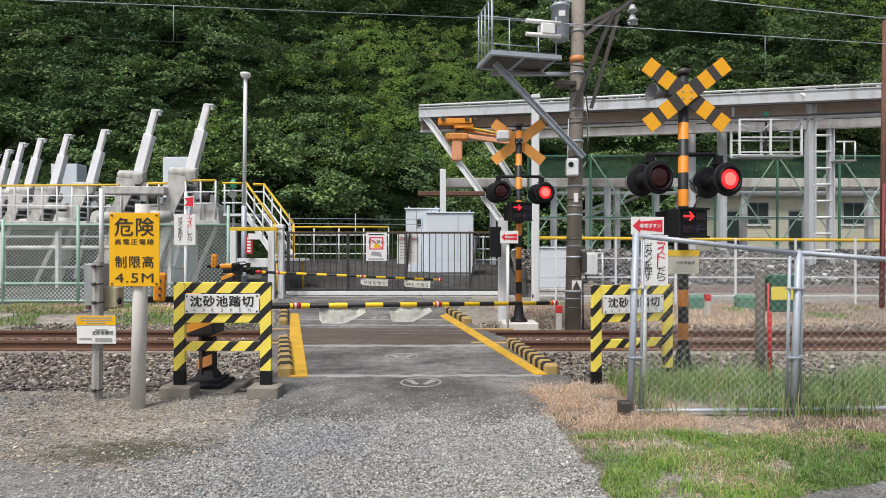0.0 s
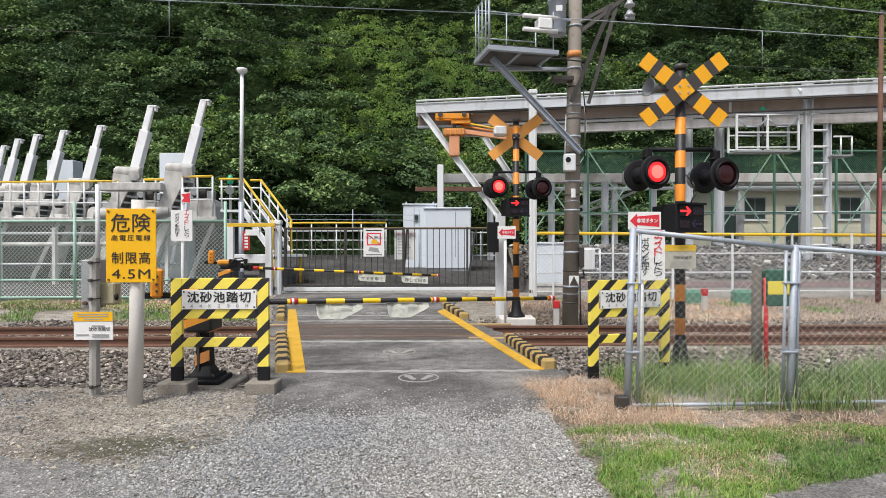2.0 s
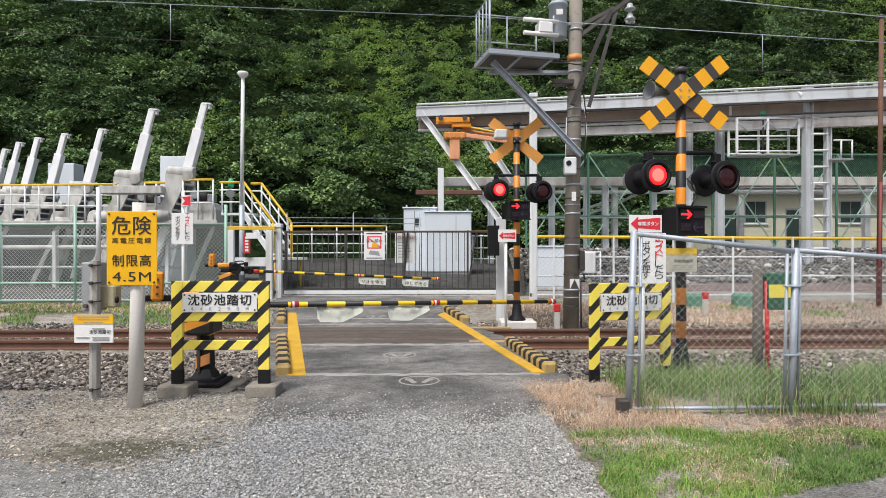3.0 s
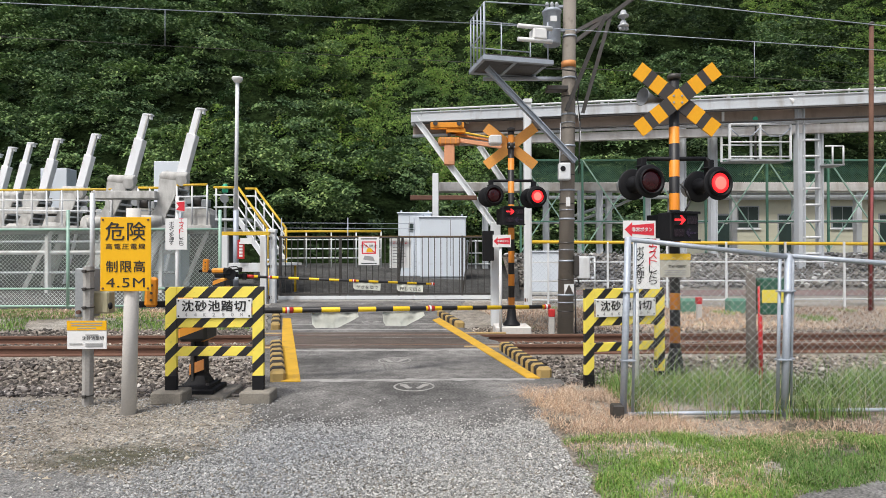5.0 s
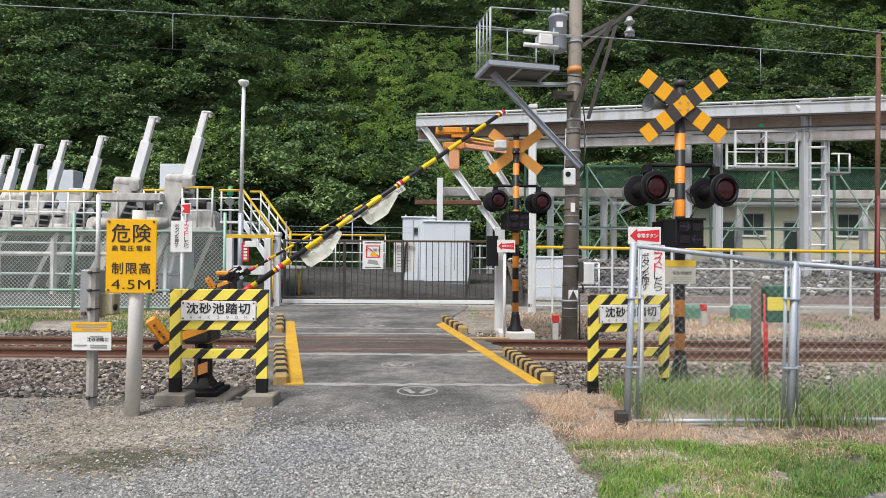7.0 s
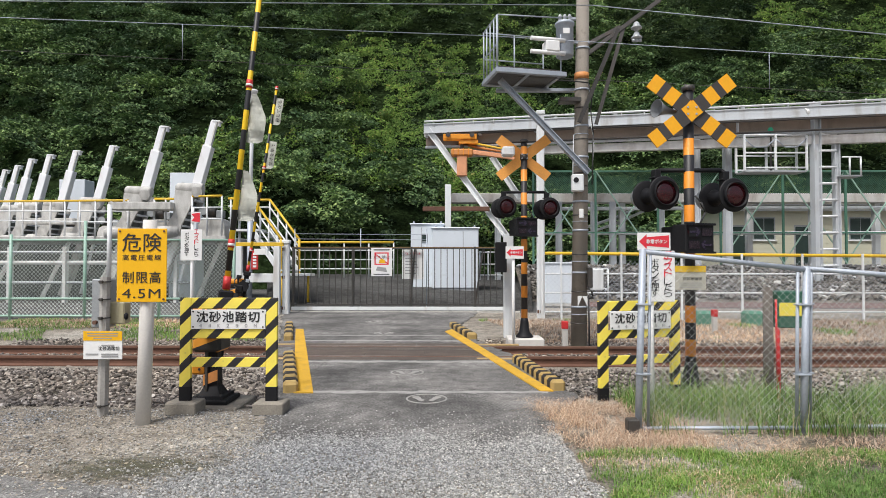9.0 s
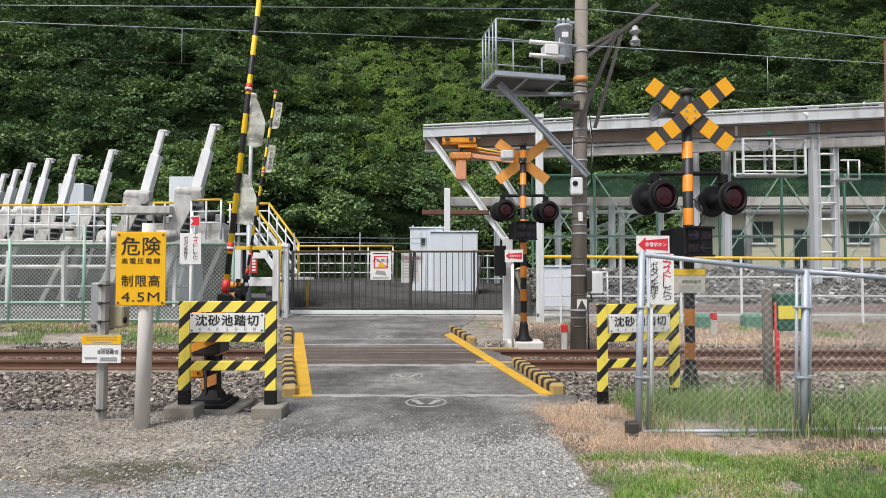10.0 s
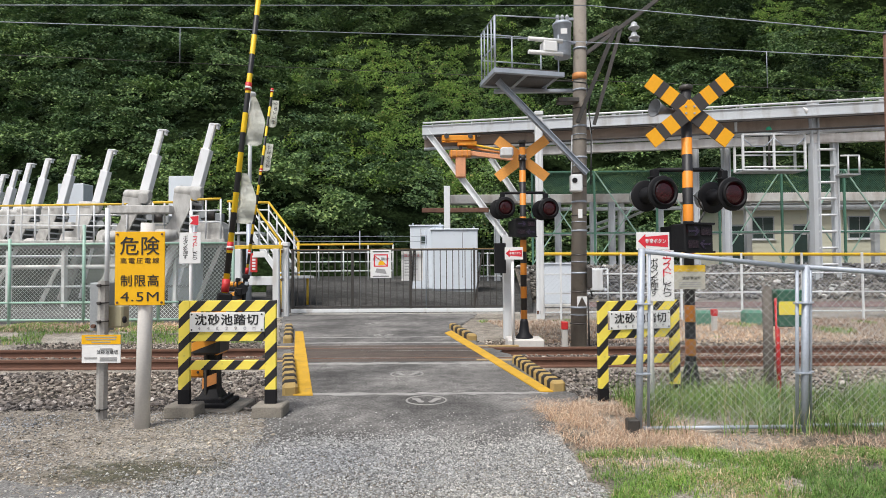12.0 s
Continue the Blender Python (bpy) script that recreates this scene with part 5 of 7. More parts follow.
M["pale_pipe"] = surface("brown_stained_steel", (0.30, 0.235, 0.19), 0.7, var=0.25, big=0.6, dirt=(0.10, 0.075, 0.06), dirt_amount=0.8, streak=0.3)
M["girder"] = surface("bluish_girder_paint", (0.52, 0.55, 0.575), 0.55, var=0.10, big=0.7, dirt=(0.20, 0.15, 0.11), dirt_amount=0.7, streak=0.25)
gantry()


def steel_column(x, d, h, w, label):
    e = thing("steel_column", (x, d, 0), label, "column", "white steel columns")
    part("stem", hbeam((0, 0, -0.1), (0, 0, h), w, w, 0.03), M["girder"], e)
    part("base_plate", box(-w, w, -w, w, 0, 0.06), M["white"], e)
    return e


steel_column(11.138, 26.6, 7.579, 0.32, "white steel gantry column")
steel_column(12.374, 26.2, 6.86, 0.30, "white steel gantry column with a stained face")
for x in (5.434, 7.153, 8.068, 2.44, 10.424):
    steel_column(x, 29.0, 4.527, 0.28, "slim white steel column under the pipe bridge")

tower = thing("ladder_tower", (15.287, 24.6, 0), "white ladder tower with platform, lamps and handrails", "tower")
th = 8.176
for x in (0, 0.84):
    part("column", hbeam((x, 0, 0), (x, 0, th - (0 if x == 0 else 1.6)), 0.34 if x == 0 else 0.24, 0.30 if x == 0 else 0.22, 0.04), M["girder"], tower)
for k in range(9):
    part("rung", rod((0.1, -0.1, 1.4 + k * 0.68), (0.80, -0.1, 1.4 + k * 0.68), 0.05, seg=8), M["white"], tower)
part("side_platform", box(0.85, 1.65, -0.4, 0.4, 5.05, 5.11), M["grey"], tower)
for x in (1.15, 1.6):
    part("side_post", rod((x, -0.38, 5.1), (x, -0.38, 5.85), 0.035, seg=8), M["white"], tower)
part("side_rail", rod((0.85, -0.38, 5.85), (1.6, -0.38, 5.85), 0.035, seg=8), M["white"], tower)
for sx in (-1, 1):
    part("floodlight", lathe([(0.06, 0), (0.12, 0.1), (0.2, 0.3), (0.18, 0.32)], 12, m=Matrix.Translation((0.25 * sx, -0.2, th - 0.35)) @ pose(0, 0, 0, 0, 110 * sx, 0)), M["sign_white"], tower, "white floodlight")
part("lamp_arm", rod((-0.5, -0.15, th - 0.4), (0.5, -0.15, th - 0.4), 0.05, seg=8), M["white"], tower)

cage = thing("inspection_cage", (12.36, 25, 5.36), "white railed inspection platform hung from the gantry", "platform")
cw, ch = 2.581, 1.482
part("deck", box(0, cw, -0.38, 0.38, -0.06, 0), M["grey"], cage)
for x in (0, cw / 2, cw):
    for y in (-0.36, 0.36):
        part("post", box(x - 0.04, x + 0.04, y - 0.04, y + 0.04, 0, ch, 0), M["white"], cage)
for z in (0.12, ch * 0.5, ch):
    for y in (-0.36, 0.36):
        part("rail", rod((0, y, z), (cw, y, z), 0.035, seg=8), M["white"], cage)
for x in (0.05, cw - 0.05):
    part("hanger", rod((x, 0.3, ch), (x, 0.3, ch + 1.2), 0.06, seg=8), M["white"], cage)
for k in range(2):
    part("chain", tube([(cw / 2 * k, -0.38, ch * 0.9), (cw / 2 * (k + 0.3), -0.38, ch * 0.66), (cw / 2 * (k + 0.7), -0.38, ch * 0.66), (cw / 2 * (k + 1), -0.38, ch * 0.9)], 0.025, 6), M["galv"], cage)
part("beacon", lathe([(0.10, 0), (0.11, 0.2), (0.06, 0.28)], 12, m=Matrix.Translation((cw / 2, 0, ch + 0.12))), M["green_glow"], cage, "green signal beacon")
part("beacon_post", rod((cw / 2, 0, 0), (cw / 2, 0, ch + 0.2), 0.05, seg=8), M["dark"], cage)

M["salmon"] = surface("faded_salmon_paint", (0.72, 0.33, 0.17), 0.65, var=0.15, big=1.2, dirt=(0.42, 0.20, 0.10), dirt_amount=0.5)
hoist = thing("orange_hoist", (0.552, 27.5, 7.392), "weathered orange crane hoist with jib arm", "hoist")
for y in (-0.26, 0.16):
    part("trolley_plate", box(-0.78, 0.78, y, y + 0.10, -0.14, 0.10, 0.02), M["orange"], hoist)
for x in (-0.55, 0.55):
    part("trolley_wheel", rod((x, -0.32, 0.06), (x, 0.32, 0.06), 0.11, seg=14), M["dark"], hoist)
part("swivel", lathe([(0.22, -0.36), (0.22, -0.30), (0.12, -0.26), (0.12, -0.12)], 14, m=Matrix.Translation((0.25, 0, 0))), M["orange"], hoist)
part("carriage", box(-0.05, 0.85, -0.2, 0.2, -0.36, -0.16, 0.03), M["orange"], hoist)
part("jib", beam((0.3, 0, -0.66), (2.7, -0.3, -1.06), 0.18, 0.20, 0.02), M["salmon"], hoist, "faded salmon jib arm")
part("jib_rod", rod((0.5, -0.1, -0.28), (3.2, -0.3, -0.85), 0.045, seg=8), M["yellow"], hoist)
part("jib_rod", rod((0.4, 0.15, -0.38), (3.2, -0.1, -0.92), 0.055, seg=8), M["rust_orange"], hoist)
part("jib_end", box(2.55, 3.3, -0.45, -0.1, -1.05, -0.82, 0.03), M["orange"], hoist)
part("motor", box(-0.42, 0.60, -0.25, 0.25, -0.90, -0.58, 0.06), M["rust_orange"], hoist)
for x in (-0.34, -0.1, 0.14, 0.38):
    part("motor_band", box(x, x + 0.04, -0.265, 0.265, -0.91, -0.57, 0.01), M["orange"], hoist)
part("drop_case", box(-0.14, 0.34, -0.2, 0.2, -1.85, -0.9, 0.04), M["salmon"], hoist, "faded salmon drop case")
part("hook_block", box(0.02, 0.18, -0.08, 0.08, -0.60, -0.34, 0.02), M["dark"], hoist)

# ---- pipe bridge, mesh screen and building on the right ----
bridge = thing("pipe_bridge", (0, 30, 0), "long white steel pipe bridge with rust marks", "pipe bridge")
part("upper_beam", box(0.172, 34, -0.4, 0.4, 4.548, 5.006, 0.03), M["stained"], bridge)
part("pipe", rod((4.474, -0.7, 4.203), (34, -0.7, 4.261), 0.09, seg=10), M["white"], bridge)
for dz in (0, 0.32):
    part("branch_pipe", tube([(6.6, 0.5, 2.85 + dz), (8.8, 0.5, 3.6 + dz), (10.2, 0.5, 4.25 + dz)], 0.07, 10), M["white"], bridge)
part("lower_pipe", rod((4.474, -0.7, 2.97), (34, -0.7, 3.027), 0.08, seg=10), M["white"], bridge)
for k in range(7):
    x = 5.621 + k * 3.2
    part("leg", box(x - 0.14, x + 0.14, -0.14, 0.14, -0.1, 4.548, 0.01), M["white"], bridge)
M["mesh_green"] = surface("green_netting", (0.05, 0.13, 0.085), 0.8, var=0.2)
screen = thing("green_screen_fence", (4.114, 28.5, 0), "tall green steel lattice screen with netting", "fence")
sw, sh = 27.0, 5.946
for k in range(10):
    x = k * sw / 9
    part("post", beam((x, 0, -0.1), (x, 0, sh), 0.09, 0.09), M["green_steel"], screen)
    if k < 9:
        x2 = (k + 1) * sw / 9
        part("brace", beam((x, 0.06, sh * 0.25), (x2, 0.06, sh), 0.05, 0.05), M["pale_green"], screen)
        part("brace", beam((x2, -0.06, sh * 0.25), (x, -0.06, sh), 0.05, 0.05), M["pale_green"], screen)
for z in (0.3, sh * 0.5, sh):
    part("rail", beam((0, 0, z), (sw, 0, z), 0.07, 0.07), M["green_steel"], screen)
chain_link(screen, "netting", sw, sh * 0.82, sh, 0.11, 0.022, M["mesh_green"], y=0.1)

house = thing("works_building", (0, 34, 0), "low pale green rendered works building with dark windows", "building")
hx0, hx1, hz = 16.0, 36.0, 4.798
bm = box(hx0, hx1, 0, 4, -0.1, hz)
part("wall", bm, M["wall"], house)
part("roof", box(hx0 - 0.5, hx1, -0.7, 4.5, hz, hz + 0.18, 0.02), M["grey"], house, "flat grey roof edge")
for x in (18.1, 23.6, 29.0):
    w = part("window", box(x - 0.65, x + 0.65, -0.03, 0.02, 2.848, 4.148), M["grey"], house)
    part("pane", box(x - 0.57, x - 0.02, -0.04, -0.032, 2.913, 4.083), M["glass"], w)
    part("pane", box(x + 0.02, x + 0.57, -0.04, -0.032, 2.913, 4.083), M["glass"], w)
    part("sill", box(x - 0.72, x + 0.72, -0.10, 0.0, 2.77, 2.845, 0.01), M["white"], w)
for x in (16.75, 20.4, 26.3):
    d = part("door", box(x - 0.5, x + 0.5, -0.04, 0.02, 1.2, 3.6), M["glass"], house, "dark steel door")
    part("door_frame", box(x - 0.58, x + 0.58, -0.02, 0.03, 1.2, 3.7), M["grey"], d)
    part("door_plate", box(x - 0.15, x + 0.15, -0.05, -0.042, 3.1, 3.2), M["sign_white"], d)
for k in range(12):
    part("wall_board", box(hx0, hx1, -0.014, 0.002, 1.3 + k * 0.27, 1.3 + k * 0.27 + 0.25), M["wall"], house)
part("eaves_beam", box(hx0, hx1, -0.3, -0.02, hz - 0.3, hz, 0), M["white"], house)

# cabinets behind the gate
for a, b, h, d, label in ((-1.514, -0.184, 3.056, 24.0, "pale grey steel cabinet with a small window behind the gate"), (-0.626, 1.208, 2.859, 23.4, "wide pale grey steel cabinet behind the gate")):
    c = thing("steel_cabinet", (a, d, 0), label, "cabinet", "cabinets in the yard")
    part("body", box(0, b - a, 0, 1.1, 0.5, h, 0.03), M["cabinet"] if "cabinet" in M else M.setdefault("cabinet", surface("cabinet_paint", (0.66, 0.71, 0.76), 0.45, var=0.08, big=0.8, dirt=(0.35, 0.33, 0.3), dirt_amount=0.2)), c)
    part("lid", box(-0.05, b - a + 0.05, -0.05, 1.15, h, h + 0.06, 0.02), M["cabinet"], c)
    for k in (1,) if h > 3 else (2,):
        part("door_seam", box((b - a) * k / 3 - 0.008, (b - a) * k / 3 + 0.008, -0.006, 0.0, 0.95, h - 0.1), M["dark"], c)
    part("base_frame", box(0.02, b - a - 0.02, 0.04, 1.06, 0.32, 0.5, 0.01), M["grey"], c)
    for k in (0.08, 0.92):
        part("lifting_eye", lathe([(0.03, 0), (0.045, 0.04), (0.02, 0.10)], 10, m=Matrix.Translation(((b - a) * k, 0.3, h + 0.06))), M["galv"], c)
    if h > 3:
        win = part("window", box(0.42, 0.68, -0.03, 0.0, h - 0.72, h - 0.36, 0.02), M["grey"], c, "small framed meter window")
        part("pane", box(0.46, 0.64, -0.036, -0.03, h - 0.67, h - 0.41), M["glass"], win)

wc = thing("white_equipment_case", (3.335, 20.4, 0), "low white equipment case behind the rail fence", "equipment case")
part("body", box(0, 1.014, 0, 0.9, 0.1, 1.47, 0.03), M["cabinet"], wc)
part("lid", box(-0.04, 1.053, -0.04, 0.94, 1.47, 1.528, 0.01), M["cabinet"], wc)
part("plinth", box(-0.05, 1.073, -0.05, 0.95, 0, 0.1, 0.01), M["concrete"], wc)
part("rail_loop", tube([(1.073, -0.1, 0.2), (1.073, -0.1, 1.3), (2.145, -0.1, 1.3), (2.145, -0.1, 0.2)], 0.03, 8), M["white"], wc)
yf = thing("yard_railing", (-6.657, 25.6, 0.85), "yellow-topped white pipe railing in the yard", "railing")
yw = 4.3
part("yellow_rail", rod((0, 0, 1.55), (yw, 0, 1.55), 0.045, seg=8), M["yellow"], yf)
for z in (0.4, 0.8, 1.2):
    part("rail", rod((0, 0, z), (yw, 0, z), 0.025, seg=8), M["white"], yf)
for k in range(5):
    part("post", rod((k * yw / 4, 0, 0), (k * yw / 4, 0, 1.55), 0.03, seg=8), M["white"], yf)
pr = thing("pipe_rack", (1.32, 24.6, 0.8), "low white steel pipe rack beside the cabinets", "rack")
for x in (0, 0.35, 0.7, 1.05):
    part("post", box(x - 0.03, x + 0.03, -0.03, 0.03, 0, 1.2, 0.006), M["white"], pr)
for z in (0.2, 0.65, 1.15):
    part("rail", rod((-0.05, -0.045, z), (1.1, -0.045, z), 0.025, seg=8), M["white"], pr)
cross = thing("signal_gantry_post", (0, 27, 0), "rusty cross-armed white post in front of the hill", "post")
part("post", box(-0.14, 0.14, -0.14, 0.14, 0, 5.09, 0.02), M["white"], cross)
part("cross_arm", box(-1.15, 1.9, -0.12, 0.12, 3.876, 4.083, 0.02), M["rust"], cross)

# ---- lamp post and gate machines on the left ----
lp = thing("lamp_post", (-6.73, 20, 0), "slim grey lamp post with a round flat head", "lamp")
part("lower_tube", rod((0, 0, 0), (0, 0, 2.903), 0.09, seg=14), M["galv"], lp)
part("upper_tube", rod((0, 0, 2.903), (0.05, 0, 7.243), 0.062, seg=14), M["white"], lp)
part("head", lathe([(0.05, -0.12), (0.12, -0.08), (0.18, 0.02), (0.17, 0.08), (0.05, 0.1)], 18, m=Matrix.Translation((0.05, 0, 7.32))), M["sign_white"], lp, "white lamp head")


def gate_machine(x, d):
    """A tilted telescopic arm on a ribbed yoke, with its drums and gear housing."""
    e = thing("sluice_hoist", (x, d, 0), "white painted sluice gate hoist with a tilted arm", "sluice hoist", "sluice hoists")
    z0 = 4.30
    lean = Vector((0.265, 0.0, 1.0)).normalized()
    p = Vector((0.12, 0, z0))
    part("lower_arm", beam(p, p + lean * 1.62, 0.34, 0.35, 0.02), M["arm_white"], e)
    part("upper_arm", beam(p + lean * 1.55 + Vector((-0.04, 0, 0)), p + lean * 2.60 + Vector((-0.04, 0, 0)), 0.22, 0.22, 0.02), M["arm_white"], e)
    part("arm_tip", beam(p + lean * 2.60 + Vector((-0.10, 0, 0)), p + lean * 2.64 + Vector((0.20, 0, -0.06)), 0.26, 0.06, 0.01), M["arm_white"], e)
    part("tip_bracket", box(0.88, 0.96, -0.08, 0.08, z0 + 2.32, z0 + 2.50, 0.01), M["arm_white"], e)
    part("guide_strip", beam(p + lean * 1.6 + Vector((0.08, -0.11, 0)), p + lean * 2.6 + Vector((0.08, -0.11, 0)), 0.02, 0.05), M["stained"], e)
    part("drum", lathe([(0.0, -0.04), (0.13, -0.02), (0.19, 0.05), (0.19, 0.95), (0.15, 0.98)], 18, m=Matrix.Translation((-0.52, -0.25, z0 - 0.02)) @ pose(0, 0, 0, 0, 92, 0)), M["pier_white"], e)
    part("drum_end", rod((0.20, -0.1, z0 - 0.20), (0.33, -0.56, z0 - 0.22), 0.185, seg=18), M["pier_white"], e)
    side = [(-0.50, z0 - 0.12), (0.20, z0 - 0.20), (0.21, z0 - 0.42), (0.0, z0 - 0.90), (-0.25, z0 - 1.41), (-0.34, z0 - 1.82), (-0.95, z0 - 1.82), (-0.84, z0 - 1.50), (-0.57, z0 - 1.03)]
    for y in (-0.48, 0.40):
        part("yoke_plate", prism(side, 0.08, m=Matrix.Translation((0, y, 0))), M["pier_white"], e)
    inner = [(-0.44, z0 - 0.15), (0.02, z0 - 0.22), (-0.20, z0 - 0.90), (-0.50, z0 - 1.80), (-0.88, z0 - 1.80), (-0.50, z0 - 1.0)]
    # dark colour stands in for the shade inside the yoke
    part("yoke_web", prism(inner, 0.80, m=Matrix.Translation((0, -0.40, 0))), M["shade_dark_wall"], e, "grimy web between the yoke plates, coloured dark for the shade there")
    for k in range(6):
        zr = z0 - 0.48 - 0.24 * k
        xr = 0.17 - (0.48 + 0.24 * k - 0.42) * 0.42
        part("yoke_rib", box(xr - 0.30, xr + 0.03, -0.40, 0.40, zr - 0.03, zr + 0.03), M["arm_white"], e)
    part("lower_drum", lathe([(0.0, -0.05), (0.16, -0.02), (0.23, 0.07), (0.23, 0.75)], 18, m=Matrix.Translation((-1.12, -0.62, z0 - 1.68)) @ pose(0, 0, 0, 0, 90, 18)), M["pier_white"], e)
    hump = [(0.30, z0 - 1.82), (1.28, z0 - 1.82), (1.28, z0 - 1.42), (1.18, z0 - 1.22), (1.0, z0 - 1.13), (0.55, z0 - 1.13), (0.38, z0 - 1.22), (0.30, z0 - 1.42)]
    part("gear_housing", prism(hump, 0.75, m=Matrix.Translation((0, -0.35, 0))), M["pier_white"], e, "rounded grimy gear housing")
    part("motor", rod((0.35, 0.0, z0 - 0.92), (0.85, 0.0, z0 - 0.92), 0.17, seg=14), M["dark"], e, "dark electric motor")
    part("hand_wheel", rod((0.50, -0.38, z0 - 0.88), (0.50, -0.34, z0 - 0.88), 0.16, seg=16), M["grey"], e)
    part("cable_case", box(0.9, 1.15, -0.2, 0.1, z0 - 1.13, z0 - 0.85, 0.02), M["grey"], e)
    part("base_beam", box(-1.1, 1.4, -0.55, 0.5, z0 - 1.95, z0 - 1.82, 0.01), M["pier_white"], e)
    part("pier", beam((-0.55, 0.1, z0 - 1.7), (-1.5, 0.1, 0), 0.4, 0.30, 0.03), M["pier_white"], e)
    part("strut", beam((-0.2, 0.3, z0 - 1.7), (-0.8, 0.3, 0.1), 0.12, 0.10, 0.01), M["arm_white"], e)
    return e


# dark grey that carries the shade in the yokes and below the walkway
M["shade_dark_wall"] = surface("shade_dark_concrete", (0.17, 0.18, 0.17), 0.9, var=0.4, big=0.8, dirt=(0.05, 0.055, 0.05), dirt_amount=0.8)
M["arm_white"] = surface("clean_white_paint", (0.84, 0.85, 0.87), 0.5, var=0.06, big=1.2, dirt=(0.42, 0.36, 0.30), dirt_amount=0.25, streak=0.3)
M["pier_white"] = surface("grimy_white_paint", (0.56, 0.55, 0.525), 0.75, var=0.22, big=1.8, dirt=(0.15, 0.135, 0.115), dirt_amount=1.3, streak=0.35)
for x, d in ((-9.507, 22.0), (-11.888, 22.9), (-16.03, 26.7), (-18.392, 27.8), (-20.32, 28.8), (-22.084, 30.0), (-24.26, 32.0), (-26.07, 33.5)):
    gate_machine(x, d)
for x, w, y, z, h in ((-12.289, 2.271, 21.5, 3.424, 0.276), (-18.946, 2.323, 26.3, 3.231, 0.258)):
    alone("deck_beam", box(0, w, -0.3, 0.3, 0, h, 0.02), M["pier_white"], "weathered white deck beam between sluice hoists", "beam", group="deck beams", at=(x, y, z))
deck = alone("machine_deck", box(-26, -8.857, -1.2, 3.0, 2.35, 2.55, 0.02), M["pier_white"], "raised pale concrete walkway under the sluice hoists", "deck", at=(0, 24.4, 0))
pipes = thing("pipe_rack", (-25, 22.2, 0), "stacked white pipes running behind the green fence", "pipes")
for k, z in enumerate((0.75, 1.5, 1.9)):
    part("pipe", rod((0, 0.1 * (k % 2), z), (15.3, 0.1 * (k % 2), z), 0.05 + 0.03 * (k % 2), seg=10), M["stained"] if k % 2 else M["grey"], pipes)
for k in range(8):
    part("stand", box(k * 2.1, k * 2.1 + 0.12, -0.1, 0.1, 0, 2.1), M["stained"], pipes)
alone("basin_wall", box(-26, -9.307, -0.2, 0.2, -0.1, 2.35), M["shade_dark_wall"], "concrete basin wall below the walkway, coloured dark for the shade there", "wall", at=(0, 27.5, 0))
for k in range(8):
    rib = beam((0.35, 0, 2.35), (-0.45, -0.5, 0), 0.15, 0.15, 0.02)
    alone("deck_rib", rib, M["pier_white"], "slanting pale concrete rib under the walkway", "pier", group="deck ribs", at=(-9.4 - k * 2.05, 23.6, 0))
for a, b, h, d in ((-12.329, -11.136, 5.502, 26.0), (-21.231, -19.824, 6.07, 32.0)):
    alone("tall_cabinet", box(0, b - a, 0, 0.9, 0, h, 0.02), M["cabinet"], "tall pale grey steel cabinet among the hoists", "cabinet", at=(a, d, 0), group="cabinets in the yard")

def railing_run(p, q, n, label):
    """A stretch of walkway railing: posts, two mid rails and a yellow top rail."""
    p, q = Vector(p), Vector(q)
    e = thing("walkway_railing", p, label, "railing", "walkway railings")
    run = q - p
    part("yellow_rail", rod((0, 0, 0), run, 0.045, seg=8), M["yellow"], e, "yellow top rail")
    for z in (0.42, 0.84):
        part("rail", rod((0, 0, -z), run - Vector((0, 0, z)), 0.028, seg=8), M["white"], e)
    for k in range(n + 1):
        a = run * k / n
        part("post", rod(a, a - Vector((0, 0, 1.5)), 0.036, seg=8), M["white"], e)


railing_run((-20.0, 26.0, 4.23), (-12.2, 22.4, 3.88), 9, "long white walkway railing with yellow top rail")
railing_run((-10.9, 21.8, 3.87), (-10.05, 21.8, 3.87), 2, "short white railing with yellow top rail between hoists")
railing_run((-9.36, 21.5, 3.93), (-8.27, 21.5, 3.95), 2, "white railing with yellow top rail beside the stairs")


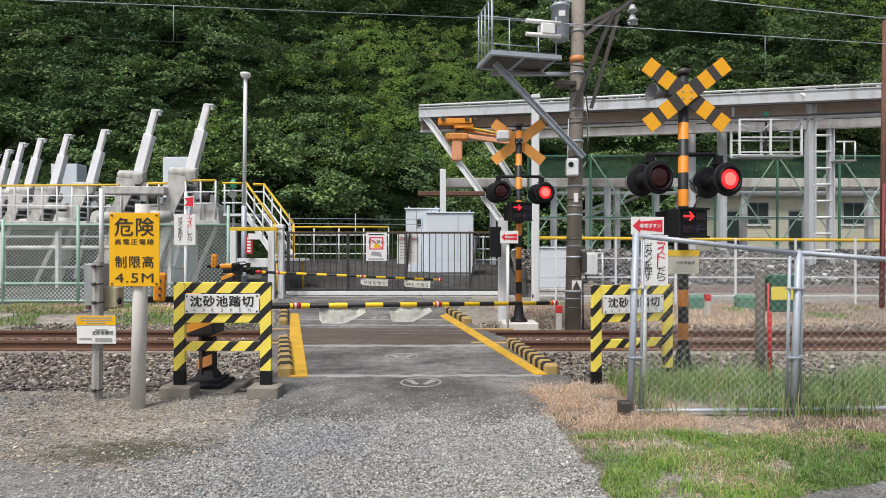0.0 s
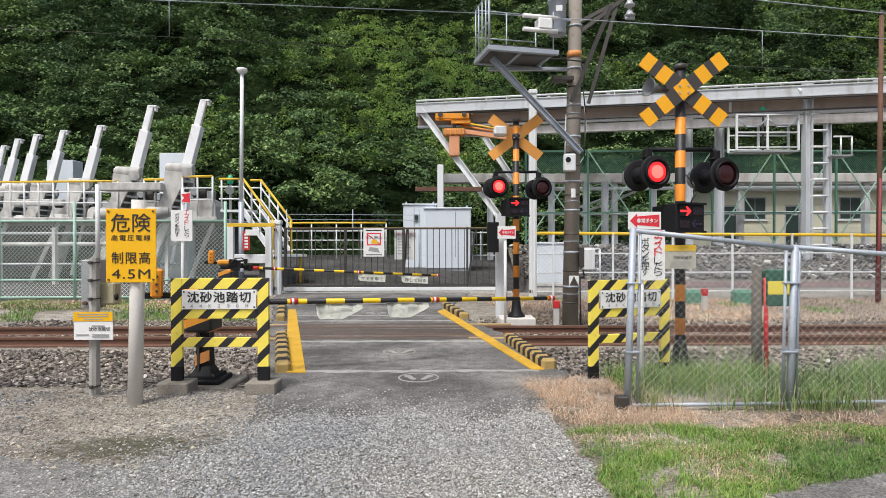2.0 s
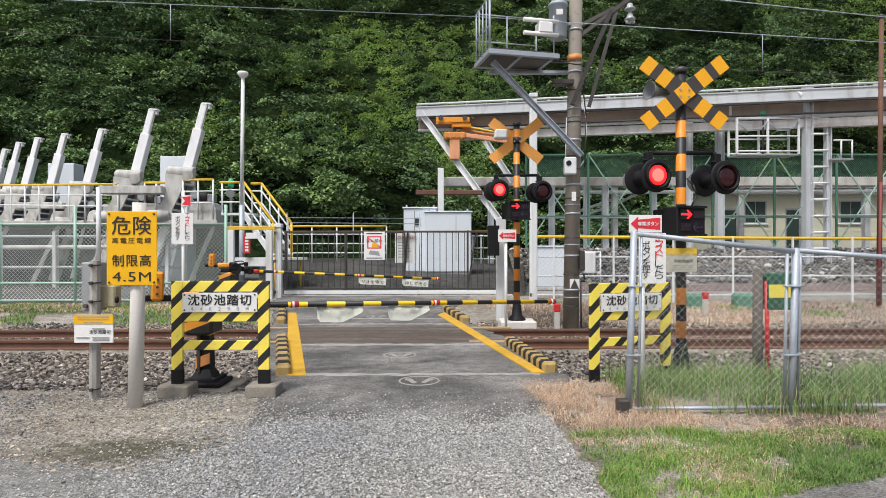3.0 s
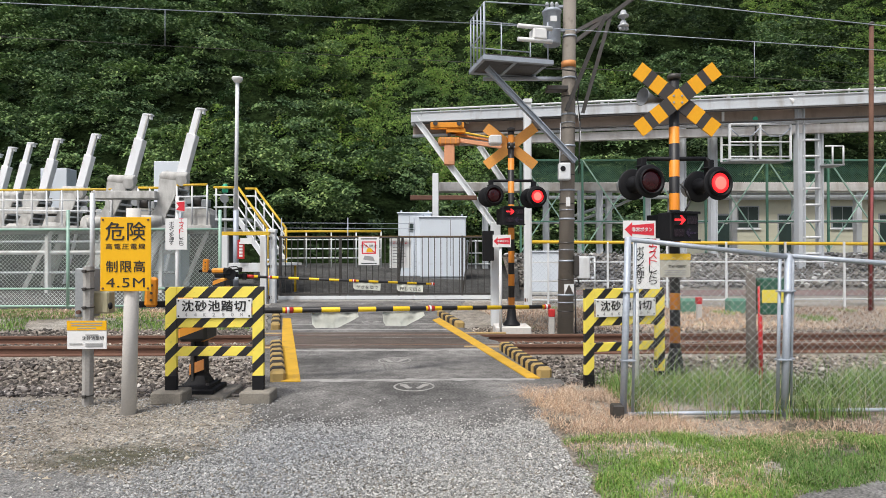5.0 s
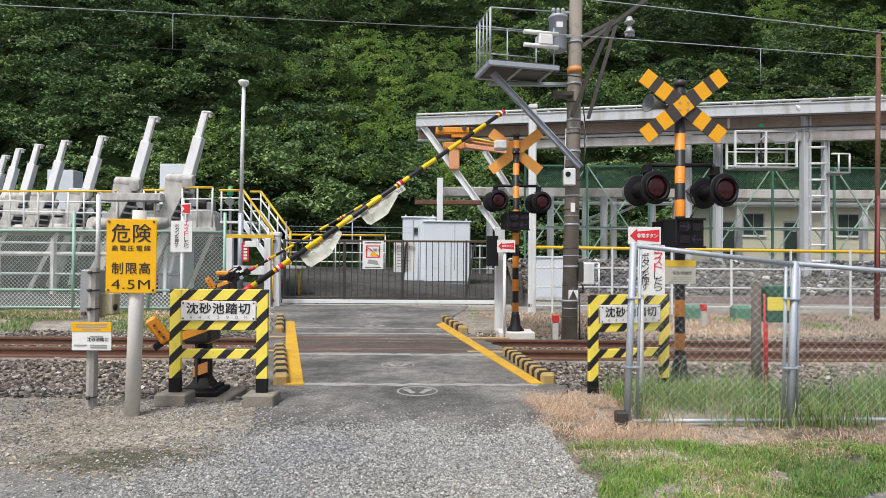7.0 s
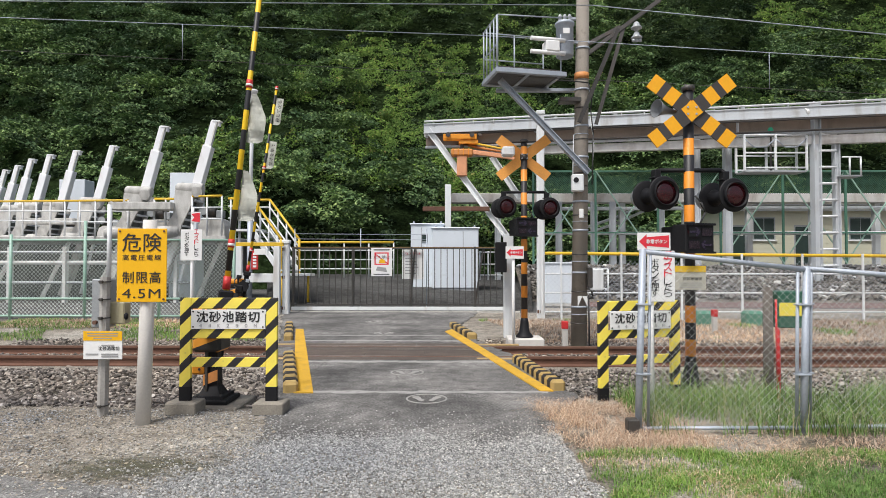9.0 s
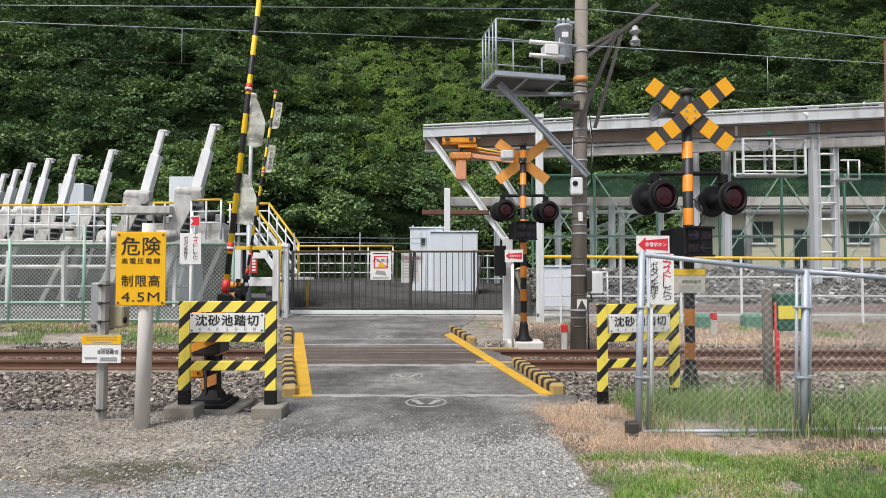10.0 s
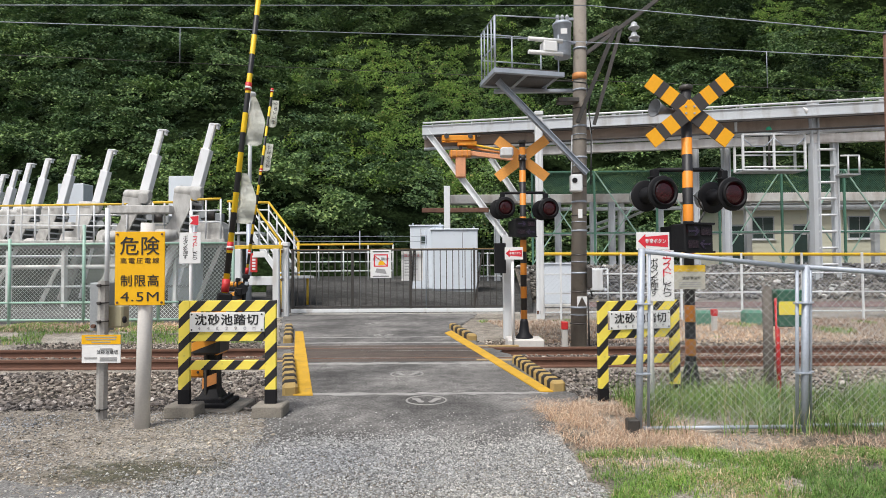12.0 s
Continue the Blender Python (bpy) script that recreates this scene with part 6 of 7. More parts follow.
def stairs():
    e = thing("yard_stairs", (0, 0, 0), "white steel stairs with yellow handrails", "stairs")
    a, b, side = Vector((-6.67, 21.0, 2.65)), Vector((-5.25, 19.6, 1.17)), Vector((0.25, 0.2, 0))
    up = Vector((0, 0, 1.12))
    west = Vector((-0.85, 0.0, 0))
    for s in (-1, 1):
        o = side * s
        part("stringer", beam(a + o, b + o, 0.05, 0.22), M["white"], e)
        part("handrail", tube([a + o + up + west * (1 if s < 0 else 0.45), a + o + up, b + o + up, b + o - Vector((0, 0, 0.1))], 0.042, 8), M["yellow"], e, "yellow handrail")
        for h in (0.38, 0.76):
            part("mid_rail", tube([a + o + up * h + west * (1 if s < 0 else 0.45), a + o + up * h, b + o + up * h], 0.028, 8), M["white"], e)
        for k in range(4):
            c = a.lerp(b, k / 3.4) + o
            part("baluster", rod(c, c + up, 0.032, seg=8), M["white"], e)
        part("landing_post", rod(a + o + west * 0.9, a + o + west * 0.9 + up, 0.032, seg=8), M["white"], e)
    for k in range(9):
        c = a.lerp(b, (k + 0.5) / 9)
        part("tread", beam(c - side, c + side, 0.25, 0.035), M["grey"], e)
    part("landing", beam(a + west * 1.2, a + Vector((0.1, 0, 0)), 0.62, 0.08), M["white"], e)
    part("landing_leg", rod(a + west * 0.9 - Vector((0, 0, 2.65)), a + west * 0.9, 0.05, seg=8), M["white"], e)
    foot = b + Vector((0.25, -0.25, -0.06))
    part("foot_platform", beam(foot - side * 1.6, foot + side * 1.6, 0.7, 0.08), M["white"], e)
    for s in (-1.4, 1.4):
        part("platform_leg", rod(foot + side * s, (foot + side * s) * 1.0 - Vector((0, 0, foot.z)), 0.04, seg=8), M["yellow"], e)
    return e


stairs()
bc = thing("green_beacon", (-7.448, 21, 3.317), "green signal beacon with floodlight on the railing", "beacon")
part("stem", rod((0, 0, -0.6), (0, 0, 0.3), 0.05, seg=8), M["grey"], bc)
part("lens", lathe([(0.10, 0.3), (0.11, 0.5), (0.06, 0.6)], 14), M["green_glow"], bc, "green lens")
part("floodlight", lathe([(0.05, 0), (0.16, 0.12), (0.15, 0.14)], 12, m=Matrix.Translation((0.05, -0.1, 0.1)) @ pose(0, 0, 0, 110, 0, 0)), M["grey"], bc)



# ---- hillside woods ----
def spray_leaves(pads, density, size, seed):
    """Foliage: flat drooping sprays, each a lobed dome of small bent leaves. A pad is a centre, a radius and the way it faces."""
    g = np.random.default_rng(seed)
    c, r, nrm = np.array([p[0] for p in pads]), np.array([p[1] for p in pads]), np.array([p[2] for p in pads])
    nrm /= np.linalg.norm(nrm, axis=1)[:, None]
    k = np.repeat(np.arange(len(pads)), (density * r * r + 5).astype(int))
    n = len(k)
    c, r, nrm, phase = c[k], r[k], nrm[k], g.uniform(0, 6.28, len(pads))[k]
    t1 = np.cross(nrm, np.array([0.0, 0.13, 1.0]))
    t1 /= np.linalg.norm(t1, axis=1)[:, None]
    t2 = np.cross(nrm, t1)
    rho, ang = np.sqrt(g.uniform(size=n)), g.uniform(0, 6.28, n)
    reach = r * rho * (1 + 0.30 * np.sin(3 * ang + phase) + 0.16 * np.sin(5 * ang - phase))
    p = c + t1 * (reach * np.cos(ang))[:, None] + t2 * (reach * np.sin(ang))[:, None] + nrm * (r * (g.normal(scale=0.09, size=n) - 0.32 * rho * rho))[:, None]
    d = nrm + g.normal(scale=0.36, size=(n, 3))
    d /= np.linalg.norm(d, axis=1)[:, None]
    t = np.cross(d, g.normal(size=(n, 3)))
    t /= np.linalg.norm(t, axis=1)[:, None]
    b = np.cross(d, t)
    s = (size * g.uniform(0.55, 1.4, n))[:, None]
    droop = d * s * 0.22
    v = np.stack([p - t * s * 0.5 - droop * 0.6, p - b * s * 0.27, p + t * s * 0.5 - droop, p + b * s * 0.27], 1).reshape(-1, 3)
    q = np.arange(n)[:, None] * 4
    return v, np.concatenate([q + [[0, 1, 2]], q + [[0, 2, 3]]], 0)


def crown(g, c, r, count, spread):
    """A tree's sprays, in tiers over its outer side, each sloping outwards."""
    pads = []
    for k in range(count):
        d = Vector(g.normal(size=3)).normalized()
        if d.z < -0.45 or d.y > 0.55:
            continue
        q = g.uniform(0.62, 1.08)
        pads.append(((c[0] + d.x * r[0] * q, c[1] + d.y * r[1] * q, c[2] + d.z * r[2] * q), spread * g.uniform(0.55, 1.25),
                     (d.x * 0.45 + g.normal(scale=0.12), d.y * 0.45 - 0.08 + g.normal(scale=0.12), 1.0)))
    return pads


def swell(x, y, cx, cy, rx, ry):
    return math.exp(-((x - cx) / rx) ** 2 - ((y - cy) / ry) ** 2)


def woods():
    g = np.random.default_rng(7)
    sets = {"leaf": [], "dark_leaf": [], "vine": []}
    taken = []
    for k in range(5200):
        y = 36.5 + 40 * g.uniform() ** 0.9
        x = g.uniform(-1, 1) * (y * 0.82 + 3)
        z = hill_height(x, y)
        lush = noise.noise((x * 0.09, y * 0.12, 3.3)) * 0.5 + 0.3 * noise.noise((x * 0.25, y * 0.25, 8.1))
        lush += 0.85 * swell(x, y, -1, 53, 9, 10) + 0.8 * swell(x, y, 44, 60, 7, 9) - 0.35
        # gloom picks the crowns that get the shade-coloured leaves
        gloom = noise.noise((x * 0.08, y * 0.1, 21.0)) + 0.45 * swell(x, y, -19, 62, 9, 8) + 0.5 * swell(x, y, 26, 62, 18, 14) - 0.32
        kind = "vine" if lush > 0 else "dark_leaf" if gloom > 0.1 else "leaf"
        r = {"vine": g.uniform(0.9, 2.0), "leaf": g.uniform(1.7, 3.9), "dark_leaf": g.uniform(2.2, 4.6)}[kind] * (1 + (y - 36) * 0.008)
        if z < 0.1 or any(abs(x - a) < 6 and (x - a) ** 2 + (y - b) ** 2 < (0.60 * (r + c)) ** 2 for a, b, c in taken):
            continue
        taken.append((x, y, r))
        if kind == "vine":
            for j in range(int(9 * r)):
                dx, dy = g.normal(scale=r * 0.7), g.normal(scale=r * 0.6)
                sets[kind].append(((x + dx, y + dy - 0.3, hill_height(x + dx, y + dy) + g.uniform(0.2, 1.1) * r * 0.8), g.uniform(0.4, 0.85), (g.normal(scale=0.3), -0.75, 0.75 + g.normal(scale=0.2))))
        else:
            tall = r * g.uniform(0.85, 1.25)
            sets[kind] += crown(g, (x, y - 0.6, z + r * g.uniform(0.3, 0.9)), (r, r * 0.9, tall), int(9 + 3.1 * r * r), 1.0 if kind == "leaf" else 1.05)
    # low sprays in the shade-coloured leaves darken the gaps between crowns
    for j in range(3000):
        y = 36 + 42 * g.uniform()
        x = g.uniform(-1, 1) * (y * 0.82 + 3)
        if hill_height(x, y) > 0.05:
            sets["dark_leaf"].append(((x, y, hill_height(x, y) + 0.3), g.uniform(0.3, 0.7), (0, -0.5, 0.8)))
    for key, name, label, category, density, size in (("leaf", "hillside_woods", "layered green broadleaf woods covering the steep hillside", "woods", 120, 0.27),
                                                     ("dark_leaf", "shady_woods", "hillside trees and undergrowth, darker green with shade put into the colour", "woods", 95, 0.28),
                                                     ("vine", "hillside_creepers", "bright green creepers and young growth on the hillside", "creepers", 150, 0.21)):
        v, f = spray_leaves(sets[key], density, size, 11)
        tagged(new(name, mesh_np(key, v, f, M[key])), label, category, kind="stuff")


woods()


# ---- ballast, gravel and grass ----
def road_x(y, edge):
    a, b = ((-1.80, 6.5), (-3.55, 13.0)) if edge < 0 else ((1.42, 6.5), (0.2, 13.0))
    return a[0] + (b[0] - a[0]) * (y - a[1]) / (b[1] - a[1])


def strew(n, x0, x1, y0, y1, seed, keep):
    g = np.random.default_rng(seed)
    p = np.stack([g.uniform(x0, x1, n), g.uniform(y0, y1, n)], 1)
    p = np.array([q for q in p if keep(q[0], q[1])])
    return np.column_stack([p, [ground_height(x, y) for x, y in p]]), g


def ballast():
    def keep(x, y):
        if road_x(y, -1) - 0.25 < x < road_x(y, 1) + 0.25:
            return False
        if abs(y - NEAR_RAIL) < 0.06 or abs(y - FAR_RAIL) < 0.06:
            return False
        edge = 6.15 + 0.25 * noise.noise((x * 1.5, 0, 0))
        return edge < y < 12.2 and not (x > 1.5 and y < 6.9 + 0.2 * noise.noise((x * 2, 3, 0)))
    p, g = strew(58000, -8.6, 9.2, 5.9, 12.2, 3, keep)
    s = g.uniform(0.026, 0.062, len(p)) * np.where(g.uniform(size=len(p)) < 0.03, 1.7, 1)
    p[:, 2] += g.uniform(-0.035, 0.02, len(p)) - np.where((p[:, 1] > 8.95) & (p[:, 1] < NEAR_RAIL), 0.05, 0)
    v, f = scatter(ICO_V, ICO_F, p, s, 5, jitter=0.5)
    tagged(new("ballast", mesh_np("ballast", v, f, M["stone"])), "coarse grey and brown crushed stone ballast", "ballast", kind="stuff")


def gravel():
    g0 = random.Random(77)

    def keep(x, y):
        left = -2.0 + 0.34 * (y - 3.3) + 0.3 * noise.noise((y * 2, x, 1))
        right = 0.95 + 0.1 * noise.noise((y * 3, 0, 2))
        edge = 4.95 + 0.2 * noise.noise((x * 1.7, 0, 9))
        if x > right:
            return False
        out = max(left - x, y - edge, 0)
        if out == 0:
            return True
        return g0.random() < 0.7 * math.exp(-out * 5.5) + (0.05 + 0.22 * max(0, noise.noise((x * 1.1, y * 1.1, 4))) if x < -1.55 else 0.004)
    p, g = strew(170000, -4.6, 1.1, 2.75, 5.95, 8, keep)
    s = g.uniform(0.008, 0.021, len(p)) * np.where(g.uniform(size=len(p)) < 0.05, 1.7, 1)
    p[:, 2] += g.uniform(-0.005, 0.006, len(p)) + 0.0015
    v, f = scatter(OCT_V, OCT_F, p, s, 6, squash=(1, 1, 0.7))
    tagged(new("gravel", mesh_np("gravel", v, f, M["gravel"])), "loose pale grey gravel over the approach road", "gravel", kind="stuff")


def pebbles():
    """Small brown and pale stones trodden into the bare earth."""
    def keep(x, y):
        return x < -1.3 - 0.25 * (y - 4.4) and noise.noise((x * 0.9, y * 1.1, 14)) > -0.25
    p, g = strew(9500, -7.5, -1.2, 3.2, 6.2, 61, keep)
    s = g.uniform(0.008, 0.026, len(p)) * np.where(g.uniform(size=len(p)) < 0.05, 2.0, 1)
    v, f = scatter(OCT_V, OCT_F, p, s, 62, squash=(1, 1, 0.6), jitter=0.35)
    tagged(new("pebbles", mesh_np("pebbles", v, f, M["pebble"])), "small brown and pale stones in the bare earth", "gravel", kind="stuff")


M["pebble"] = islands("earth_pebbles", [(0, (0.12, 0.105, 0.09)), (0.4, (0.25, 0.22, 0.18)), (0.85, (0.42, 0.37, 0.30)), (1, (0.66, 0.60, 0.52))], 0.9, 0.2)
M["grey_grit"] = ground_mix("compacted_grey_grit", [(0.3, (0.17, 0.165, 0.155)), (0.7, (0.29, 0.285, 0.275))], 1.1, 55, 0.8, 0.012)
sheet("grit_patch", ragged([(-8, 2.2), (-1.7, 2.2), (-1.62, 3.3), (-2.1, 3.85), (-2.9, 4.05), (-8, 4.1)], 0.12, 0.05, 21), 0.002, 0.05, M["grey_grit"], "compacted grey grit beside the gravel road", "pavement")
sheet("grit_patch", ragged([(1.7, 2.2), (7, 2.2), (7, 4.1), (2.9, 3.72), (1.95, 3.42)], 0.12, 0.04, 22), 0.002, 0.05, M["grey_grit"], "grey grit along the grass verge", "pavement")


def grass():
    g0 = random.Random(5)

    def lawn(x, y):
        lim = 0.98 + 0.12 * noise.noise((y * 3, 0, 2))
        near = 3.0 if x < 1.85 + 0.1 * noise.noise((x * 3, y, 0)) else 3.40 + 0.33 * (x - 1.9) + 0.08 * noise.noise((x * 4, 0, 3))
        if not (x > lim and near < y < 4.65 + 0.2 * noise.noise((x * 1.5, 5, 5))):
            return False
        cover = noise.noise((x * 1.7, y * 2.2, 7)) + 0.6 * noise.noise((x * 5, y * 5, 2))
        return g0.random() < min(1, max(0.10, 0.92 + cover * 1.7))
    p, g = strew(95000, 0.8, 5.2, 2.9, 4.95, 12, lawn)
    p[:, 2] -= 0.012
    clump = np.array([1.0 + 1.1 * max(0, noise.noise((x * 3.1, y * 3.6, 77)) + 0.1) for x, y, z in p])
    v, f = blades(p, 0.047 * clump, 0.0047, 0.95, 13)
    tagged(new("lawn_grass", mesh_np("lawn_grass", v, f, M["grass"])), "short patchy green grass verge", "grass", kind="stuff")

    def tall(x, y):
        return x > 1.75 and y < 6.8 and g0.random() < 0.55 + noise.noise((x * 1.6, y * 1.6, 21)) * 1.4
    p, g = strew(15000, 1.7, 6.0, 5.02, 6.8, 14, tall)
    v, f = blades(p, 0.25, 0.0055, 0.9, 15)
    tagged(new("tall_grass", mesh_np("tall_grass", v, f, M["tall_grass"])), "tall green grass behind the wire fence", "grass", kind="stuff")

    def dry(x, y):
        return x > 0.98 + 0.25 * noise.noise((y * 3, 1, 1)) and y > 3.5 + 0.33 * (x - 1.9) and g0.random() < (0.5 if y > 4.3 else 0.0) + noise.noise((x * 1.3, y * 1.8, 31)) * 1.3
    p, g = strew(42000, 0.9, 5.6, 3.5, 6.6, 16, dry)
    p = p[(p[:, 1] < 5.5) | (p[:, 0] < 2.1)]
    p[:, 2] -= 0.008
    v, f = blades(p, 0.05, 0.004, 2.2, 17)
    tagged(new("dry_grass", mesh_np("dry_grass", v, f, M["dry"])), "dead straw-coloured grass by the fence", "grass", kind="stuff")

    def heap(x, y):
        return noise.noise((x * 2.2, y * 2.2, 51)) > -0.25 and x > 0.86 + 0.10 * abs(6.0 - y) + 0.25 * noise.noise((y * 4, x * 2, 9))
    p, g = strew(8500, 0.6, 2.1, 4.7, 6.6, 34, heap)
    v, f = blades(p, 0.095, 0.003, 2.5, 35)
    tagged(new("straw_heap", mesh_np("straw_heap", v, f, M["dry"])), "reddish dead grass heaped beside the road", "grass", kind="stuff")
    p, g = strew(900, 1.8, 6.0, 5.2, 6.8, 36, tall)
    v, f = blades(p, 0.46, 0.007, 0.5, 37)
    tagged(new("grass_stalks", mesh_np("grass_stalks", v, f, M["tall_grass"])), "long grass stalks behind the wire fence", "grass", kind="stuff")

    def verge(x, y):
        return (x < road_x(y, -1) - 0.5 or x > road_x(y, 1) + 1.0) and noise.noise((x * 0.8, y * 0.8, 41)) > (-0.15 if x < 0 else 0.30)
    p, g = strew(38000, -11, 12, 12.0, 15.4, 18, verge)
    v, f = blades(p, 0.085, 0.014, 0.9, 19)
    tagged(new("verge_grass", mesh_np("verge_grass", v, f, M["grass"])), "low weeds beyond the track", "grass", kind="stuff")

    def straw(x, y):
        return (x > road_x(y, 1) + 1.2 or (x < road_x(y, -1) - 0.6 and y > 13.6)) and noise.noise((x * 0.8, y * 0.8, 41)) < 0.4
    p, g = strew(46000, -11, 13, 11.8, 15.4, 28, straw)
    v, f = blades(p, 0.075, 0.012, 1.5, 29)
    tagged(new("dry_verge_grass", mesh_np("dry_verge_grass", v, f, M["dry"])), "dead brown weeds beyond the track", "grass", kind="stuff")


def rubble():
    """Loose stone bank with pale debris in front of the works building."""
    g = np.random.default_rng(31)
    n = 7000
    u, x = g.uniform(0, 1, n), g.uniform(3.2, 26, n)
    p = np.stack([x, 23.6 + 4.2 * u - x * 0.06, 0.15 + 1.15 * np.minimum(1, u * 1.4) + g.uniform(-0.1, 0.1, n)], 1)
    v, f = scatter(ICO_V, ICO_F, p, g.uniform(0.08, 0.28, n), 32)
    tagged(new("rubble_bank", mesh_np("rubble_bank", v, f, M["rubble"])), "bank of grey rubble stones and pale debris", "rubble", kind="stuff")


M["rubble"] = islands("rubble_stones", [(0, (0.06, 0.057, 0.052)), (0.6, (0.15, 0.14, 0.13)), (0.93, (0.26, 0.25, 0.24)), (1, (0.62, 0.64, 0.66))], 0.9, 0.3)
bank = bmesh.new()
bank.faces.new([bank.verts.new(c) for c in ((3.0, 23.2, 0.0), (27, 21.8, 0.0), (27, 25.2, 1.25), (3.0, 26.4, 1.25))])
bank.faces.new([bank.verts.new(c) for c in ((3.0, 26.4, 1.25), (27, 25.2, 1.25), (30, 33.9, 1.3), (3.0, 33.9, 1.3))])
bmesh.ops.solidify(bank, geom=bank.faces[:], thickness=0.4)
alone("rubble_slope", bank, M["earth"], "earth bank under the rubble", "bank", "structure")
rubble()
ballast()
gravel()
pebbles()
grass()


# ---- road markings, deck and kerbs ----
def strip_on_road(name, pts, z, mat, label):
    sheet(name, pts, z, 0.013, mat, label, "road marking")


strip_on_road("yellow_edge_line", [(-1.75, 6.681), (-1.527, 6.681), (-3.228, 13.189), (-3.404, 13.189)], 0.0135, M["road_paint"], "worn yellow edge line along the crossing")
strip_on_road("yellow_edge_line", [(1.196, 6.801), (1.047, 6.801), (-0.073, 12.745), (0.076, 13.189)], 0.0135, M["road_paint"], "worn yellow edge line along the crossing")


def kerb_row(x0, y0, x1, y1, n, label):
    e = thing("kerb_row", (x0, y0, 0), label, "kerb", "striped kerb rows")
    run = Vector((x1 - x0, y1 - y0, 0))
    a = math.degrees(math.atan2(run.y, run.x)) - 90
    ln = run.length / n
    me = [mesh_of("kerb_block", box(-0.085, 0.085, 0.01, ln - 0.008, -0.2, 0.12, 0.03), m) for m in (M["kerb_yellow"], M["kerb_black"])]
    for k in range(n):
        ob = new("kerb_block", me[k % 2])
        ob.parent = e
        ob.matrix_basis = Matrix.Translation(run * k / n) @ pose(0, 0, 0, 0, 0, a)


M["kerb_yellow"] = surface("worn_kerb_yellow", (0.43, 0.30, 0.11), 0.85, var=0.2, big=6, dirt=(0.13, 0.10, 0.07), dirt_amount=0.8, piece=0.2)
M["kerb_black"] = surface("worn_kerb_black", (0.03, 0.026, 0.022), 0.85, var=0.3, big=6, dirt=(0.13, 0.11, 0.09), piece=0.2)
for (xa, ya), (xb, yb), n in (((1.267, 6.832), (1.026, 8.87), 17), ((0.483, 11.49), (0.105, 13.788), 9), ((-1.782, 6.681), (-2.478, 9.192), 13), ((-3.04, 11.235), (-3.738, 13.915), 7)):
    kerb_row(xa, ya, xb, yb, n, "row of worn yellow and black striped concrete kerb blocks")

# crossing deck boards between and beside the rails
M["deck_board"] = surface("dark_deck_timber", (0.11, 0.085, 0.07), 0.85, var=0.3, big=3, fine=50, bump=0.3, dirt=(0.18, 0.15, 0.12), dirt_amount=0.5, piece=0.3)
deck_bed = thing("crossing_deck", (0, 0, 0.0), "worn dark timber deck boards between the rails", "deck")
g = random.Random(4)
for y in (NEAR_RAIL - 0.22, NEAR_RAIL + 0.2, NEAR_RAIL + 0.42, NEAR_RAIL + 0.64, FAR_RAIL - 0.2, FAR_RAIL + 0.22):
    x0, x1 = road_x(y, -1) + 0.1, road_x(y, 1) - 0.1
    cuts = [x0, x0 + (x1 - x0) * g.uniform(0.3, 0.7), x1]
    for a, b in zip(cuts, cuts[1:]):
        part("board", box(a + 0.006, b - 0.006, y - 0.10, y + 0.10, -0.02, 0.006 + g.uniform(0, 0.004), 0.006), M["deck_board"], deck_bed)

# tan end boards where the deck meets the kerbs
M["end_board"] = surface("tan_painted_board", (0.42, 0.29, 0.13), 0.8, var=0.25, big=3, dirt=(0.2, 0.13, 0.08), dirt_amount=0.7)
for x, y, w in ((0.896, 10.72, 0.75), (0.808, 9.12, 0.75), (-2.634, 9.12, 0.5), (-2.908, 10.72, 0.5)):
    part("end_board", box(x - w / 2, x + w / 2, y - 0.06, y + 0.06, -0.03, 0.012, 0.005), M["end_board"], deck_bed)

# worn pale seams across the asphalt
M["seam"] = surface("pale_worn_seam", (0.36, 0.35, 0.335), 0.9, var=0.25, big=4, fine=70, bump=0.4, dirt=(0.15, 0.145, 0.14), dirt_amount=1.2)
for y, half, tilt in ((6.75, 0.05, 0.02), (8.85, 0.07, 0.0), (11.25, 0.06, 0.0), (12.1, 0.05, 0.03)):
    x0, x1 = road_x(y, -1) + 0.2, road_x(y, 1) - 0.25
    strip = ragged([(x0, y - half), (x1, y - half + tilt), (x1, y + half + tilt), (x0, y + half)], 0.1, 0.035, int(y * 10))
    sheet("road_seam", strip, 0.003, 0.003, M["seam"], "pale worn seam across the asphalt", "road marking")

# painted rings on the road
SOLE = [(0.0, -0.115), (0.03, -0.10), (0.035, -0.03), (0.03, 0.0), (0.048, 0.06), (0.035, 0.11), (0.0, 0.125), (-0.03, 0.10), (-0.035, 0.04), (-0.022, -0.02), (-0.03, -0.09)]
for (x, y), r in (((-0.24, 6.427), 0.225), ((-0.557, 7.983), 0.225), ((-1.36, 12.5), 0.21), ((-1.88, 14.95), 0.21)):
    ring = lathe([(r - 0.022, 0.0), (r - 0.022, 0.004), (r, 0.004), (r, 0.0)], 40, caps=False)
    for sx in (-1, 1):
        ring = prism([(sx * a, b) for a, b in SOLE], 0.004, bm=ring, m=pose(0.085 * sx, 0, 0.004, -90, 0, 0) @ pose(0, 0, 0, 0, 24 * sx, 0))
    alone("painted_ring", ring, M["road_white"], "worn white stop mark ring painted on the asphalt", "road marking", "structure", at=(x, y, 0.001), group="painted marks")

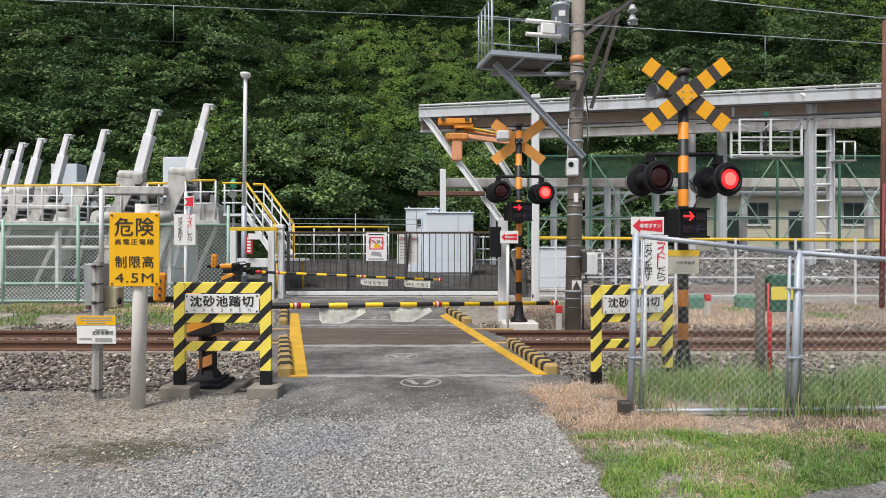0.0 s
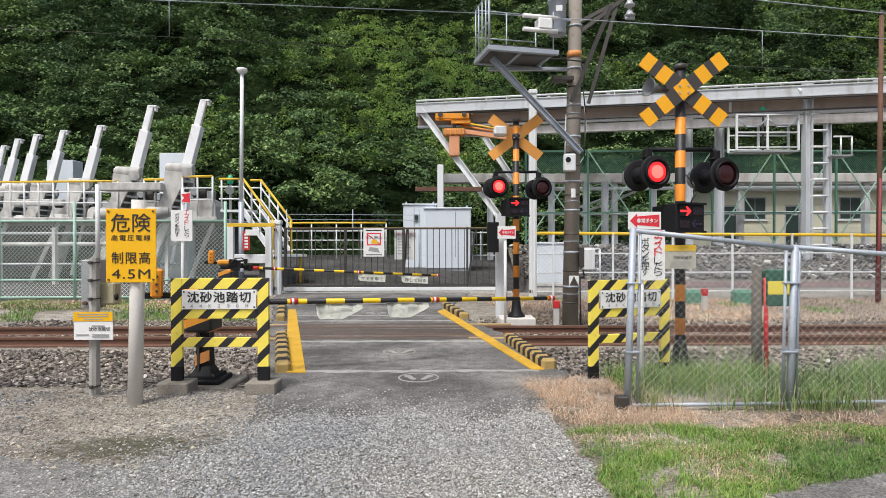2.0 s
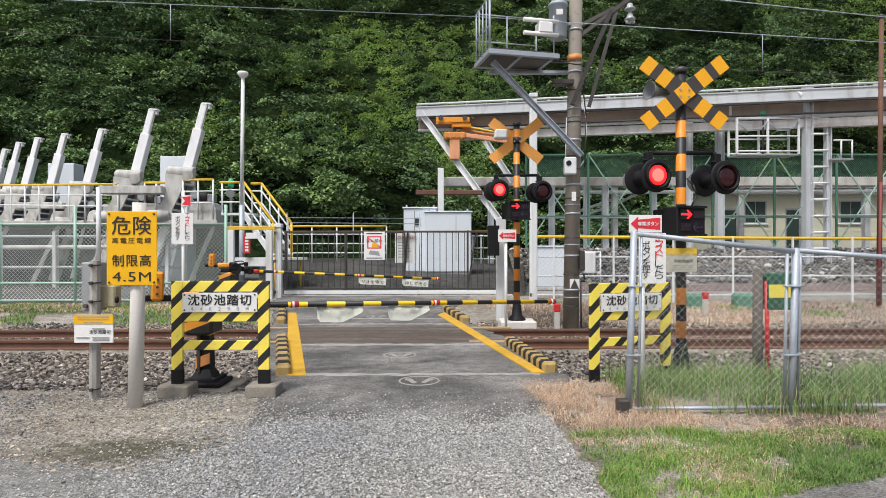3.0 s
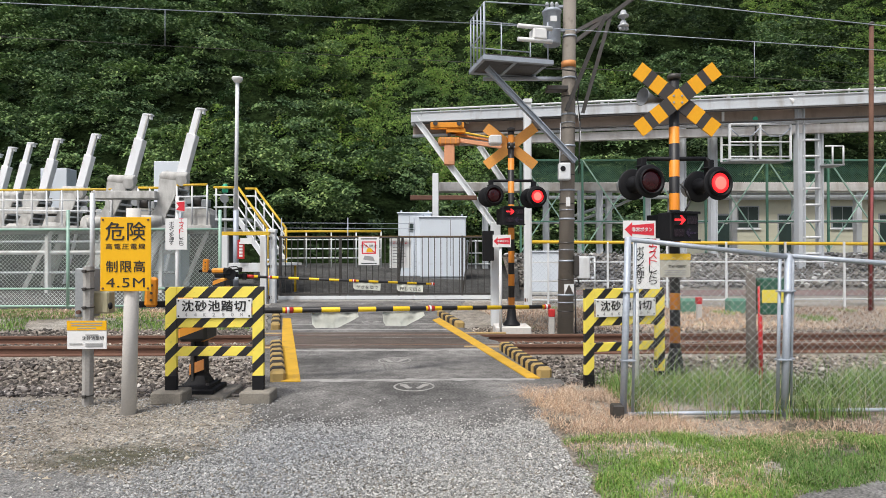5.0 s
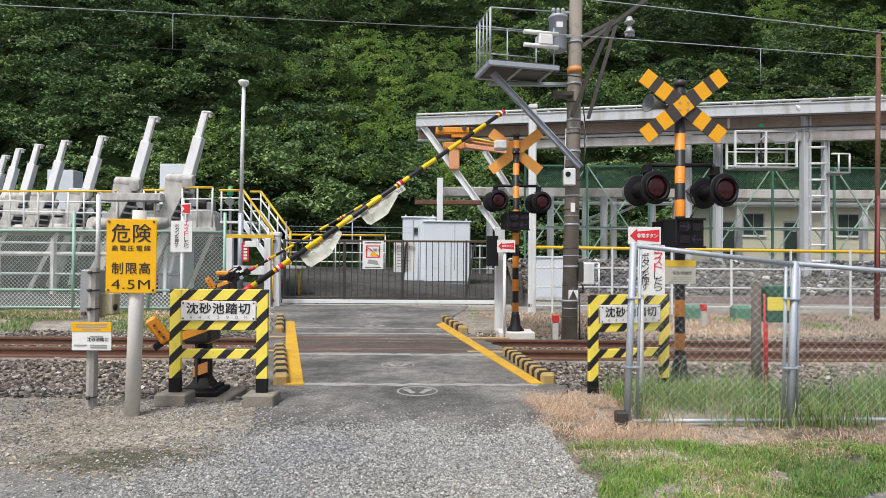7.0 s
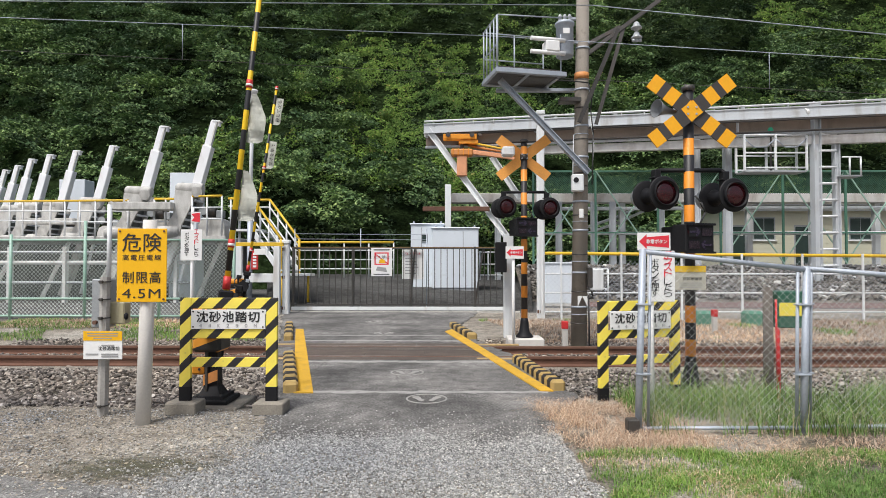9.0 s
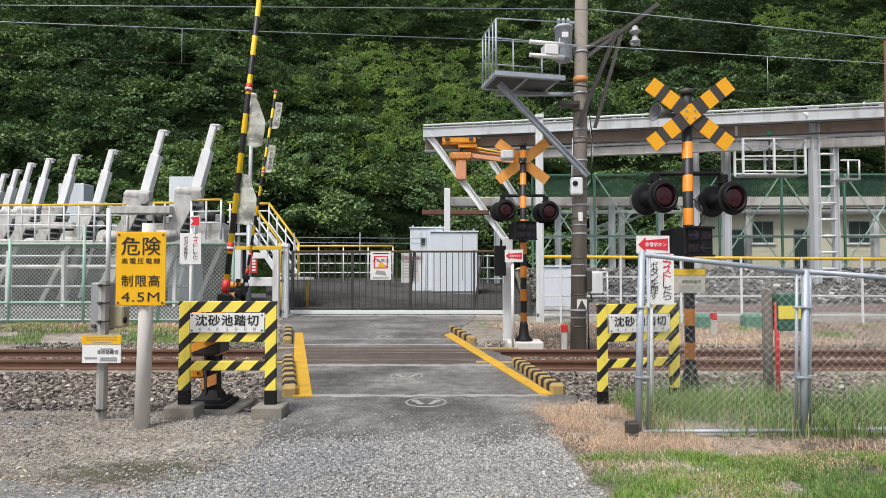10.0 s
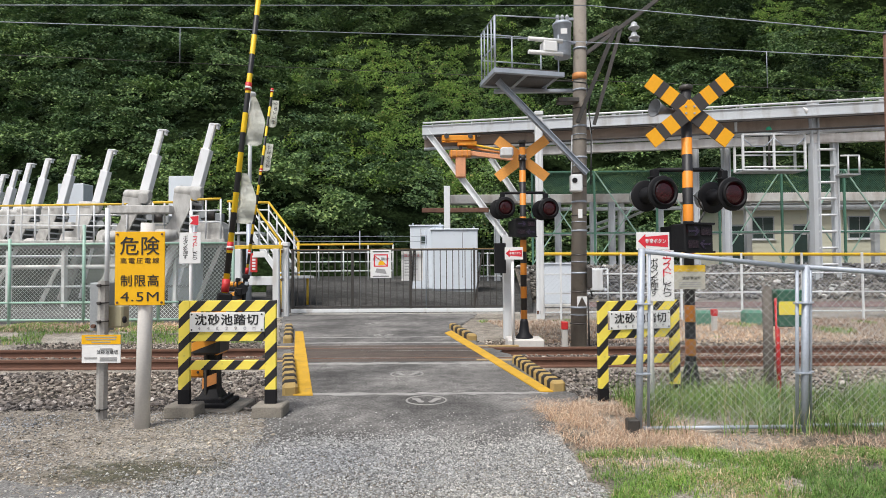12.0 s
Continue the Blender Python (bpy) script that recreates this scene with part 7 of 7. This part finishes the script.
# damp dark patch on the earth
m, n, l, b = nodes_of("damp_earth")
tc = n.new("ShaderNodeTexCoord")
reach = n.new("ShaderNodeVectorMath")
reach.operation = "LENGTH"
l.new(tc.outputs["Object"], reach.inputs[0])
wet = n.new("ShaderNodeMath")
wet.operation = "MULTIPLY_ADD"
l.new(noise_node(n, l, 4, 9), wet.inputs[0])
wet.inputs[1].default_value = 1.15
shrink = n.new("ShaderNodeMath")
shrink.operation = "MULTIPLY"
shrink.inputs[1].default_value = 0.45
l.new(reach.outputs["Value"], shrink.inputs[0])
l.new(shrink.outputs[0], wet.inputs[2])
l.new(ramp_node(n, l, wet.outputs[0], [(0.62, (0.75,) * 3), (0.95, (0, 0, 0))]), b.inputs["Alpha"])
l.new(ramp_node(n, l, noise_node(n, l, 30, 6), [(0.3, (0.05, 0.05, 0.03)), (0.7, (0.13, 0.125, 0.075))]), b.inputs["Base Color"])
b.inputs["Roughness"].default_value = 0.55
damp = bmesh.new()
bmesh.ops.create_circle(damp, cap_ends=True, segments=32, radius=1.0)
dp = alone("damp_patch", damp, m, "damp mossy patch on the bare earth", "ground patch", "structure")
dp.matrix_basis = Matrix.Translation((-2.251, 4.25, 0.005)) @ Matrix.Diagonal((0.85, 0.36, 1, 1))

# box on stake by the track
sb = thing("track_box", (3.70, 6.9, -0.1), "green box with yellow panel on red and timber stakes", "box")
part("timber_stake", rod((0, 0, -0.2), (0, 0, 1.193 + 0.1), 0.058, 0.052, 12), M["wood"], sb)
part("red_stake", rod((0.1, -0.03, 0), (0.09, -0.03, 1.15), 0.024, seg=10), M["red"], sb, "red painted steel stake")
part("case", box(0.08, 0.38, -0.09, 0.1, 0.724 + 0.1, 1.147 + 0.1, 0.015), M["dark_green"], sb)
part("yellow_panel", box(0.083, 0.377, -0.097, -0.085, 0.863 + 0.1, 1.015 + 0.1, 0.002), M["lemon"], sb, "yellow panel")

plate2 = thing("contact_plate", (2.817, 6.95, 0), "pale crossing contact plate with yellow heading on the signal mast", "sign")
pz0, pz1 = 1.158, 1.437
pl = part("plate", box(-0.19, 0.19, -0.01, 0, pz0, pz1, 0.002), M["old_plate"] if "old_plate" in M else M.setdefault("old_plate", surface("aged_white_plate", (0.45, 0.43, 0.36), 0.6, var=0.1)), plate2)
part("heading", box(-0.19, 0.19, -0.014, -0.011, pz1 - 0.075, pz1), M["yellow"], pl)
letter("plate_name", "沈砂池踏切", 0.03, -0.012, pz0 + 0.13, 0.22, 0.04, M["ink"], pl, 1.1)
for k in range(3):
    part("writing_bar", box(-0.12, 0.14, -0.014, -0.011, pz0 + 0.025 + 0.025 * k, pz0 + 0.033 + 0.025 * k), M["grey_ink"], pl)



def motions():
    for arm, rows in ARMS:
        walk(arm, rows)
    for disc, rows in FLIPS:
        walk(disc, rows)


motions()
